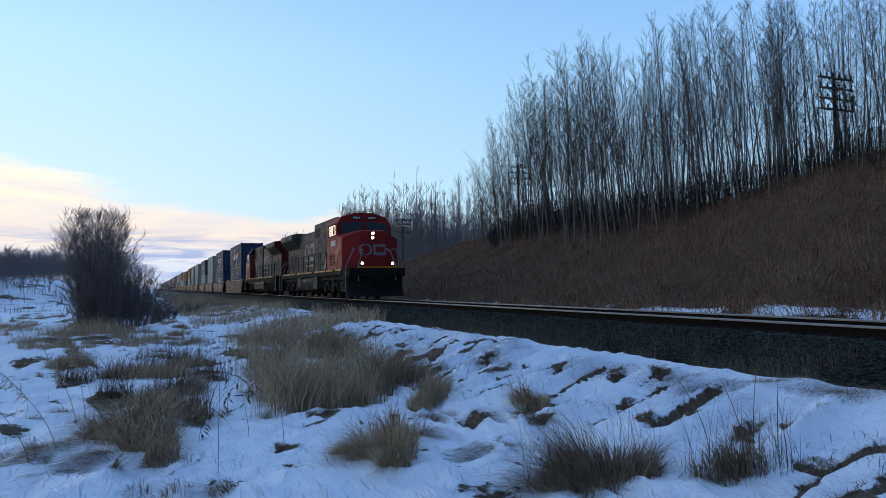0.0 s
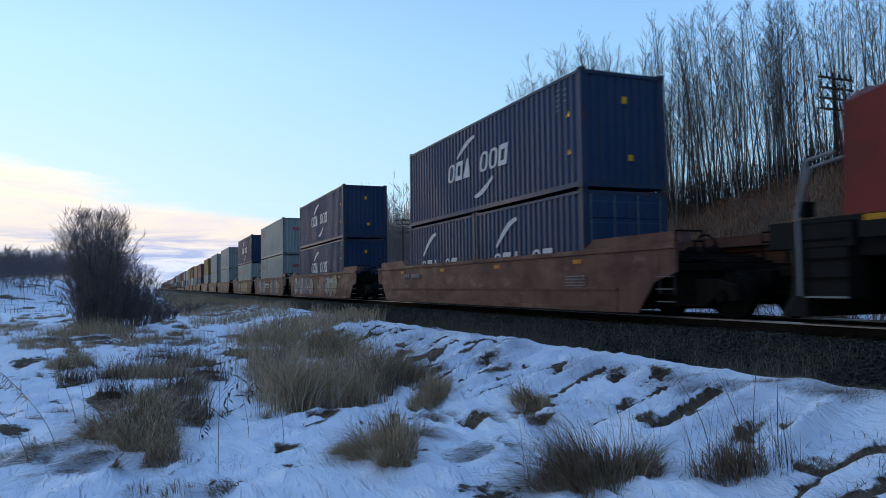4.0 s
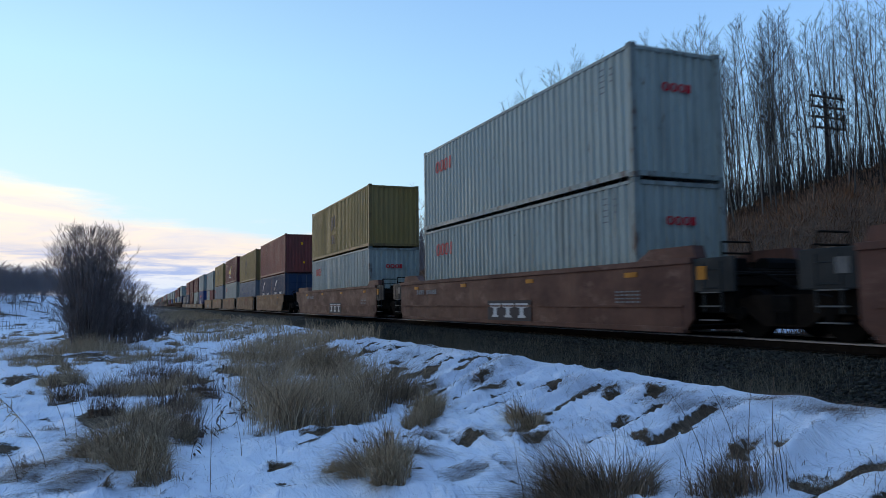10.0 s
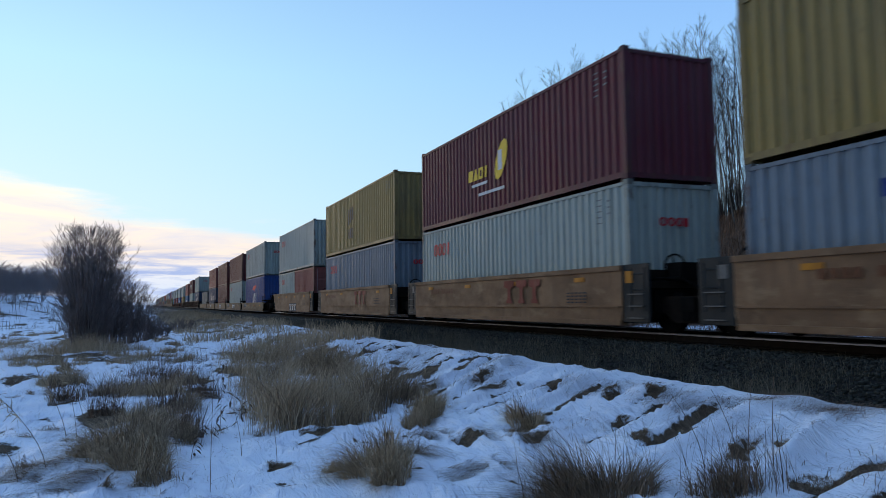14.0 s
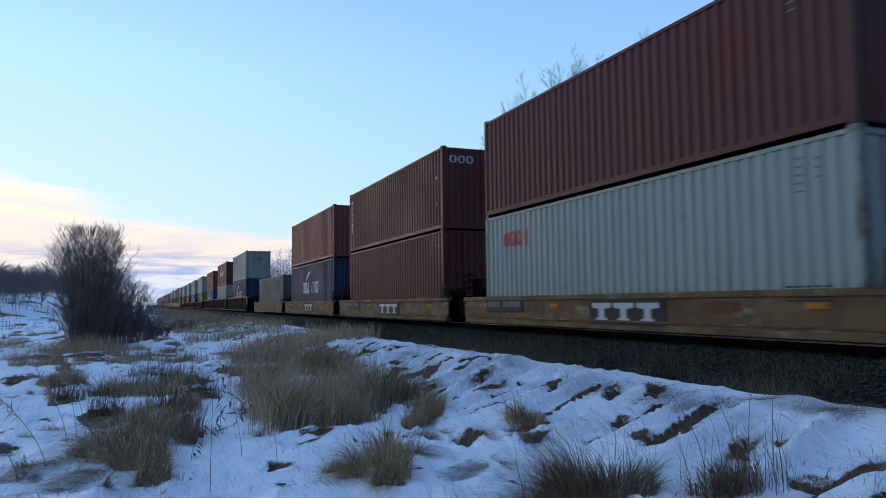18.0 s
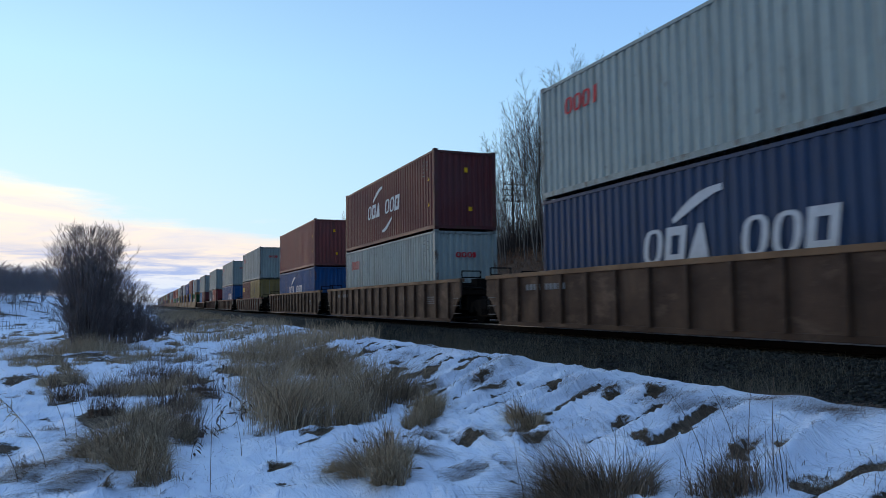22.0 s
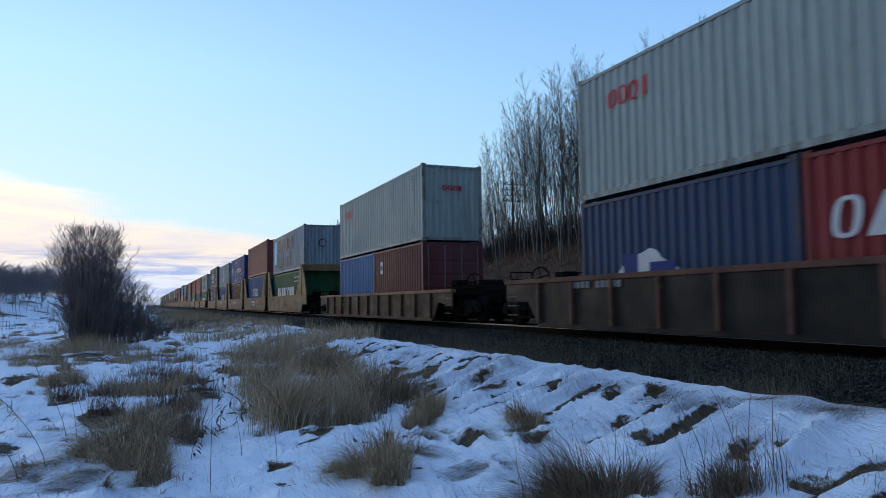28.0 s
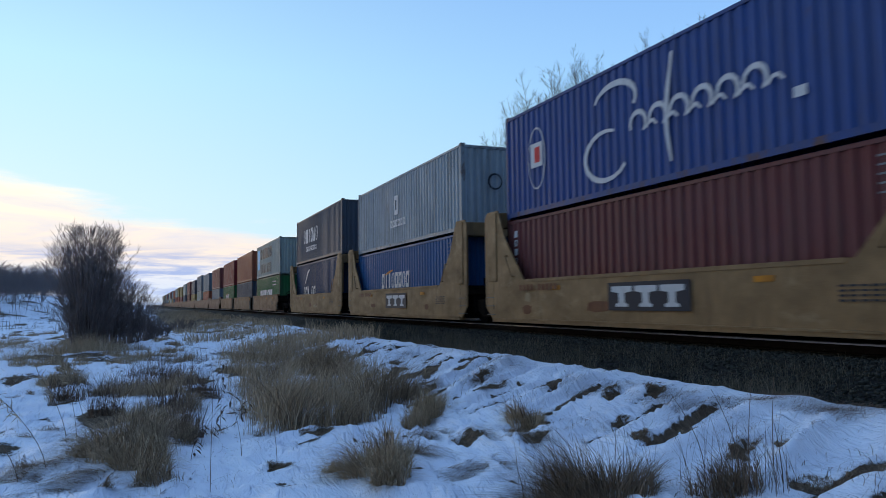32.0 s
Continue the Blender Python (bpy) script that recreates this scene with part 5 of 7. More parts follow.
# ---- the locomotives: pulling face of the nose end at y = 0 ----
def loft(rings):
    """A closed skin through rings of equally many points."""
    bm = bmesh.new()
    vs = [[bm.verts.new(p) for p in r] for r in rings]
    n = len(rings[0])
    for a, b in zip(vs, vs[1:]):
        for i in range(n):
            bm.faces.new((a[i], a[(i + 1) % n], b[(i + 1) % n], b[i]))
    bm.faces.new(vs[0][::-1])
    bm.faces.new(vs[-1])
    bmesh.ops.recalc_face_normals(bm, faces=bm.faces)
    return bm


def flat(points):
    bm = bmesh.new()
    bm.faces.new([bm.verts.new(p) for p in points])
    return bm


def locomotive(lead):
    words = "lead diesel locomotive with red nose and lit headlights" if lead else "trailing diesel locomotive coupled cab to the cars"
    root = thing("diesel_locomotive", words + ", dirty black hood", "locomotive", "locomotives of the train")
    coat = RED if lead else RED_FADED
    P = lambda name, bm, m, parent=None, lab="": part(name, bm, coat if m is RED else m, parent or root, lab)
    # frame and walkways
    P("underframe", boxed(-1.3, 1.3, 1.0, 21.6, 1.02, 1.30, bevel=0.03), BLACK)
    P("walkway", boxed(-1.50, 1.50, 0.95, 21.7, 1.52, 1.60, bevel=0.01), BLACK)
    for s in (-1, 1):
        sill = P("side_sill", boxed(s * 1.46, s * 1.50, 2.0, 20.6, 1.27, 1.52), BLACK)
        for i in range(10):
            y = 2.1 + i * 1.85
            part("sill_stripe", boxed(s * 1.50, s * 1.506, y, y + (1.62 if i % 3 else 1.15), 1.50, 1.585), STRIPE, sill, "grimy reflective yellow stripe")
    # nose and cab
    low = [(-1.5, 1.78, 1.6), (-0.78, 1.30, 1.6), (0.78, 1.30, 1.6), (1.5, 1.78, 1.6), (1.5, 2.86, 1.6), (-1.5, 2.86, 1.6)]
    high = [(-1.5, 1.84, 3.18), (-0.66, 1.36, 3.52), (0.66, 1.36, 3.52), (1.5, 1.84, 3.18), (1.5, 2.86, 3.34), (-1.5, 2.86, 3.34)]
    nose = P("nose", loft([low, high]), RED)
    cap = P("nose_top", loft([[(-1.5, 1.84, 3.182), (-0.66, 1.36, 3.522), (0.66, 1.36, 3.522), (1.5, 1.84, 3.182), (1.5, 2.86, 3.342), (-1.5, 2.86, 3.342)], [(-1.46, 2.0, 3.24), (-0.62, 1.56, 3.60), (0.62, 1.56, 3.60), (1.46, 2.0, 3.24), (1.46, 2.86, 3.40), (-1.46, 2.86, 3.40)]]), RED, nose)
    prof = [(-1.5, 1.6), (1.5, 1.6), (1.5, 3.98), (1.22, 4.40), (0.5, 4.62), (-0.5, 4.62), (-1.22, 4.40), (-1.5, 3.98)]
    cab = P("cab", loft([[(x, 2.80 + 0.16 * max(0, z - 3.3), z) for x, z in prof], [(x, 5.25, z) for x, z in prof]]), RED)
    P("cab_roof", loft([[(x * 1.01, 2.95, z + 0.012) for x, z in prof[2:]] , [(x * 1.01, 5.3, z + 0.012) for x, z in prof[2:]]]), BLACK if not lead else RED, cab)
    for s in (-1, 1):
        pane = [(s * 0.10, 2.83, 3.66), (s * 1.26, 2.79, 3.44), (s * 1.30, 2.89, 4.06), (s * 0.10, 2.92, 4.16)]
        w = P("windshield", flat([(x, y - 0.012, z) for x, y, z in pane]), GLASS, cab, "dark windshield reflecting the dusk")
        P("number_board", boxed(s * 0.42 - 0.26, s * 0.42 + 0.26, 2.84, 2.90, 4.28, 4.44), LOGO_DARK, cab)
        for k in range(4):
            P("number_bar", boxed(s * 0.42 - 0.19 + 0.1 * k, s * 0.42 - 0.12 + 0.1 * k, 2.832, 2.84, 4.31, 4.41), LOGO_WHITE, cab)
        for y0, y1 in ((3.10, 3.52), (3.60, 4.20), (4.28, 4.66)):
            P("side_window", boxed(s * 1.495, s * 1.512, y0, y1, 3.42, 3.98), GLASS, cab, "cab side window with pale reflection")
        P("window_frame", rods([(s * 1.51, 3.05, 3.40), (s * 1.51, 4.70, 3.40), (s * 1.51, 4.70, 4.0), (s * 1.51, 3.05, 4.0), (s * 1.51, 3.05, 3.40)], 0.025, 5), BLACK, cab)
        P("mirror", boxed(s * 1.56, s * 1.60, 3.15, 3.35, 3.45, 3.85, bevel=0.01), BLACK, cab)
        for k in range(2):
            g = P("grille", boxed(s * 1.495, s * 1.508, 3.35 + 0.75 * k, 3.90 + 0.75 * k, 1.80, 2.42), NET, cab)
            for j in range(7):
                part("louvre", boxed(s * 1.505, s * 1.518, 3.35 + 0.75 * k, 3.90 + 0.75 * k, 1.83 + 0.085 * j, 1.86 + 0.085 * j), coat, g)
        for k in range(4):
            P("number_bar", boxed(s * 1.502, s * 1.507, 3.25 + 0.27 * k, 3.44 + 0.27 * k, 2.86, 3.16), LOGO_WHITE, cab)
        # sunshade line under the windows
        P("drip_rail", boxed(s * 1.50, s * 1.53, 2.95, 5.2, 4.0, 4.03), BLACK, cab)
    # marks of the nose, as plain shapes
    for x0 in (-0.70, 0.08):
        bm = bmesh.new()
        (hoop if x0 < 0 else holed)(bm, 0.0, x0 - 0.03, x0 + 0.67, 2.28, 2.84, 0.0, 0.15)
        for v in bm.verts:
            v.co = Vector((v.co.y, 1.288 + (v.co.z - 1.6) * 0.032, v.co.z))
        P("nose_mark", bm, WHITE, nose, "grimy pale nose emblem")
    P("nose_door", rods([(0.7, 1.30, 1.75), (0.7, 1.33, 3.2)], 0.012, 4), BLACK, nose)
    light = HEADLIGHT if lead else GLASS
    for z in (3.18, 3.40):
        lamp = P("headlight_rim", rods([(0, 1.25, z), (0, 1.40, z)], 0.105, 14), BLACK, nose)
        part("headlight", rods([(0, 1.235, z), (0, 1.251, z)], 0.075, 14), light, lamp, "bright warm headlight" if lead else "")
    for s in (-1, 1):
        post = P("ditch_light_case", boxed(s * 0.80 - 0.12, s * 0.80 + 0.12, 0.46, 0.62, 1.70, 1.95, bevel=0.02), BLACK)
        part("ditch_light", rods([(s * 0.80, 0.440, 1.825), (s * 0.80, 0.458, 1.825)], 0.07, 14), light, post, "bright warm ditch light" if lead else "")
    # front platform, plough, steps and rails
    P("front_platform", boxed(-1.48, 1.48, 0.42, 1.9, 1.16, 1.58, bevel=0.02), BLACK)
    P("platform_stripe", boxed(-1.0, 1.0, 0.412, 0.42, 1.60, 1.66), STRIPE)
    P("plough", loft([[(1.50 * math.sin(a), 0.42 + 0.50 * (1 - math.cos(a)) + g, z) for a in np.linspace(-1.57, 1.57, 11)] + [(1.5, 1.1, z), (-1.5, 1.1, z)] for z, g in ((1.16, 0.0), (0.8, 0.06), (0.45, 0.0), (0.14, -0.22))]), BLACK)
    bm = boxed(-0.09, 0.09, 0.0, 0.8, 0.78, 0.98, bevel=0.02)
    box(bm, -0.17, 0.17, -0.08, 0.2, 0.72, 1.04, bevel=0.05)
    P("coupler", bm, IRON)
    for k in range(3):
        P("air_hose", rods([(0.35 + 0.12 * k, 0.45, 1.0), (0.36 + 0.12 * k, 0.22, 0.7), (0.40 + 0.12 * k, 0.3, 0.5)], 0.025, 6), STEEL)
    for s in (-1, 1):
        for y0, e in ((1.05, 1), (21.3, -1)):
            steps = P("step_well", boxed(s * 1.05, s * 1.46, y0, y0 + e * 0.75, 0.42, 1.5), BLACK)
            for k in range(4):
                part("step_tread", boxed(s * 1.08, s * 1.50, y0 - e * 0.02, y0 + e * 0.74, 0.42 + 0.28 * k, 0.45 + 0.28 * k), STEEL if k else WHITE, steps)
        P("grab_rail", rods([(s * 1.5, 1.0, 0.45), (s * 1.5, 1.0, 1.7), (s * 1.12, 0.86, 2.55), (s * 1.05, 1.3, 2.62)], 0.03, 6), PALE_RAIL, None, "pale grey bent grab rail")
        P("grab_rail", rods([(s * 0.98, 0.5, 0.95), (s * 0.98, 0.5, 1.75), (s * 0.72, 0.6, 2.5), (s * 0.70, 1.3, 2.6)], 0.03, 6), PALE_RAIL)
        P("rear_grab_rail", rods([(s * 1.5, 21.6, 0.45), (s * 1.5, 21.6, 1.9), (s * 1.0, 21.55, 2.6)], 0.028, 6), PALE_RAIL)
        P("rear_grab_rail", rods([(s * 0.85, 21.7, 0.9), (s * 0.85, 21.7, 1.9), (s * 0.6, 21.6, 2.6)], 0.028, 6), PALE_RAIL)
        # walkway hand rails
        path = [(s * 1.46, 5.4, 2.62), (s * 1.46, 12.0, 2.62), (s * 1.46, 20.9, 2.50), (s * 1.40, 21.5, 2.40)]
        P("hand_rail", rods(path, 0.022, 5), BLACK)
        for k in range(10):
            y = 5.5 + k * 1.7
            P("rail_post", rods([(s * 1.47, y, 1.58), (s * 1.46, y, 2.6)], 0.02, 5), BLACK)
    # hood
    tall = P("equipment_cabinet", boxed(-1.02, 1.02, 5.25, 10.9, 1.6, 4.60, bevel=0.06), GREY)
    hood = P("engine_hood", boxed(-0.93, 0.93, 10.9, 16.4, 1.6, 4.26, bevel=0.06), GREY)
    rear = P("radiator_cabin", boxed(-0.93, 0.93, 16.4, 20.9, 1.6, 4.2, bevel=0.05), GREY)
    P("hood_end", boxed(-0.94, 0.94, 20.9, 20.93, 1.62, 4.22), RED_SHADE_SOOT, rear, "sooty red hood end, its shade in the colour")
    wing = [(-1.50, 4.02), (-0.95, 3.36), (0.95, 3.36), (1.50, 4.02), (1.50, 4.36), (1.1, 4.44), (-1.1, 4.44), (-1.50, 4.36)]
    top = P("radiator_wing", prism([(x, z) for x, z in wing], 16.35, 20.85, "y"), GREY, rear)
    P("radiator_end", prism([(x * 0.995, z) for x, z in wing], 20.85, 20.90, "y"), RED_SHADE_SOOT, rear)
    for s in (-1, 1):
        P("radiator_core", prism([(s * 1.462, 3.96), (s * 1.02, 3.43), (s * 1.01, 3.44), (s * 1.452, 3.97)], 16.6, 20.6, "y"), NET, rear)
        for k in range(6):
            P("intake_slot", boxed(s * 0.925, s * 0.94, 16.85 + 0.55 * k, 17.12 + 0.55 * k, 1.85, 2.95), NET, rear)
        for k in range(8):
            y = 11.0 + k * 0.67
            for z in (2.1, 3.3):
                P("door_hinge", boxed(s * 0.945, s * 0.962, y + 0.56, y + 0.62, z, z + 0.14), STEEL, hood)
            P("hood_door", boxed(s * 0.925, s * 0.945, y + 0.02, y + 0.63, 1.75, 3.72, bevel=0.006), GREY, hood)
            P("door_seam", boxed(s * 0.920, s * 0.936, y - 0.022, y + 0.018, 1.72, 3.76), NET, hood)
            if k % 2:
                P("door_latch", boxed(s * 0.945, s * 0.965, y + 0.05, y + 0.12, 2.6, 2.75), STEEL, hood)
        for k in range(5):
            y = 5.6 + k * 1.02
            P("cabinet_door", boxed(s * 1.015, s * 1.033, y + 0.03, y + 0.97, 1.75, 3.35, bevel=0.006), GREY, tall)
            P("door_seam", boxed(s * 1.010, s * 1.024, y - 0.025, y + 0.025, 1.72, 3.38), NET, tall)
            P("vent_louvre", boxed(s * 1.033, s * 1.045, y + 0.2, y + 0.8, 2.0, 2.04), STEEL, tall)
        for y0, y1, z0, z1 in ((5.75, 6.45, 3.55, 4.30), (9.2, 10.7, 3.72, 4.30)):
            P("air_intake", boxed(s * 1.01, s * 1.03, y0, y1, z0, z1), NET, tall)
        # white slanted bands behind the cab
        band = [(5.35, 3.5), (6.2, 3.5), (8.3, 1.75), (6.9, 1.75)]
        P("slanted_band", flat([(s * 1.040, y, z) for y, z in (band if s < 0 else band[::-1])]), WHITE, tall, "grimy white slanted band")
        P("red_panel", flat([(s * 1.042, y, z) for y, z in ((5.28, 3.2), (5.5, 3.2), (6.6, 1.75), (5.28, 1.75))][::(1 if s < 0 else -1)]), RED, tall)
        for c0 in (11.35, 12.95):
            bm = bmesh.new()
            (hoop if c0 > 12 else holed)(bm, s * 0.953, c0, c0 + 1.38, 2.35, 3.50, 0.0, 0.15)
            P("hood_mark", bm, WHITE, hood)
        for k in range(8):
            P("mark_bar", flat([(s * 0.955, y, z) for y, z in ((11.5 + 0.33 * k, 1.98), (11.72 + 0.33 * k, 1.98), (11.72 + 0.33 * k, 2.14), (11.5 + 0.33 * k, 2.14))]), WHITE, hood)
    P("exhaust_stack", boxed(-0.35, 0.35, 14.6, 15.6, 4.24, 4.44, bevel=0.04), BLACK, hood)
    P("roof_hatch", boxed(-0.55, 0.55, 11.4, 13.6, 4.24, 4.31, bevel=0.02), GREY, hood)
    P("horn", rods([(0.3, 10.2, 4.62), (0.3, 9.8, 4.74)], 0.06, 8), BLACK, tall)
    P("aerial_dome", rods([(0, 4.4, 4.6), (0, 4.4, 4.72)], 0.18, 12), BLACK, cab)
    # tank and reservoirs
    tank = [(-1.40, 1.20), (-1.48, 0.95), (-1.46, 0.55), (-1.1, 0.30), (1.1, 0.30), (1.46, 0.55), (1.48, 0.95), (1.40, 1.20)]
    if lead:
        P("fuel_tank", prism([(x * 0.99, z * 0.72 + 0.08) for x, z in tank], 8.2, 14.4, "y"), BLACK)
        P("battery_box", boxed(-1.47, 1.47, 8.1, 9.3, 0.55, 1.26, bevel=0.03), GREY)
        for y in (9.55, 11.35):
            P("air_reservoir", rods([(-1.18, y, 1.02), (-1.18, y + 1.6, 1.02)], 0.27, 16), GREY)
        P("tool_box", boxed(-1.47, -0.9, 13.2, 14.3, 0.62, 1.26, bevel=0.03), GREY)
    else:
        P("fuel_tank", prism(tank, 8.0, 14.6, "y"), GREY)
        P("tank_ledge", boxed(-1.50, 1.50, 8.0, 14.6, 0.84, 0.88), STEEL)
    # trucks
    for yc in (4.9, 17.7):
        for s in (-1, 1):
            pts = [(-2.5, 0.62), (-2.35, 0.92), (-1.3, 0.98), (-0.9, 1.10), (0.9, 1.10), (1.3, 0.98), (2.35, 0.92), (2.5, 0.62), (2.2, 0.50), (1.5, 0.66), (1.2, 0.42), (0.8, 0.40), (0.5, 0.66), (-0.5, 0.66), (-0.8, 0.40), (-1.2, 0.42), (-1.5, 0.66), (-2.2, 0.50)]
            side = P("truck_frame", prism([(yc + y, z) for y, z in pts], s * 1.0, s * 1.16), TRUCK_DUST, None, "dusty cast truck frame")
            for k in (-2.0, 0.0, 2.0):
                part("axle_box", boxed(s * 1.12, s * 1.26, yc + k - 0.2, yc + k + 0.2, 0.36, 0.76, bevel=0.04), TRUCK_DUST, side)
            for k in (-1.0, 1.0):
                part("spring", rods([(s * 1.2, yc + k, 0.5), (s * 1.2, yc + k, 0.95)], 0.09, 10), TRUCK_DUST, side)
            part("brake_cylinder", rods([(s * 1.2, yc - 0.5, 1.0), (s * 1.2, yc + 0.1, 1.0)], 0.12, 10), TRUCK_DUST, side)
            part("sand_pipe", rods([(s * 1.1, yc - 2.55, 1.2), (s * 1.05, yc - 2.7, 0.3)], 0.025, 5), STEEL, side)
        for k in (-2.0, 0.0, 2.0):
            ws = P("wheelset", wheel_mesh(0.53), STEEL)
            ws.location = (0, yc + k, 0.53)
            WHEELS.append((ws, 0.53, (34.6 if lead else 57.2) + (yc + k if lead else 22.5 - yc - k)))
    return root


lead_engine = locomotive(True)
ROLLING.append((lead_engine, 34.6, 0.0))
second_engine = locomotive(False)
TURNED = {second_engine}
ROLLING.append((second_engine, 79.7, 0.0))


# ---- the consist, front to rear: u of the upper container's front, car kind, joints, loads ----
HC, STD, F40, F20 = 2.896, 2.591, 12.192, 6.058
OOCL, NAVY, SAND, MAROON = (148, 157, 151), (20, 50, 82), (134, 113, 62), (90, 33, 34)
BRICK, CARMINE, COBALT, STEELB = (124, 62, 57), (122, 30, 32), (2, 72, 122), (104, 118, 130)
WINE, LEAF, SLATE, RUST, PEWTER = (84, 14, 34), (16, 88, 44), (60, 70, 84), (150, 78, 50), (104, 110, 112)
AZURE, MIST, ROYAL = (28, 98, 146), (138, 149, 156), (24, 62, 122)
WORDS = {
    OOCL: "weathered pale grey", NAVY: "dark navy blue", SAND: "mustard yellow", MAROON: "dark maroon", BRICK: "faded brick red", CARMINE: "dull red", COBALT: "bright cobalt blue",
    STEELB: "light steel blue", MIST: "pale blue-grey", ROYAL: "deep royal blue", AZURE: "azure blue", WINE: "deep wine red", LEAF: "bright green", SLATE: "slate grey-blue", RUST: "pale rust orange", PEWTER: "sooty pewter grey",
}


def load(at, floor, tall, colour, side="", end="", length=F40, doors=False, rank=0, above=""):
    words = WORDS[colour] + (" corrugated steel shipping container" if length > 8 else " short corrugated steel container")
    words += " stacked on another" if above == "upper" else " sunk in a well car"
    root = container(length, tall, colour, words, side, end, doors, rank)
    ROLLING.append((root, at, floor))
    return root


def box_load(colour, side="", end="", tall=HC):
    return colour, side, end, tall


GREY_BOX = box_load(OOCL, "red_mark", "red_end")
NAVY_BOX = box_load(NAVY, "swoosh", "yellow_end")
YELLOW_BOX = box_load(SAND, "stack_mark")
LOW_NAVY = box_load(NAVY, "swoosh_small", "", STD)


def low(load_, tall=STD):
    return load_[:3] + (tall,)


# each row is one car or a set of units on shared trucks: kind, front of its first load, pitch, and its units, each with its sign, upper load and lower loads
SETS = [
    ("smooth", 84.97, 19.2, [("", NAVY_BOX, [LOW_NAVY, LOW_NAVY])]),
    ("smooth", 107.87, 19.23, [("spray1", NAVY_BOX, [NAVY_BOX]), ("spray2", GREY_BOX, [GREY_BOX]), ("spray3", NAVY_BOX, [GREY_BOX])]),
    ("smooth", 170.09, 19.28, [("", GREY_BOX, [GREY_BOX]), ("panel", GREY_BOX, [GREY_BOX]), ("panel", YELLOW_BOX, [GREY_BOX])]),
    ("peach", 230.14, 15.38, [
        ("", box_load(BRICK, "", "yellow_end"), [LOW_NAVY, LOW_NAVY]), ("red", YELLOW_BOX, [box_load(STEELB, "blue_word", "", STD)]), ("red", box_load(WINE, "gold_fruit"), [GREY_BOX]),
        ("red", YELLOW_BOX, [box_load(STEELB, "red_mark", "red_end")]), ("panel", GREY_BOX, [box_load(BRICK, "", "", STD), low(GREY_BOX)])]),
    ("low", 311.45, 15.54, [
        ("", GREY_BOX, [box_load(ROYAL, "eagle_word")]), ("panel", box_load(MAROON, "", "yellow_end"), [GREY_BOX]), ("panel", box_load(MAROON, "upright", "white_end"), [box_load(MAROON)]),
        ("panel", box_load(BRICK, "upright", "yellow_end"), [box_load(NAVY, "swoosh_low")]), ("", None, [box_load(PEWTER, "genset", "", STD)])]),
    ("ribbed", 395.07, 19.65, [("", GREY_BOX, [box_load(NAVY, "swoosh_low")]), ("", box_load(MAROON, "swoosh", "yellow_end"), [GREY_BOX]), ("", box_load(BRICK, "upright", "yellow_end"), [box_load(COBALT, "swoosh_low", "", STD)])]),
    ("grey", 457.11, 21.8, [("", GREY_BOX, [low(YELLOW_BOX), box_load(MAROON, "gold_word", "", STD)])]),
    ("grey", 478.91, 21.5, [("", GREY_BOX, [box_load(COBALT, "white_small", "", STD), box_load(COBALT, "", "", STD)])]),
    ("grey", 500.33, 21.5, [("", GREY_BOX, [box_load(CARMINE, "two_block", "", STD), box_load(NAVY, "polar", "", STD)])]),
    ("pale", 522.93, 21.5, [("", GREY_BOX, [box_load(MAROON, "flag_mark", "", STD), box_load(AZURE, "", "", STD)])]),
    ("tower", 544.47, 15.33, [
        ("", box_load(MIST, "two_words", "ring_end"), [box_load(LEAF, "white_word", "", STD)]), ("panel", box_load(BRICK, "upright", "yellow_end"), [box_load(COBALT, "white_small")]),
        ("panel", box_load(ROYAL, "script"), [box_load(MAROON, "upright", "", STD)]), ("panel", box_load(MIST, "small_mark", "ring_end"), [box_load(COBALT, "white_small", "", STD)]),
        ("", box_load(SLATE, "china_word"), [LOW_NAVY[:3] + (HC,)])]),
    ("ribbed", 624.7, 15.45, [("", box_load(OOCL, "two_words"), [box_load(LEAF, "white_word", "", STD)]), ("", box_load(RUST), [box_load(SLATE, "", "", STD)]), ("", box_load(CARMINE), [box_load(LEAF, "white_small", "", STD)])]),
    ("smooth", 673.3, 19.0, [("", box_load(BRICK), [box_load(STEELB, "", "", STD)])]),
    ("smooth", 692.0, 19.0, [("", box_load(STEELB), [box_load(RUST, "", "", STD)])]),
    ("smooth", 709.0, 19.0, [("", box_load(STEELB), [box_load(OOCL)])]),
]
FAR = [SLATE, BRICK, OOCL, SAND, SAND, OOCL, RUST, STEELB, MAROON, OOCL, NAVY, BRICK, OOCL, SLATE, SAND, OOCL, NAVY]
for n, tone in enumerate(FAR):
    SETS.append(("smooth", 728.3 + 19.3 * n, 19.0, [("", box_load(tone), [box_load(FAR[(n * 5 + 3) % len(FAR)], "", "", HC if n % 3 else STD)])]))


FLOOR = {"low": 0.28}


def make_train():
    number = 0
    for kind, first, pitch, units in SETS:
        for k, (sign, upper, lower) in enumerate(units):
            u = first + k * pitch
            rank = 0 if number < 31 else 1
            number += 1
            body = "peach" if kind == "ribbed" and pitch < 16 else kind
            car = well_car(body, u + F40 / 2, pitch, k == 0, k == len(units) - 1, rank, sign, number)
            ROLLING.append((car, u + F40 / 2, 0.0))
            floor = FLOOR.get(kind, 0.343)
            if len(lower) == 1:
                c, side, end, tall = lower[0]
                load(u, floor, tall, c, side, end, rank=rank)
            else:
                for n, (c, side, end, tall) in enumerate(lower):
                    load(u + n * (F40 - F20), floor, tall, c, side, end, F20, rank=rank, doors=(n == 0))
            if upper:
                c, side, end, h = upper
                load(u, floor + tall + 0.004, h, c, side, end, rank=rank, above="upper")


make_train()


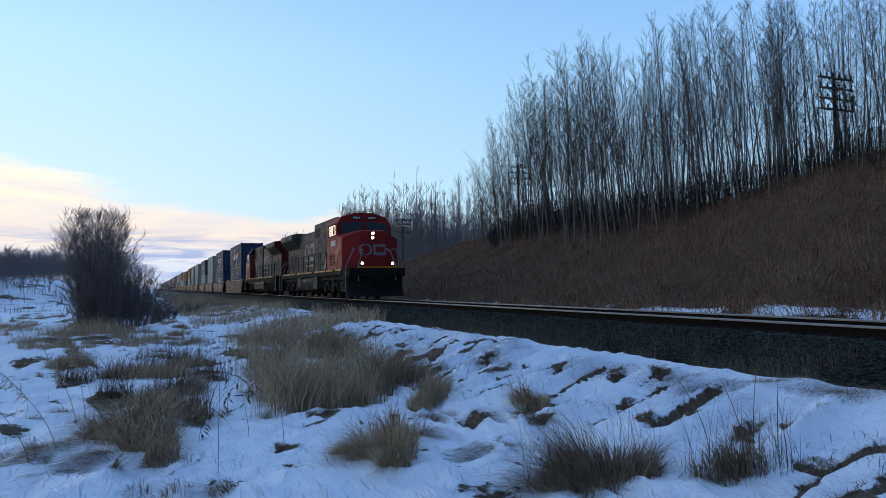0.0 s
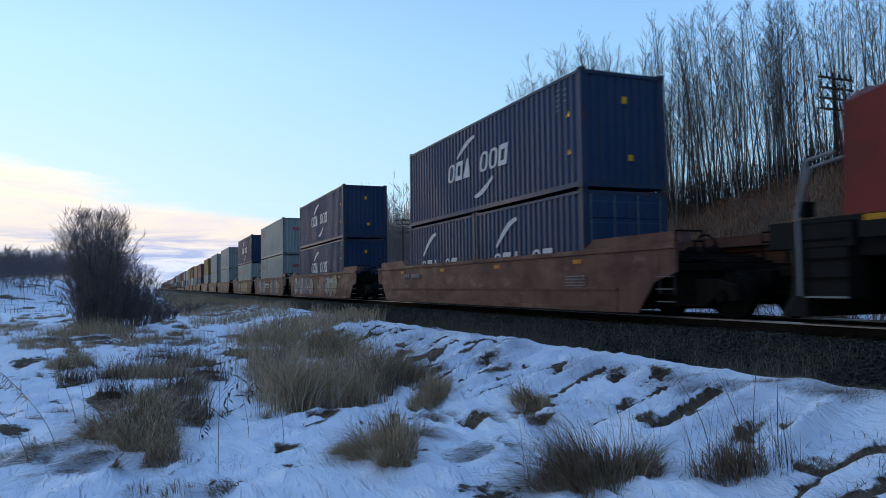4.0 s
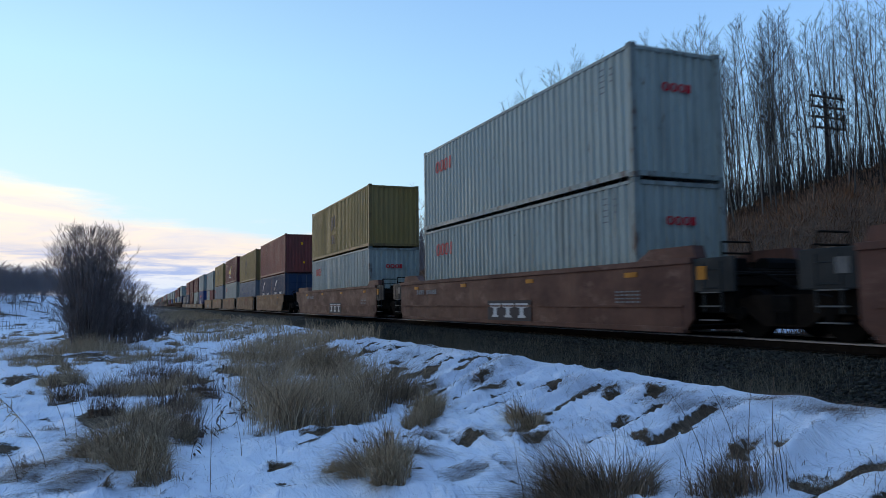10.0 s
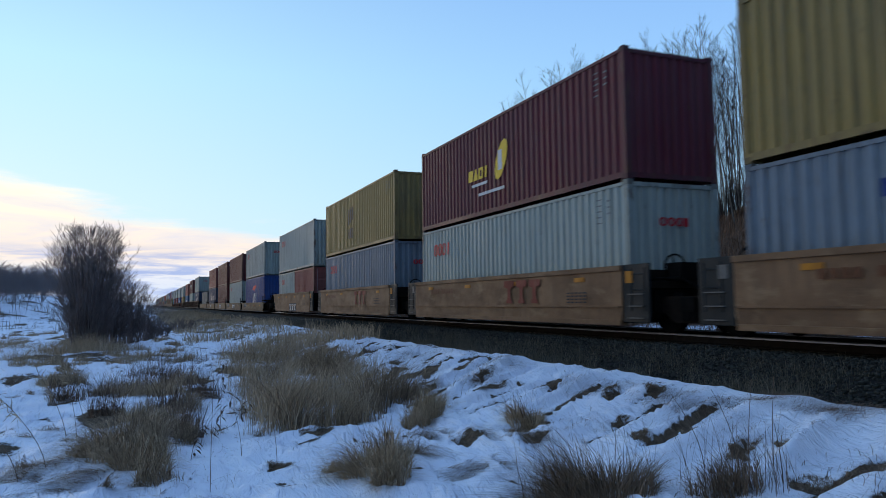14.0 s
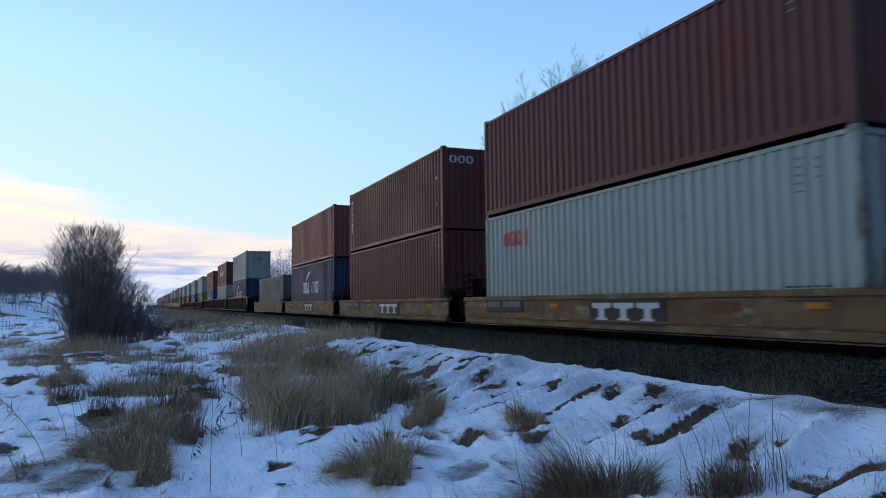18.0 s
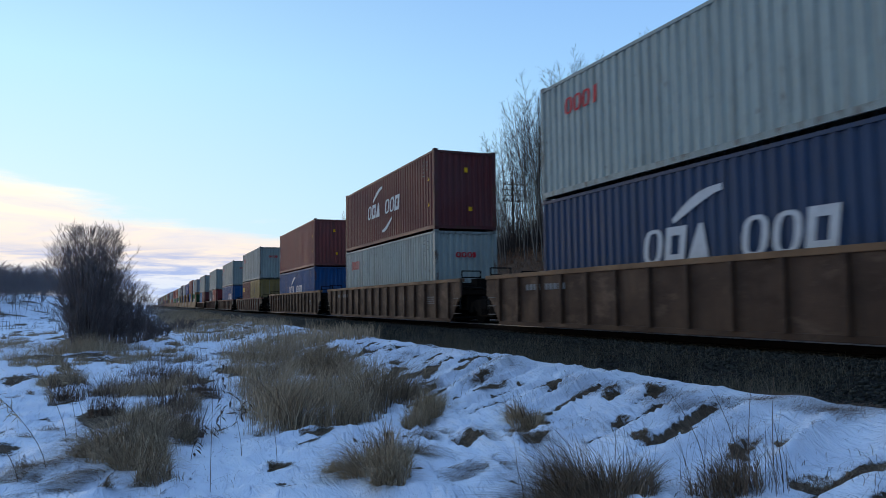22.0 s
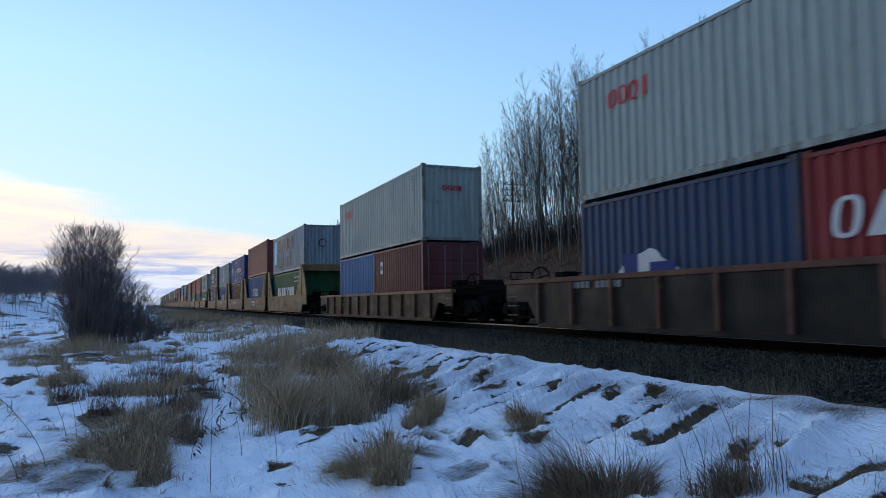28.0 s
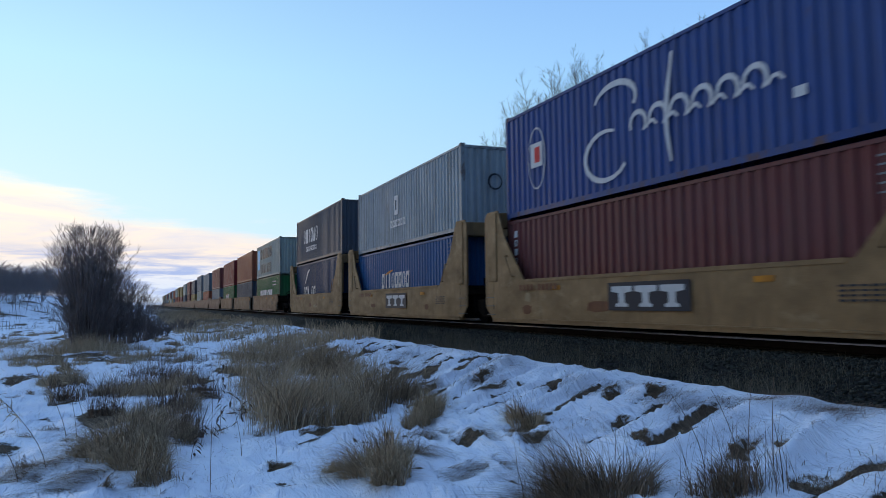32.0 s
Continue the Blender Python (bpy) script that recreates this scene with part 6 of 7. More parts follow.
def turning(r, at):
    """Rows for a wheelset, on its car: it turns while it runs past the eye."""
    near = [k / 30 for k in range(961) if -16 < at - gone(k / 30) < 34]
    if not near:
        return []
    step = lambda t: -degrees_rolled(r, t)
    return [(t, step(t)) for t in near]


def degrees_rolled(r, t):
    return math.degrees(gone(t) / r)


def motions():
    for ws, r, at in WHEELS:
        rows = turning(r, at)
        if rows:
            sign = -1 if ws.parent in TURNED else 1
            x, y, z = ws.location
            rows = [(t, pose(x, y, z, sign * a % 360)) for t, a in rows]
            first, last = rows[0], rows[-1]
            rows = ([(0.0, first[1])] if first[0] > 0.02 else []) + rows + ([(32.0, last[1])] if last[0] < 31.98 else [])
            walk(ws, rows)
    for ob, u, z in ROLLING:
        walk(ob, [(t, pose(TRACK, u - gone(t), z, 0, 0, 180 if ob in TURNED else 0)) for t in TIMES])


# ---- plants ----
def blade_mesh(name, x, y, z, height, lean_x, lean_y, width, material, label, category, droop=0.35, parts=3):
    """Many thin bent blades in one mesh, from arrays."""
    n = len(x)
    rs = np.random.RandomState(len(x))
    a = rs.rand(n) * 6.283
    wx, wy = np.cos(a) * width, np.sin(a) * width
    rows = []
    for k in range(parts + 1):
        f = k / parts
        cx, cy = x + lean_x * f ** 1.8, y + lean_y * f ** 1.8
        cz = z + height * (f - droop * f ** 3)
        if k < parts:
            w = 1 - 0.75 * f
            rows.append(np.stack([cx - wx * w, cy - wy * w, cz], -1))
            rows.append(np.stack([cx + wx * w, cy + wy * w, cz], -1))
        else:
            rows.append(np.stack([cx, cy, cz], -1))
    per = 2 * parts + 1
    verts = np.stack(rows, 1).reshape(-1, 3)
    tris = []
    for k in range(parts - 1):
        tris += [[2 * k, 2 * k + 1, 2 * k + 3], [2 * k, 2 * k + 3, 2 * k + 2]]
    tris.append([2 * parts - 2, 2 * parts - 1, 2 * parts])
    faces = (np.array(tris)[None] + per * np.arange(n)[:, None, None]).reshape(-1, 3)
    me = quick_mesh(name, verts, faces)
    me.materials.append(material)
    return tagged(new(name, me), label, category, kind="stuff")


def ground_many(x, y):
    return land(x, y) + drifts(x, y)


# tufts in the field: x, y, radius, height, lean to the right, lean along the track
MOUND_TUFTS = [     # the slumped mound of tan grass and its neighbours
    (-0.22, 7.95, 0.30, 0.80, -0.16, -0.22), (-0.02, 7.55, 0.26, 0.72, -0.04, -0.28), (0.08, 7.05, 0.16, 0.52, 0.02, -0.22), (-0.42, 8.45, 0.26, 0.60, -0.30, -0.14), (-0.08, 8.30, 0.30, 0.90, -0.05, -0.20), (0.05, 8.9, 0.24, 0.75, 0.06, -0.1),
    (0.47, 9.15, 0.14, 0.46, 0.08, -0.05), (0.42, 9.6, 0.16, 0.4, 0.1, 0.0), (0.20, 9.8, 0.24, 0.62, 0.12, 0.0), (-0.05, 10.8, 0.28, 0.5, 0.1, 0.0), (0.55, 11.8, 0.26, 0.5, 0.1, 0.0),
]
MATTED_TUFTS = [    # low mats that the snow has pressed flat
    (-0.72, 7.85, 0.26, 0.16, -0.36, -0.20), (-0.95, 7.50, 0.22, 0.14, -0.34, -0.16), (-0.42, 7.35, 0.18, 0.16, -0.30, -0.22), (-0.62, 7.10, 0.20, 0.13, -0.30, -0.2), (3.05, 7.95, 0.26, 0.20, 0.40, -0.20), (3.35, 7.40, 0.24, 0.20, 0.42, -0.28),
    (2.55, 7.15, 0.20, 0.32, 0.22, -0.30), (3.78, 6.85, 0.22, 0.14, 0.20, -0.1), (2.60, 6.05, 0.22, 0.12, 0.34, -0.10), (2.95, 6.2, 0.22, 0.12, 0.30, -0.12), (3.6, 7.0, 0.2, 0.16, 0.35, -0.2),
]
BANK_TUFTS = [      # upright tufts before and on the bank
    (1.85, 6.50, 0.18, 0.52, -0.14, -0.14), (2.05, 6.25, 0.18, 0.56, -0.08, -0.16), (1.95, 6.02, 0.15, 0.40, -0.10, -0.12), (2.20, 6.75, 0.22, 0.62, -0.06, -0.1), (1.66, 6.75, 0.10, 0.30, -0.12, -0.08), (3.40, 8.80, 0.18, 0.62, 0.02, -0.05), (3.15, 8.6, 0.18, 0.5, 0.1, -0.1),
    (4.12, 7.62, 0.17, 0.40, -0.10, 0.0), (4.24, 7.50, 0.12, 0.34, -0.02, 0.0), (3.66, 9.4, 0.20, 0.5, 0.05, 0.0), (3.75, 10.6, 0.25, 0.5, 0.1, 0.0),
]
FRONT_TUFTS = [     # the dark tufts nearest to the eye, fanned out
    (3.22, 4.95, 0.34, 0.42, -0.16, 0.02), (3.02, 5.05, 0.24, 0.40, -0.46, 0.06), (3.45, 4.85, 0.30, 0.38, 0.02, 0.0), (3.28, 5.02, 0.24, 0.78, -0.30, 0.1), (3.15, 5.1, 0.18, 0.80, -0.42, 0.1), (3.52, 4.70, 0.18, 0.46, 0.14, 0.0), (3.98, 4.30, 0.22, 0.34, -0.08, 0.0), (4.12, 4.22, 0.18, 0.52, -0.04, 0.0),
]
FAR_TUFTS = [
    (-0.10, 13.9, 0.38, 0.55, 0.1, 0.0), (-0.55, 14.3, 0.32, 0.42, 0.1, 0.0), (0.35, 13.6, 0.3, 0.55, 0.1, 0.0), (0.70, 15.6, 0.4, 0.5, 0.1, 0.0), (-3.47, 24.4, 0.6, 0.6, 0.2, 0.0), (-4.9, 32.0, 0.9, 0.8, 0.2, 0.0), (-1.9, 27.2, 0.9, 1.1, 0.1, 0.0), (-2.6, 27.6, 0.7, 1.0, -0.1, 0.0),
    (-1.3, 28.0, 0.8, 0.9, 0.2, 0.0), (-2.1, 27.8, 0.9, 1.2, 0.0, 0.0), (-3.3, 28.6, 0.5, 0.7, 0.0, 0.0), (-0.6, 28.6, 0.5, 0.6, 0.1, 0.0), (0.9, 21.5, 0.6, 0.5, 0.1, 0.0), (-0.2, 22.4, 0.5, 0.5, 0.1, 0.0), (-1.6, 26.6, 0.8, 1.0, 0.0, 0.0), (-2.4, 26.8, 0.7, 0.9, 0.0, 0.0),
]


def scatter(rs, rows, thick=1.0):
    """Blades for tufts, as arrays: place, height and lean."""
    out = []
    for cx, cy, r, h, lean, fall in rows:
        n = int((260 + 5200 * r * r) * thick) if cy < 20 else int(900 * r)
        d, t = r * rs.rand(n) ** 0.6, rs.rand(n) * 6.283
        wild = 0.05 + 0.32 * rs.rand(n) ** 2
        px, py = cx + d * np.cos(t), cy + d * np.sin(t)
        comb_x, comb_y = 0.5 * h * ripple(px, py, 0.10, 35), 0.4 * h * ripple(px, py, 0.10, 36)
        bend = 0.25 + 1.3 * rs.rand(n)
        out.append(np.stack([
            px, py, h * (0.25 + 0.95 * rs.rand(n) ** 1.3) * (1.15 - 0.5 * d / r),
            lean * bend + comb_x + wild * h * rs.randn(n) + 0.35 * d * np.cos(t), fall * bend + comb_y + wild * h * rs.randn(n) + 0.35 * d * np.sin(t)]))
    return np.concatenate(out, 1)


def make_field_grass():
    rs = np.random.RandomState(12)
    for rows, m, droop, thick, words in (
            (MOUND_TUFTS, GRASS_TAN, 0.60, 1.0, "slumped tufts of dry tan grass poking through snow"), (MOUND_TUFTS, GRASS_BROWN, 0.66, 0.4, "brown stems among slumped tufts of dry grass"), (MATTED_TUFTS, GRASS_BROWN, 0.80, 0.6, "mats of dry grass pressed flat by the snow"), (BANK_TUFTS, GRASS_TAN, 0.50, 1.7, "bent tufts of brown grass before the bank"),
            (FRONT_TUFTS, GRASS_BROWN, 0.40, 0.9, "fanned tufts of dark brown grass poking through snow"), (FAR_TUFTS, GRASS_TAN, 0.5, 1.0, "tufts of dry grass out in the snowy field")):
        x, y, h, lx, ly = scatter(rs, rows, thick)
        blade_mesh("field_grass", x, y, ground_many(x, y) - 0.02, h, lx, ly, 0.0018 + 0.0034 * rs.rand(len(x)) ** 2, m, words, "grass", droop, 4)
    # the long stand of tall grass in the middle
    n = 38000
    v = rs.rand(n)
    y = 9.1 + 12.5 * v ** 1.25
    x = 1.45 + 0.04 * (y - 9) + (2.35 + 0.02 * (y - 9)) * rs.rand(n) + 0.18 * rs.randn(n)
    clump = ripple(x, y, 0.75, 21) + 0.7 * ripple(x, y, 0.26, 26)
    keep = clump > 0.05 + 0.45 * (rs.rand(n) - 0.5)
    x, y, clump = x[keep], y[keep], clump[keep]
    m = len(x)
    h = (0.18 + 0.70 * rs.rand(m) ** 1.1) * (0.80 + 0.35 * ripple(x, y, 1.4, 22) + 0.35 * np.clip(clump, 0, 1))
    sway = 0.20 * ripple(x, y, 0.9, 27) + 0.34 * ripple(x, y, 0.16, 37)
    lx, ly = 0.08 + sway + 0.34 * rs.randn(m) * h, 0.34 * ripple(x, y, 0.2, 38) + 0.22 * rs.randn(m) * h - 0.06
    brown = ripple(x, y, 0.5, 45) + 1.6 * (rs.rand(m) - 0.5) > 0.40
    for k, material, words in ((~brown, GRASS_TAN, "stand of tall dry tan grass in the field"), (brown, GRASS_BROWN, "brown stems among the tall dry grass")):
        blade_mesh("tall_grass", x[k], y[k], ground_many(x[k], y[k]) - 0.02, h[k], lx[k], ly[k], 0.0022 + 0.0036 * rs.rand(k.sum()) ** 2, material, words, "grass", 0.34, 4)
    # long straws that lie in drifts over the snow of the bank
    c = np.array([(5.6, 8.2, 0.50), (5.9, 7.3, 0.45), (6.05, 6.1, 0.55), (6.3, 5.2, 0.5), (5.3, 8.9, 0.4), (5.7, 6.6, 0.4), (4.9, 10.6, 0.5), (5.5, 11.6, 0.6), (5.2, 13.6, 0.7), (5.6, 16.0, 0.9)])
    n = 9000
    k = rs.randint(0, len(c), n)
    d, t = c[k, 2] * rs.rand(n) ** 0.7, rs.rand(n) * 6.283
    x, y = c[k, 0] + d * np.cos(t), c[k, 1] + d * np.sin(t)
    blade_mesh("bank_straws", x, y, ground_many(x, y) - 0.01, 0.03 + 0.13 * rs.rand(n) ** 1.6, 0.16 + 0.16 * rs.randn(n), -0.12 + 0.14 * rs.randn(n), 0.0010 + 0.0012 * rs.rand(n), GRASS_DARK, "long bent straws lying over the snowy bank", "grass", 0.7, 3)
    # fine straws elsewhere on the bank
    n = 26000
    y = 3.6 + 15 * rs.rand(n) ** 1.3
    x = 3.7 + 3.1 * rs.rand(n) ** 0.7
    keep = ripple(x, y * 0.7, 0.8, 28) + 0.5 * ripple(x, y, 0.3, 29) > 0.30
    x, y = x[keep], y[keep]
    m = len(x)
    blade_mesh("bank_straws", x, y, ground_many(x, y) - 0.01, 0.03 + 0.09 * rs.rand(m) ** 2, 0.12 + 0.14 * rs.randn(m), -0.05 + 0.10 * rs.randn(m), 0.0010 + 0.0010 * rs.rand(m), GRASS_DARK, "fine bent straws lying over the snowy bank", "grass", 0.75, 3)
    # combed turf that fills the bare hollows and the slits between the ribs
    xs, ys = [], []
    for hx, hy, ra, rc in HOLLOWS:
        n = int(900 + 9000 * ra * rc)
        d, t = np.sqrt(rs.rand(n)) * 0.95, rs.rand(n) * 6.283
        _, _, ca, sa = lie(np.array(hx), np.array(hy))
        da, dc = ra * d * np.cos(t), rc * d * np.sin(t)
        xs.append(hx + ca * da + sa * dc)
        ys.append(hy + sa * da - ca * dc)
    n = 60000
    x, y = 3.5 + 3.0 * rs.rand(n), 3.4 + 24 * rs.rand(n) ** 1.2
    keep = slits(x, y) > 0.35 + 0.3 * rs.rand(n)
    x, y = np.concatenate(xs + [x[keep]]), np.concatenate(ys + [y[keep]])
    m = len(x)
    blade_mesh("turf_tufts", x, y, ground_many(x, y) - 0.015, 0.03 + 0.06 * rs.rand(m), 0.07 + 0.05 * rs.randn(m), 0.04 + 0.05 * rs.randn(m), 0.0016 + 0.0022 * rs.rand(m), GRASS_BROWN, "dark combed turf in hollows of the snow", "grass", 0.7, 3)
    # grass further along, beside the track
    n = 26000
    y = 22 + 120 * rs.rand(n) ** 1.6
    x = 1.5 + 5.4 * rs.rand(n)
    keep = (ripple(x, y, 2.5, 23) + 0.45 * smooth(y, 25, 60)) > 0.05
    x, y = x[keep], y[keep]
    m = len(x)
    blade_mesh("trackside_grass", x, y, ground_many(x, y) - 0.02, 0.25 + 0.5 * rs.rand(m), 0.2 * rs.randn(m), 0.2 * rs.randn(m), 0.005 + 0.008 * rs.rand(m), GRASS_TAN, "dry tan grass strip beside the track", "grass", 0.25, 2)
    # thin weeds through the ballast shoulder and along the snow's edge
    n = 52000
    y = 3.0 + 45 * rs.rand(n) ** 1.4
    x = 6.85 + 1.5 * rs.rand(n) ** 1.4
    keep = ripple(x, y, 1.2, 24) + 0.6 * ripple(x, y, 0.3, 39) > -0.12
    x, y = x[keep], y[keep]
    m = len(x)
    blade_mesh("ballast_weeds", x, y, ground_many(x, y) - 0.01, 0.06 + 0.40 * rs.rand(m) ** 2.2, 0.12 * rs.randn(m), 0.12 * rs.randn(m), 0.0010 + 0.0014 * rs.rand(m), GRASS_PALE, "thin pale dry weeds along the ballast", "grass", 0.3)
    # matted grass where the turf shows, and stubble through the snow
    n = 110000
    y = 3.4 + 30 * rs.rand(n) ** 1.9
    x = -5 - 0.2 * y + (11.8 + 0.2 * y) * rs.rand(n)
    s = snow_at(x, y)
    keep = (s < 0.58) | ((rs.rand(n) < 0.16) & (ripple(x, y, 0.6, 46) > 0.25))
    x, y, s = x[keep], y[keep], s[keep]
    m = len(x)
    flat_ones = (s < 0.58)
    h = np.where(flat_ones, 0.03 + 0.10 * rs.rand(m), 0.03 + 0.20 * rs.rand(m) ** 2.5)
    sx = np.where(flat_ones, -0.04 + 0.18 * rs.randn(m), -0.05 + 0.13 * rs.randn(m))
    sy, wide = np.where(flat_ones, 0.16, 0.10) * rs.randn(m), 0.0012 + 0.0020 * rs.rand(m)
    for keep, material in ((x < 3.3, GRASS_BROWN), (x >= 3.3, GRASS_DARK)):
        k = np.nonzero(keep)[0]
        blade_mesh("thatch", x[k], y[k], ground_many(x[k], y[k]) - 0.01, h[k], sx[k], sy[k], wide[k], material, "flattened dead grass and stubble showing through the snow", "grass", 0.6)
    # tall thin stalks over the tufts
    c = np.array([(3.15, 5.0, 0.30), (3.45, 4.8, 0.3), (3.95, 4.35, 0.25), (4.15, 4.2, 0.28), (4.35, 4.15, 0.2), (3.05, 5.2, 0.25), (4.15, 7.6, 0.2), (3.3, 8.8, 0.25), (0.0, 8.3, 0.4), (0.3, 10.5, 0.5), (2.0, 6.5, 0.25)])
    n = 620
    k = rs.randint(0, len(c), n)
    d, t = c[k, 2] * np.sqrt(rs.rand(n)), rs.rand(n) * 6.283
    x, y = c[k, 0] + d * np.cos(t), c[k, 1] + d * np.sin(t)
    blade_mesh("tall_stalks", x, y, ground_many(x, y) - 0.02, 0.35 + 0.42 * rs.rand(n), 0.16 * rs.randn(n) - 0.14, 0.12 * rs.randn(n), 0.0012 + 0.0012 * rs.rand(n), GRASS_DARK, "tall thin dry stalks over the grass tufts", "grass", 0.1, 4)
    # dark weeds
    n = 5200
    c = np.array([(-0.43, 14.2, 0.5), (-0.06, 14.6, 0.6), (0.47, 9.4, 0.22), (0.9, 12.7, 0.3), (0.44, 14.7, 0.5), (0.75, 16.0, 0.5), (0.9, 21.5, 0.9), (-0.5, 11.4, 0.25), (-1.2, 13.6, 0.3), (0.3, 11.5, 0.3), (0.2, 17.5, 0.6)])
    k = rs.randint(0, len(c), n)
    d, t = c[k, 2] * np.sqrt(rs.rand(n)), rs.rand(n) * 6.283
    x, y = c[k, 0] + d * np.cos(t), c[k, 1] + d * np.sin(t)
    blade_mesh("dark_weeds", x, y, ground_many(x, y) - 0.02, 0.12 + 0.62 * rs.rand(n) ** 1.8, 0.20 * rs.randn(n), 0.18 * rs.randn(n), 0.0018 + 0.0028 * rs.rand(n), GRASS_DARK, "dark dead weeds standing in snow", "weeds", 0.25)


make_field_grass()


def make_stray_clumps():
    """Small clumps and pressed wisps strewn over the snow of the field."""
    rs = np.random.RandomState(83)
    n = 75
    y = 5.8 + 22 * rs.rand(n) ** 1.5
    x = -0.30 * y - 0.4 + (0.30 * y + 1.9) * rs.rand(n)
    keep = np.hypot(x - 0.9, y - 7.2) > 0.7
    rows = [(p, q, 0.05 + 0.12 * a, 0.10 + 0.20 * b, 0.12 * c - 0.08, -0.06) for p, q, a, b, c in zip(x[keep], y[keep], rs.rand(n), rs.rand(n), rs.randn(n))]
    x, y, h, lx, ly = scatter(rs, rows, 0.35)
    blade_mesh("field_grass", x, y, ground_many(x, y) - 0.015, h, lx, ly, 0.0014 + 0.0026 * rs.rand(len(x)) ** 2, GRASS_BROWN, "small clumps of dead grass strewn over the snow", "grass", 0.6, 3)


make_stray_clumps()


def make_far_tufts():
    """Clumps of grass over the field towards the shrubs, and weeds at the foot of the rise."""
    rs = np.random.RandomState(61)
    rows = [(rs.uniform(-9, 1.2), rs.uniform(15.5, 46), rs.uniform(0.15, 0.45), rs.uniform(0.25, 0.6), rs.uniform(-0.1, 0.2), 0.0) for _ in range(95)]
    x, y, h, lx, ly = scatter(rs, [r for r in rows if r[1] > 20 or r[0] < -1.0])
    blade_mesh("field_grass", x, y, ground_many(x, y) - 0.02, h, lx, ly, 0.004 + 0.005 * rs.rand(len(x)) ** 2, GRASS_TAN, "scattered clumps of dry grass across the snowy field", "grass", 0.5, 3)
    n = 5000
    y = 48 + 34 * rs.rand(n)
    x = -40 + 37 * rs.rand(n)
    keep = ripple(x, y, 3.0, 62) > 0.0
    x, y = x[keep], y[keep]
    m = len(x)
    blade_mesh("dark_weeds", x, y, ground_many(x, y) - 0.05, 0.4 + 0.9 * rs.rand(m), 0.2 * rs.randn(m), 0.2 * rs.randn(m), 0.010 + 0.010 * rs.rand(m), GRASS_BROWN, "brown weeds at the foot of the rise", "weeds", 0.2, 2)


make_far_tufts()


def make_hill_grass():
    rs = np.random.RandomState(31)
    n = 110000
    x = 13.9 + 18 * rs.rand(n) ** 1.1
    y = 6 + 104 * rs.rand(n) ** 1.5
    bare = snow_at(x, y) > 0.62 + 0.4 * rs.rand(n)
    x, y = x[~bare], y[~bare]
    m = len(x)
    tuft = ripple(x, y, 0.55, 32)
    h = (0.25 + 0.55 * rs.rand(m)) * (0.85 + 0.3 * ripple(x, y, 2.2, 25) + 0.3 * tuft) * smooth(x, 13.0, 16.0)
    sway = 0.26 * ripple(x, y, 1.6, 33) + 0.20 * ripple(x, y, 0.5, 47)
    blade_mesh("hill_grass", x, y, ground_many(x, y) - 0.03, h + 0.05, -0.20 + sway + 0.14 * rs.randn(m), -0.12 + 0.24 * ripple(x, y, 1.3, 34) + 0.2 * ripple(x, y, 0.5, 48) + 0.14 * rs.randn(m), 0.005 + 0.007 * rs.rand(m), GRASS_RUST, "matted rusty brown grass on the cutting slope", "grass", 0.62, 3)


make_hill_grass()


def tube(path, radii, sides, verts, faces):
    base = len(verts)
    for i, (p, r) in enumerate(zip(path, radii)):
        d = (path[min(i + 1, len(path) - 1)] - path[max(i - 1, 0)]).normalized()
        e = d.orthogonal().normalized()
        g = d.cross(e)
        for k in range(sides):
            a = 2 * math.pi * k / sides
            verts.append(p + (e * math.cos(a) + g * math.sin(a)) * r)
    for i in range(len(path) - 1):
        for k in range(sides):
            a, b = base + i * sides + k, base + i * sides + (k + 1) % sides
            faces.append((a, b, b + sides, a + sides))


def aspen_meshes(seed, height, limbs=34, twigs=6):
    """A tall bare aspen: trunk and crown."""
    rnd = random.Random(seed)
    bend, turn = rnd.uniform(-0.5, 0.5), rnd.uniform(0, 6.28)
    r0 = height * rnd.uniform(0.0030, 0.0046)
    def spine(f):
        s = bend * (f ** 2) + 0.10 * math.sin(5 * f + seed)
        return Vector((s * math.cos(turn), s * math.sin(turn), f * height))
    tv, tf = [], []
    steps = 9
    tube([spine(i / steps) for i in range(steps + 1)], [r0 * (1 - 0.88 * i / steps) for i in range(steps + 1)], 6, tv, tf)
    cv, cf = [], []
    for i in range(limbs):
        f = 0.24 + 0.75 * ((i + rnd.random()) / limbs) ** 0.85
        p = spine(f)
        a = rnd.uniform(0, 6.28)
        length = (1 - f) * height * rnd.uniform(0.11, 0.26) + rnd.uniform(0.25, 0.7)
        up = rnd.uniform(0.65, 1.7)
        d = Vector((math.cos(a), math.sin(a), up)).normalized()
        q1 = p + d * length * 0.5
        q2 = p + d * length + Vector((0, 0, 0.20 * length))
        r = max(0.008, r0 * (1 - 0.8 * f) * 0.30)
        tube([p, q1, q2], [r, r * 0.65, 0.005], 3, cv, cf)
        for j in range(twigs):
            g = rnd.uniform(0.25, 1.0)
            s = p.lerp(q1, g * 2) if g < 0.5 else q1.lerp(q2, g * 2 - 1)
            b = a + rnd.choice((-1, 1)) * rnd.uniform(0.4, 1.3)
            w = Vector((math.cos(b), math.sin(b), rnd.uniform(0.3, 1.3))).normalized() * rnd.uniform(0.18, 0.45) * (0.5 + length * 0.4)
            tube([s, s + w], [0.0052, 0.0034], 3, cv, cf)
            if j % 2:
                tube([s + w * 0.5, s + w * 0.5 + Vector((rnd.uniform(-0.6, 0.6), rnd.uniform(-0.6, 0.6), 1.0)) * w.length * 0.4], [0.0045, 0.003], 3, cv, cf)
    return quick_mesh("trunk", tv, tf), quick_mesh("crown", cv, cf)


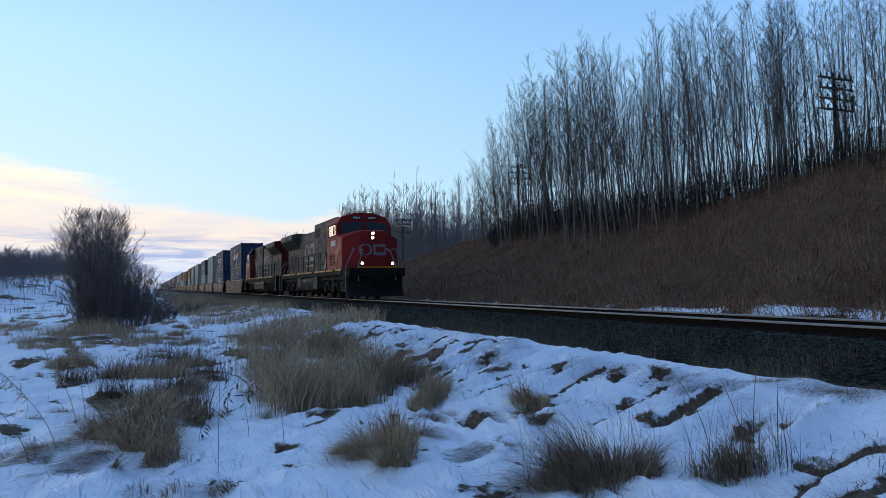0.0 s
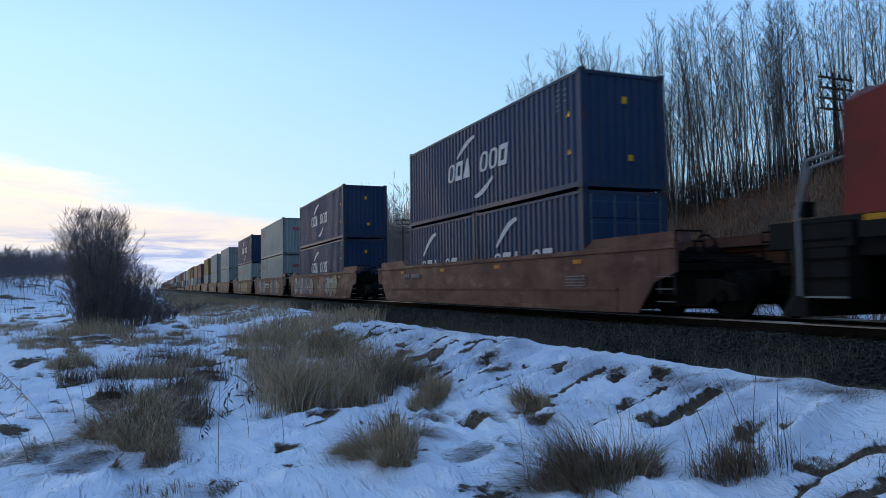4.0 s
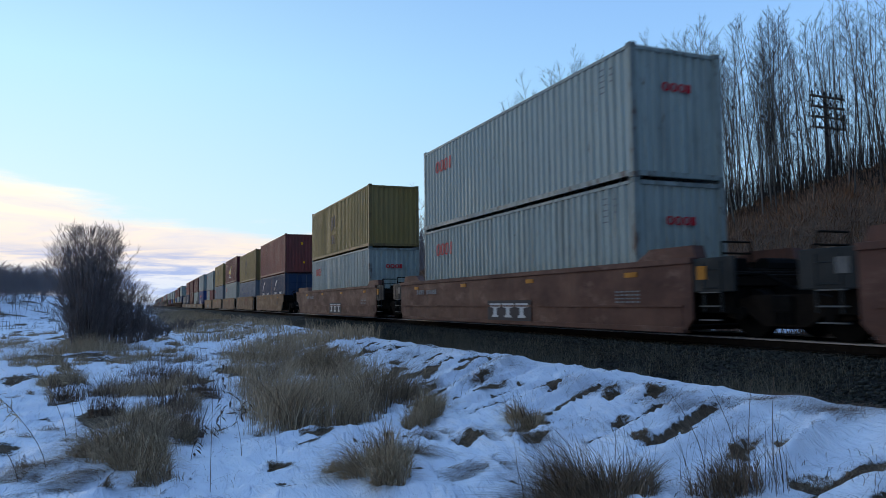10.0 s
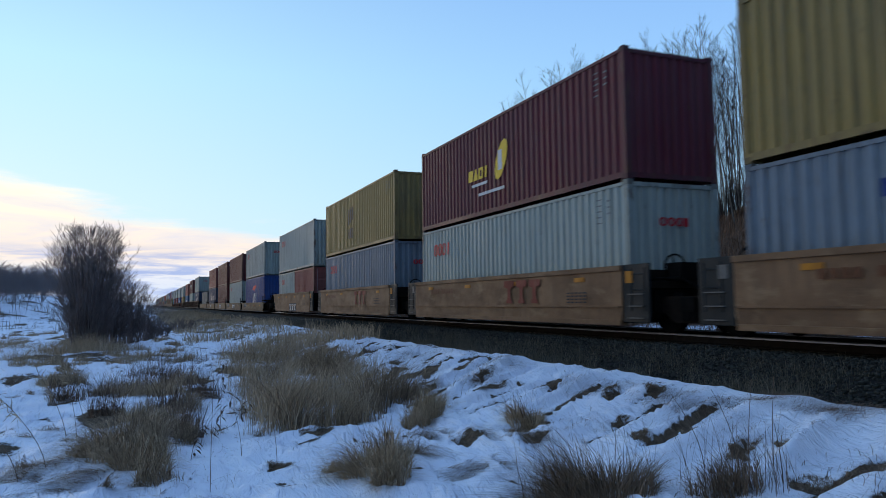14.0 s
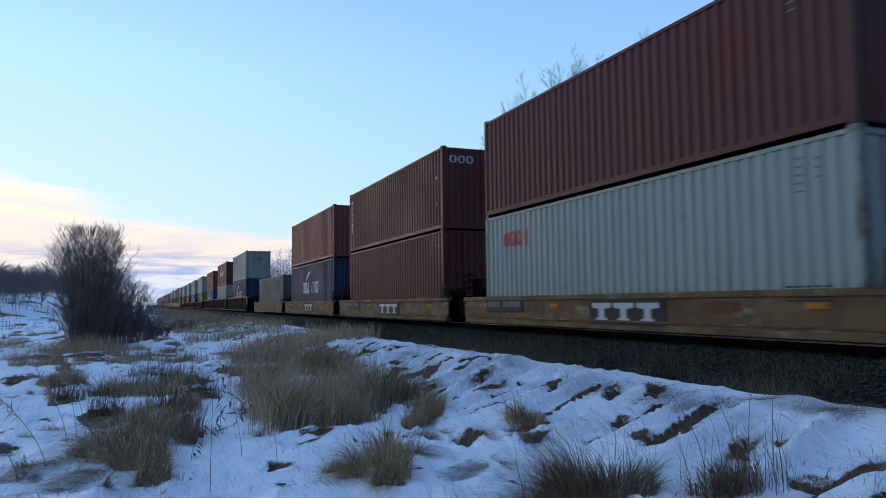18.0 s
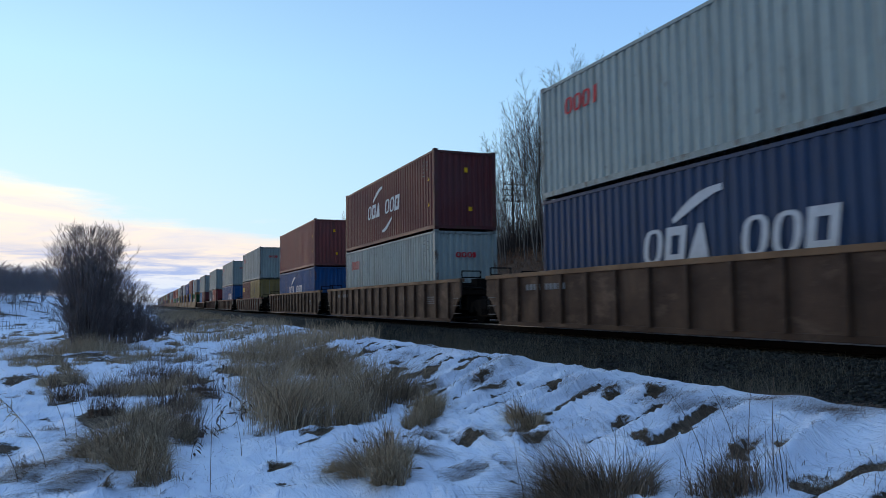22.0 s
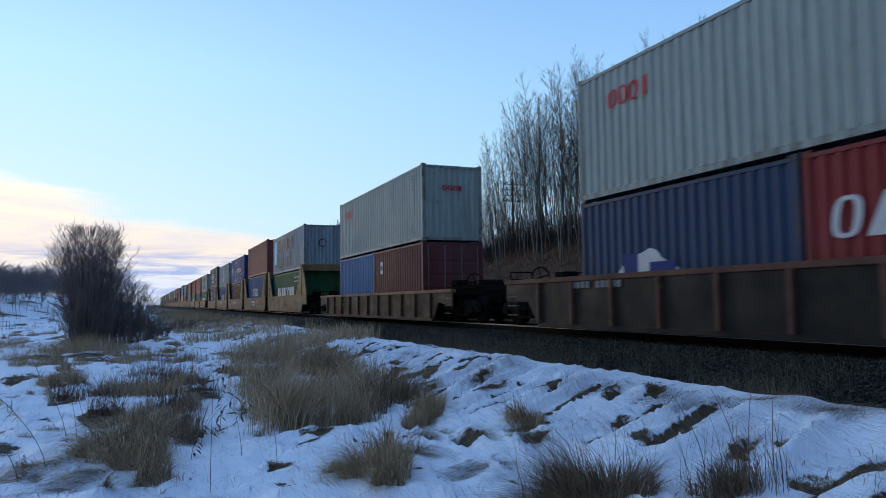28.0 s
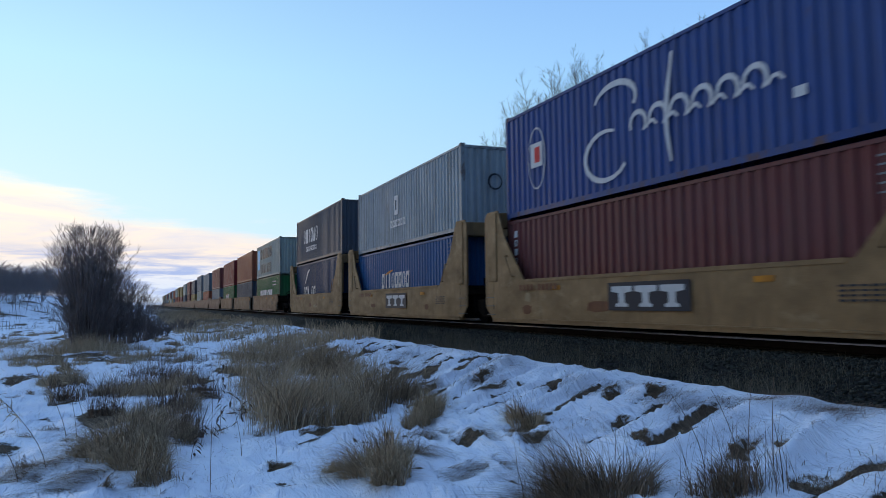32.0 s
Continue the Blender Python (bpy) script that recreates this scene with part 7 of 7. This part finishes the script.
HEIGHTS = [13.0, 14.2, 12.2, 11.0, 15.0, 9.5, 13.6, 10.2, 12.6]


def make_aspens():
    rnd = random.Random(44)
    kinds = []
    for i in range(9):
        height = HEIGHTS[i]
        t, c = aspen_meshes(100 + i, height, 34 + 2 * i % 9, 5)
        t.materials.append(ASPEN)
        c.materials.append(TWIG)
        root = thing("aspen_tree", "tall slender bare aspen with pale grey bark", "tree", "aspens on the cutting")
        part("trunk", t, None, root)
        part("crown", c, None, root)
        kinds.append(root)
    spots, tries = [], 0
    while len(spots) < 450 and tries < 40000:
        tries += 1
        y = rnd.uniform(13, 70)
        edge = 23.9 + 0.9 * math.sin(y * 0.33) + 0.7 * math.sin(y * 0.11 + 1) + 1.5 * float(1 - smooth(y, 22, 34))
        edge = max(edge, 0.468 * y + 0.4 * math.sin(y))
        x = edge + 24 * rnd.random() ** 1.35
        if all((x - p) ** 2 + (y - q) ** 2 > 0.5 for p, q in spots):
            spots.append((x, y))
    spots.sort(key=lambda p: p[0] - 0.2 * p[1])
    rest = {"trunk": ([], [], ASPEN), "crown": ([], [], TWIG)}
    for i, (x, y) in enumerate(spots):
        k = kinds[i % 9]
        full_height = x * float(np.interp(y / x, [0.5, 0.88, 1.16, 1.47, 1.72, 1.9, 2.05, 2.2], [0.42, 0.50, 0.56, 0.615, 0.60, 0.53, 0.45, 0.36])) + 0.7 - ground_at(x, y)
        s = min(15.5, full_height) * rnd.uniform(0.76, 1.0) / HEIGHTS[i % 9]
        m = pose(x, y, ground_at(x, y) - 0.1, 0, 0, rnd.uniform(0, 360))
        m = pose(x, y, ground_at(x, y) - 0.1, rnd.gauss(0, 2.4), rnd.gauss(-5.5 if i < 150 else -2.0, 4.2)) @ m.to_3x3().to_4x4()
        if i < 9:
            k.matrix_basis = m @ Matrix.Diagonal((s, s, s, 1))
        elif i < 290:
            copy_thing(k, m).scale = (s, s, s)
        else:
            full = np.array(m @ Matrix.Diagonal((s, s, s, 1)))
            for ob in k.children:
                verts, faces, _ = rest[ob.name.split(".")[0]]
                v = np.empty(len(ob.data.vertices) * 3, np.float32)
                ob.data.vertices.foreach_get("co", v)
                f = np.empty(len(ob.data.loops), np.int32)
                ob.data.loops.foreach_get("vertex_index", f)
                base = sum(len(q) for q in verts)
                verts.append(v.reshape(-1, 3) @ full[:3, :3].T + full[:3, 3])
                faces.append(f.reshape(-1, 4) + base)
    for name, (verts, faces, m) in rest.items():
        me = quick_mesh("inner_wood", np.concatenate(verts), np.concatenate(faces))
        me.materials.append(m)
        tagged(new("inner_wood", me), "thicket of bare aspens deeper in the wood", "woods", kind="stuff")
    return kinds


ASPENS = make_aspens()


def make_undergrowth():
    """Thin saplings and bushes between the trunks."""
    rs = np.random.RandomState(52)
    n = 6500
    y = 12 + 58 * rs.rand(n)
    edge = np.maximum(25.6 + 0.9 * np.sin(y * 0.33), 0.468 * y + 0.8)
    x = edge + 12 * rs.rand(n)
    h = (0.8 + 3.2 * rs.rand(n) ** 1.6) * smooth(x - edge, -0.5, 3.0) + 0.3
    lx, ly = 0.16 * h * rs.randn(n) - 0.1, 0.16 * h * rs.randn(n)
    z = ground_many(x, y) - 0.05
    blade_mesh("undergrowth", x, y, z, h, lx, ly, 0.010 + 0.010 * rs.rand(n), TWIG, "dark bare saplings and bushes between the aspens", "brush", 0.05, 3)
    # their side twigs
    k = np.repeat(np.arange(n), 7)
    m = len(k)
    f = 0.25 + 0.75 * rs.rand(m)
    blade_mesh("undergrowth", x[k] + lx[k] * f ** 1.8, y[k] + ly[k] * f ** 1.8, z[k] + h[k] * f * 0.97, 0.15 + 0.5 * rs.rand(m), 0.35 * rs.randn(m), 0.35 * rs.randn(m), 0.006 + 0.005 * rs.rand(m), TWIG, "dark bare saplings and bushes between the aspens", "brush", 0.1, 1)


make_undergrowth()


def make_far_woods():
    """Stands of bare trees further along both sides, joined."""
    rs = random.Random(77)
    tv, tf = [], []
    def tree(x, y, h, n=10):
        z = ground_at(x, y) - 0.2
        top = Vector((x + rs.uniform(-0.6, 0.6), y, z + h))
        base = Vector((x, y, z))
        tube([base, base.lerp(top, 0.5), top], [0.006 * h, 0.004 * h, 0.015], 3, tv, tf)
        for i in range(n):
            f = rs.uniform(0.3, 0.98)
            p = base.lerp(top, f)
            a = rs.uniform(0, 6.28)
            l = (1 - f) * h * 0.3 + 0.5
            q = p + Vector((math.cos(a), math.sin(a), rs.uniform(0.9, 1.8))).normalized() * l
            tube([p, q], [0.026, 0.016], 3, tv, tf)
            for _ in range(2):
                b = p.lerp(q, rs.uniform(0.3, 1.0))
                w = Vector((rs.uniform(-1, 1), rs.uniform(-1, 1), rs.uniform(0.5, 1.6))).normalized() * rs.uniform(0.4, 1.0)
                tube([b, b + w], [0.024, 0.016], 3, tv, tf)
    for _ in range(1300):         # the stand behind the gap on the right
        y = rs.uniform(88, 180)
        x = max(24 + 0.02 * y, 0.25 * y) + 34 * rs.random() ** 1.3
        tree(x, y, rs.uniform(8.5, 13.0))
    for _ in range(1000):         # on along the cutting to the far end
        y = rs.uniform(180, 620)
        x = 26 + 0.05 * y + 60 * rs.random() ** 1.5
        tree(x, y, rs.uniform(10, 15) + 0.006 * y, 9)
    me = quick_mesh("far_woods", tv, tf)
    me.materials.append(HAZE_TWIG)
    tagged(new("far_woods", me), "distant stand of bare trees, haze painted into their grey", "woods", kind="stuff")
    tv.clear(), tf.clear()
    for _ in range(2600):         # brush on the rise beyond the field
        y = rs.uniform(74, 150)
        x = rs.uniform(-75, -7.5 - 0.02 * y)
        tree(x, y, rs.uniform(1.0, 2.6) + 0.010 * y, 9)
    for _ in range(260):
        y = rs.uniform(150, 420)
        x = rs.uniform(-160, -4)
        tree(x, y, rs.uniform(4, 8), 8)
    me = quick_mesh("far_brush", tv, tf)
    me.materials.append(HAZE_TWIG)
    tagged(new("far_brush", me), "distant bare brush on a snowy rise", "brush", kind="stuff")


make_far_woods()


def weed(x, y, height, lean, kind, seed):
    """A single dead stalk: with hanging leaves, a seed plume or bare."""
    rnd = random.Random(seed)
    root = thing("weed_stalk", {"leafy": "dead weed stalk with curled dark leaves in snow", "plume": "dry reed stalk with a drooping plume", "bare": "thin bare dry stalk standing in snow"}[kind], "weed", "weed stalks in the field")
    pts = [Vector((lean * f ** 1.7, 0.12 * lean * math.sin(3 * f), height * f)) for f in np.linspace(0, 1, 7)]
    v, fcs = [], []
    tube(pts, [0.0040 - 0.0024 * k / 6 for k in range(7)], 4, v, fcs)
    me = quick_mesh("stem", v, fcs)
    me.materials.append(GRASS_DARK)
    part("stem", me, None, root)
    if kind == "leafy":
        for i in range(9):
            p = pts[0].lerp(pts[-1], 0.25 + 0.75 * i / 9)
            a = rnd.uniform(0, 6.28)
            l = rnd.uniform(0.05, 0.12)
            bm = bmesh.new()
            d = Vector((math.cos(a), math.sin(a), -0.5))
            e = Vector((-math.sin(a), math.cos(a), 0)) * 0.014
            q = [p, p + d * l * 0.5 + e, p + d * l + Vector((0, 0, -0.03)), p + d * l * 0.5 - e]
            bm.faces.new([bm.verts.new(c) for c in q])
            part("leaf", bm, GRASS_DARK, root)
    elif kind == "plume":
        v, fcs = [], []
        for i in range(26):
            p = pts[4].lerp(pts[6], i / 25)
            w = Vector((rnd.uniform(-0.3, 1.0) * (1 if lean > 0 else -1), rnd.uniform(-0.5, 0.5), rnd.uniform(-0.7, 0.5))).normalized() * rnd.uniform(0.05, 0.13)
            tube([p, p + w], [0.004, 0.002], 3, v, fcs)
        me = quick_mesh("seed_plume", v, fcs)
        me.materials.append(GRASS_TAN)
        tagged(part("seed_plume", me, None, root), kind="stuff")
    root.location = (x, y, ground_at(x, y) - 0.02)


for n, (x, y, h, l, kind) in enumerate([
        (0.52, 6.4, 1.05, 0.02, "bare"), (0.85, 9.15, 0.95, 0.03, "leafy"), (0.62, 9.0, 0.6, 0.4, "leafy"), (-0.68, 8.98, 0.95, -0.18, "plume"), (-0.78, 9.0, 0.8, -0.3, "plume"), (-0.83, 7.67, 0.75, -0.45, "plume"),
        (-1.0, 7.3, 0.7, -0.4, "plume"), (1.18, 7.05, 0.55, -0.06, "bare"), (0.45, 7.9, 0.4, 0.12, "leafy"), (4.35, 4.35, 0.75, 0.06, "bare"), (4.55, 4.3, 0.7, 0.04, "bare"), (3.2, 8.6, 0.75, -0.1, "bare"),
        (4.2, 4.3, 0.75, -0.25, "bare"), (4.0, 4.45, 0.7, -0.3, "bare"), (0.93, 7.7, 0.5, -0.08, "bare"), (-0.62, 9.4, 0.95, -0.3, "bare"), (0.3, 10.2, 0.5, 0.1, "leafy"), (1.1, 9.9, 0.4, 0.2, "leafy")]):
    weed(x, y, h, l, kind, n)


def utility_pole(x, y):
    root = thing("utility_pole", "old dark timber line pole with four crossarms among trees", "utility pole", "line poles beside the track")
    part("post", rod(bmesh.new(), (0, 0, -0.5), (0, 0, 6.4), 0.105, 10, 0.075), POLE_WOOD, root)
    for k in range(4):
        z = 4.55 + 0.5 * k
        arm = part("crossarm", boxed(-1.1, 1.1, -0.2, -0.1, z, z + 0.09, bevel=0.01), POLE_WOOD, root)
        for i in range(6):
            px = -1.0 + 0.4 * i
            part("insulator", rods([(px, -0.15, z + 0.12), (px, -0.15, z + 0.28)], 0.035, 6), GLASS, arm)
        part("brace", rods([(-0.5, -0.12, z + 0.02), (0, -0.12, z - 0.35), (0.5, -0.12, z + 0.02)], 0.018, 5), IRON, root)
    root.location = (x, y, 10.25 - 6.1 if y < 40 else ground_at(x, y))
    return root


for y in (24.3, 56.2, 88.0, 120.0):
    utility_pole(30.0, y)


def shrub(label, x, y, height, spread, stems, seed, twigs=7, open_top=0, fill=0):
    """Many thin upright stems; open_top adds taller stems with a rounded head of branches."""
    rnd = random.Random(seed)
    sv, sf, cv, cf = [], [], [], []
    for i in range(stems + open_top):
        tall = i >= stems
        a, r = rnd.uniform(0, 6.28), spread * 0.20 * math.sqrt(rnd.random())
        base = Vector((r * math.cos(a), r * math.sin(a), 0))
        h = height * (rnd.uniform(0.72, 1.0) if tall else rnd.uniform(0.3, 0.72))
        out = spread * 0.5 * (rnd.uniform(0.0, 0.80) if tall else rnd.uniform(0.05, 0.62))
        b = a + rnd.uniform(-0.7, 0.7)
        top = base + Vector((out * math.cos(b), out * math.sin(b), h * (1 - 0.9 * (out / spread) ** 2)))
        mid = base.lerp(top, 0.5) + Vector((-0.15 * out * math.cos(b), -0.15 * out * math.sin(b), 0.06 * h))
        tube([base, mid, top], [0.022 if tall else 0.012, 0.015 if tall else 0.009, 0.006], 4, sv, sf)
        for j in range(twigs * (4 if tall else 1)):
            f = rnd.uniform(0.42 if tall else 0.22, 1.0)
            p = base.lerp(mid, f * 2) if f < 0.5 else mid.lerp(top, f * 2 - 1)
            c = rnd.uniform(0, 6.28)
            l = rnd.uniform(0.25, 0.75) * (1.35 - 0.7 * f) * height / 4
            q = p + Vector((math.cos(c), math.sin(c), rnd.uniform(0.5, 1.7))).normalized() * l
            tube([p, q], [0.008, 0.005], 3, cv, cf)
            for _ in range(4):
                g = p.lerp(q, rnd.uniform(0.2, 1.0))
                w = Vector((rnd.uniform(-1, 1), rnd.uniform(-1, 1), rnd.uniform(0.3, 1.5))).normalized() * rnd.uniform(0.10, 0.30) * height / 4
                tube([g, g + w], [0.0055, 0.004], 3, cv, cf)
    for i in range(fill):        # fine twigs through the rounded head
        a, r, v = rnd.uniform(0, 6.28), math.sqrt(rnd.random()), rnd.uniform(-1, 1)
        q = 0.5 * spread * r * math.sqrt(1 - v * v)
        p = Vector((q * math.cos(a), q * math.sin(a), height * (0.56 + 0.38 * v)))
        w = Vector((0.7 * math.cos(a) * r, 0.7 * math.sin(a) * r, rnd.uniform(0.5, 1.1))) * rnd.uniform(0.25, 0.55)
        tube([p, p + w], [0.008, 0.005], 3, cv, cf)
        tube([p + w * 0.4, p + w * 0.4 + Vector((rnd.uniform(-0.2, 0.2), rnd.uniform(-0.2, 0.2), rnd.uniform(0.05, 0.25)))], [0.006, 0.004], 3, cv, cf)
    root = thing("shrub", label, "shrub", "bare shrubs in the field")
    for name, v, f in (("woody_base", sv, sf), ("twig_crown", cv, cf)):
        me = quick_mesh(name, v, f)
        me.materials.append(WILLOW)
        part(name, me, None, root)
    root.location = (x, y, ground_at(x, y) - 0.05)
    return root


shrub("large bare many-stemmed willow shrub in snow", -1.95, 29.0, 4.65, 2.8, 170, 1, 4, 60, 800)
shrub("bare dark willow shrub beside a larger one", -1.15, 30.4, 2.9, 1.6, 110, 2, 4, 10, 300)
shrub("bare dark willow shrub beside a larger one", -0.55, 33.0, 2.6, 1.6, 100, 3, 4, 8, 300)
shrub("bare dark willow shrub beside a larger one", 0.05, 36.0, 2.0, 1.9, 80, 6, 4, 4, 220)
shrub("low bare willow shrub in snow", 0.75, 40.0, 1.2, 2.0, 60, 4, 5)
shrub("low bare willow shrub in snow", 2.1, 46.0, 1.3, 2.6, 60, 7, 5)


motions()
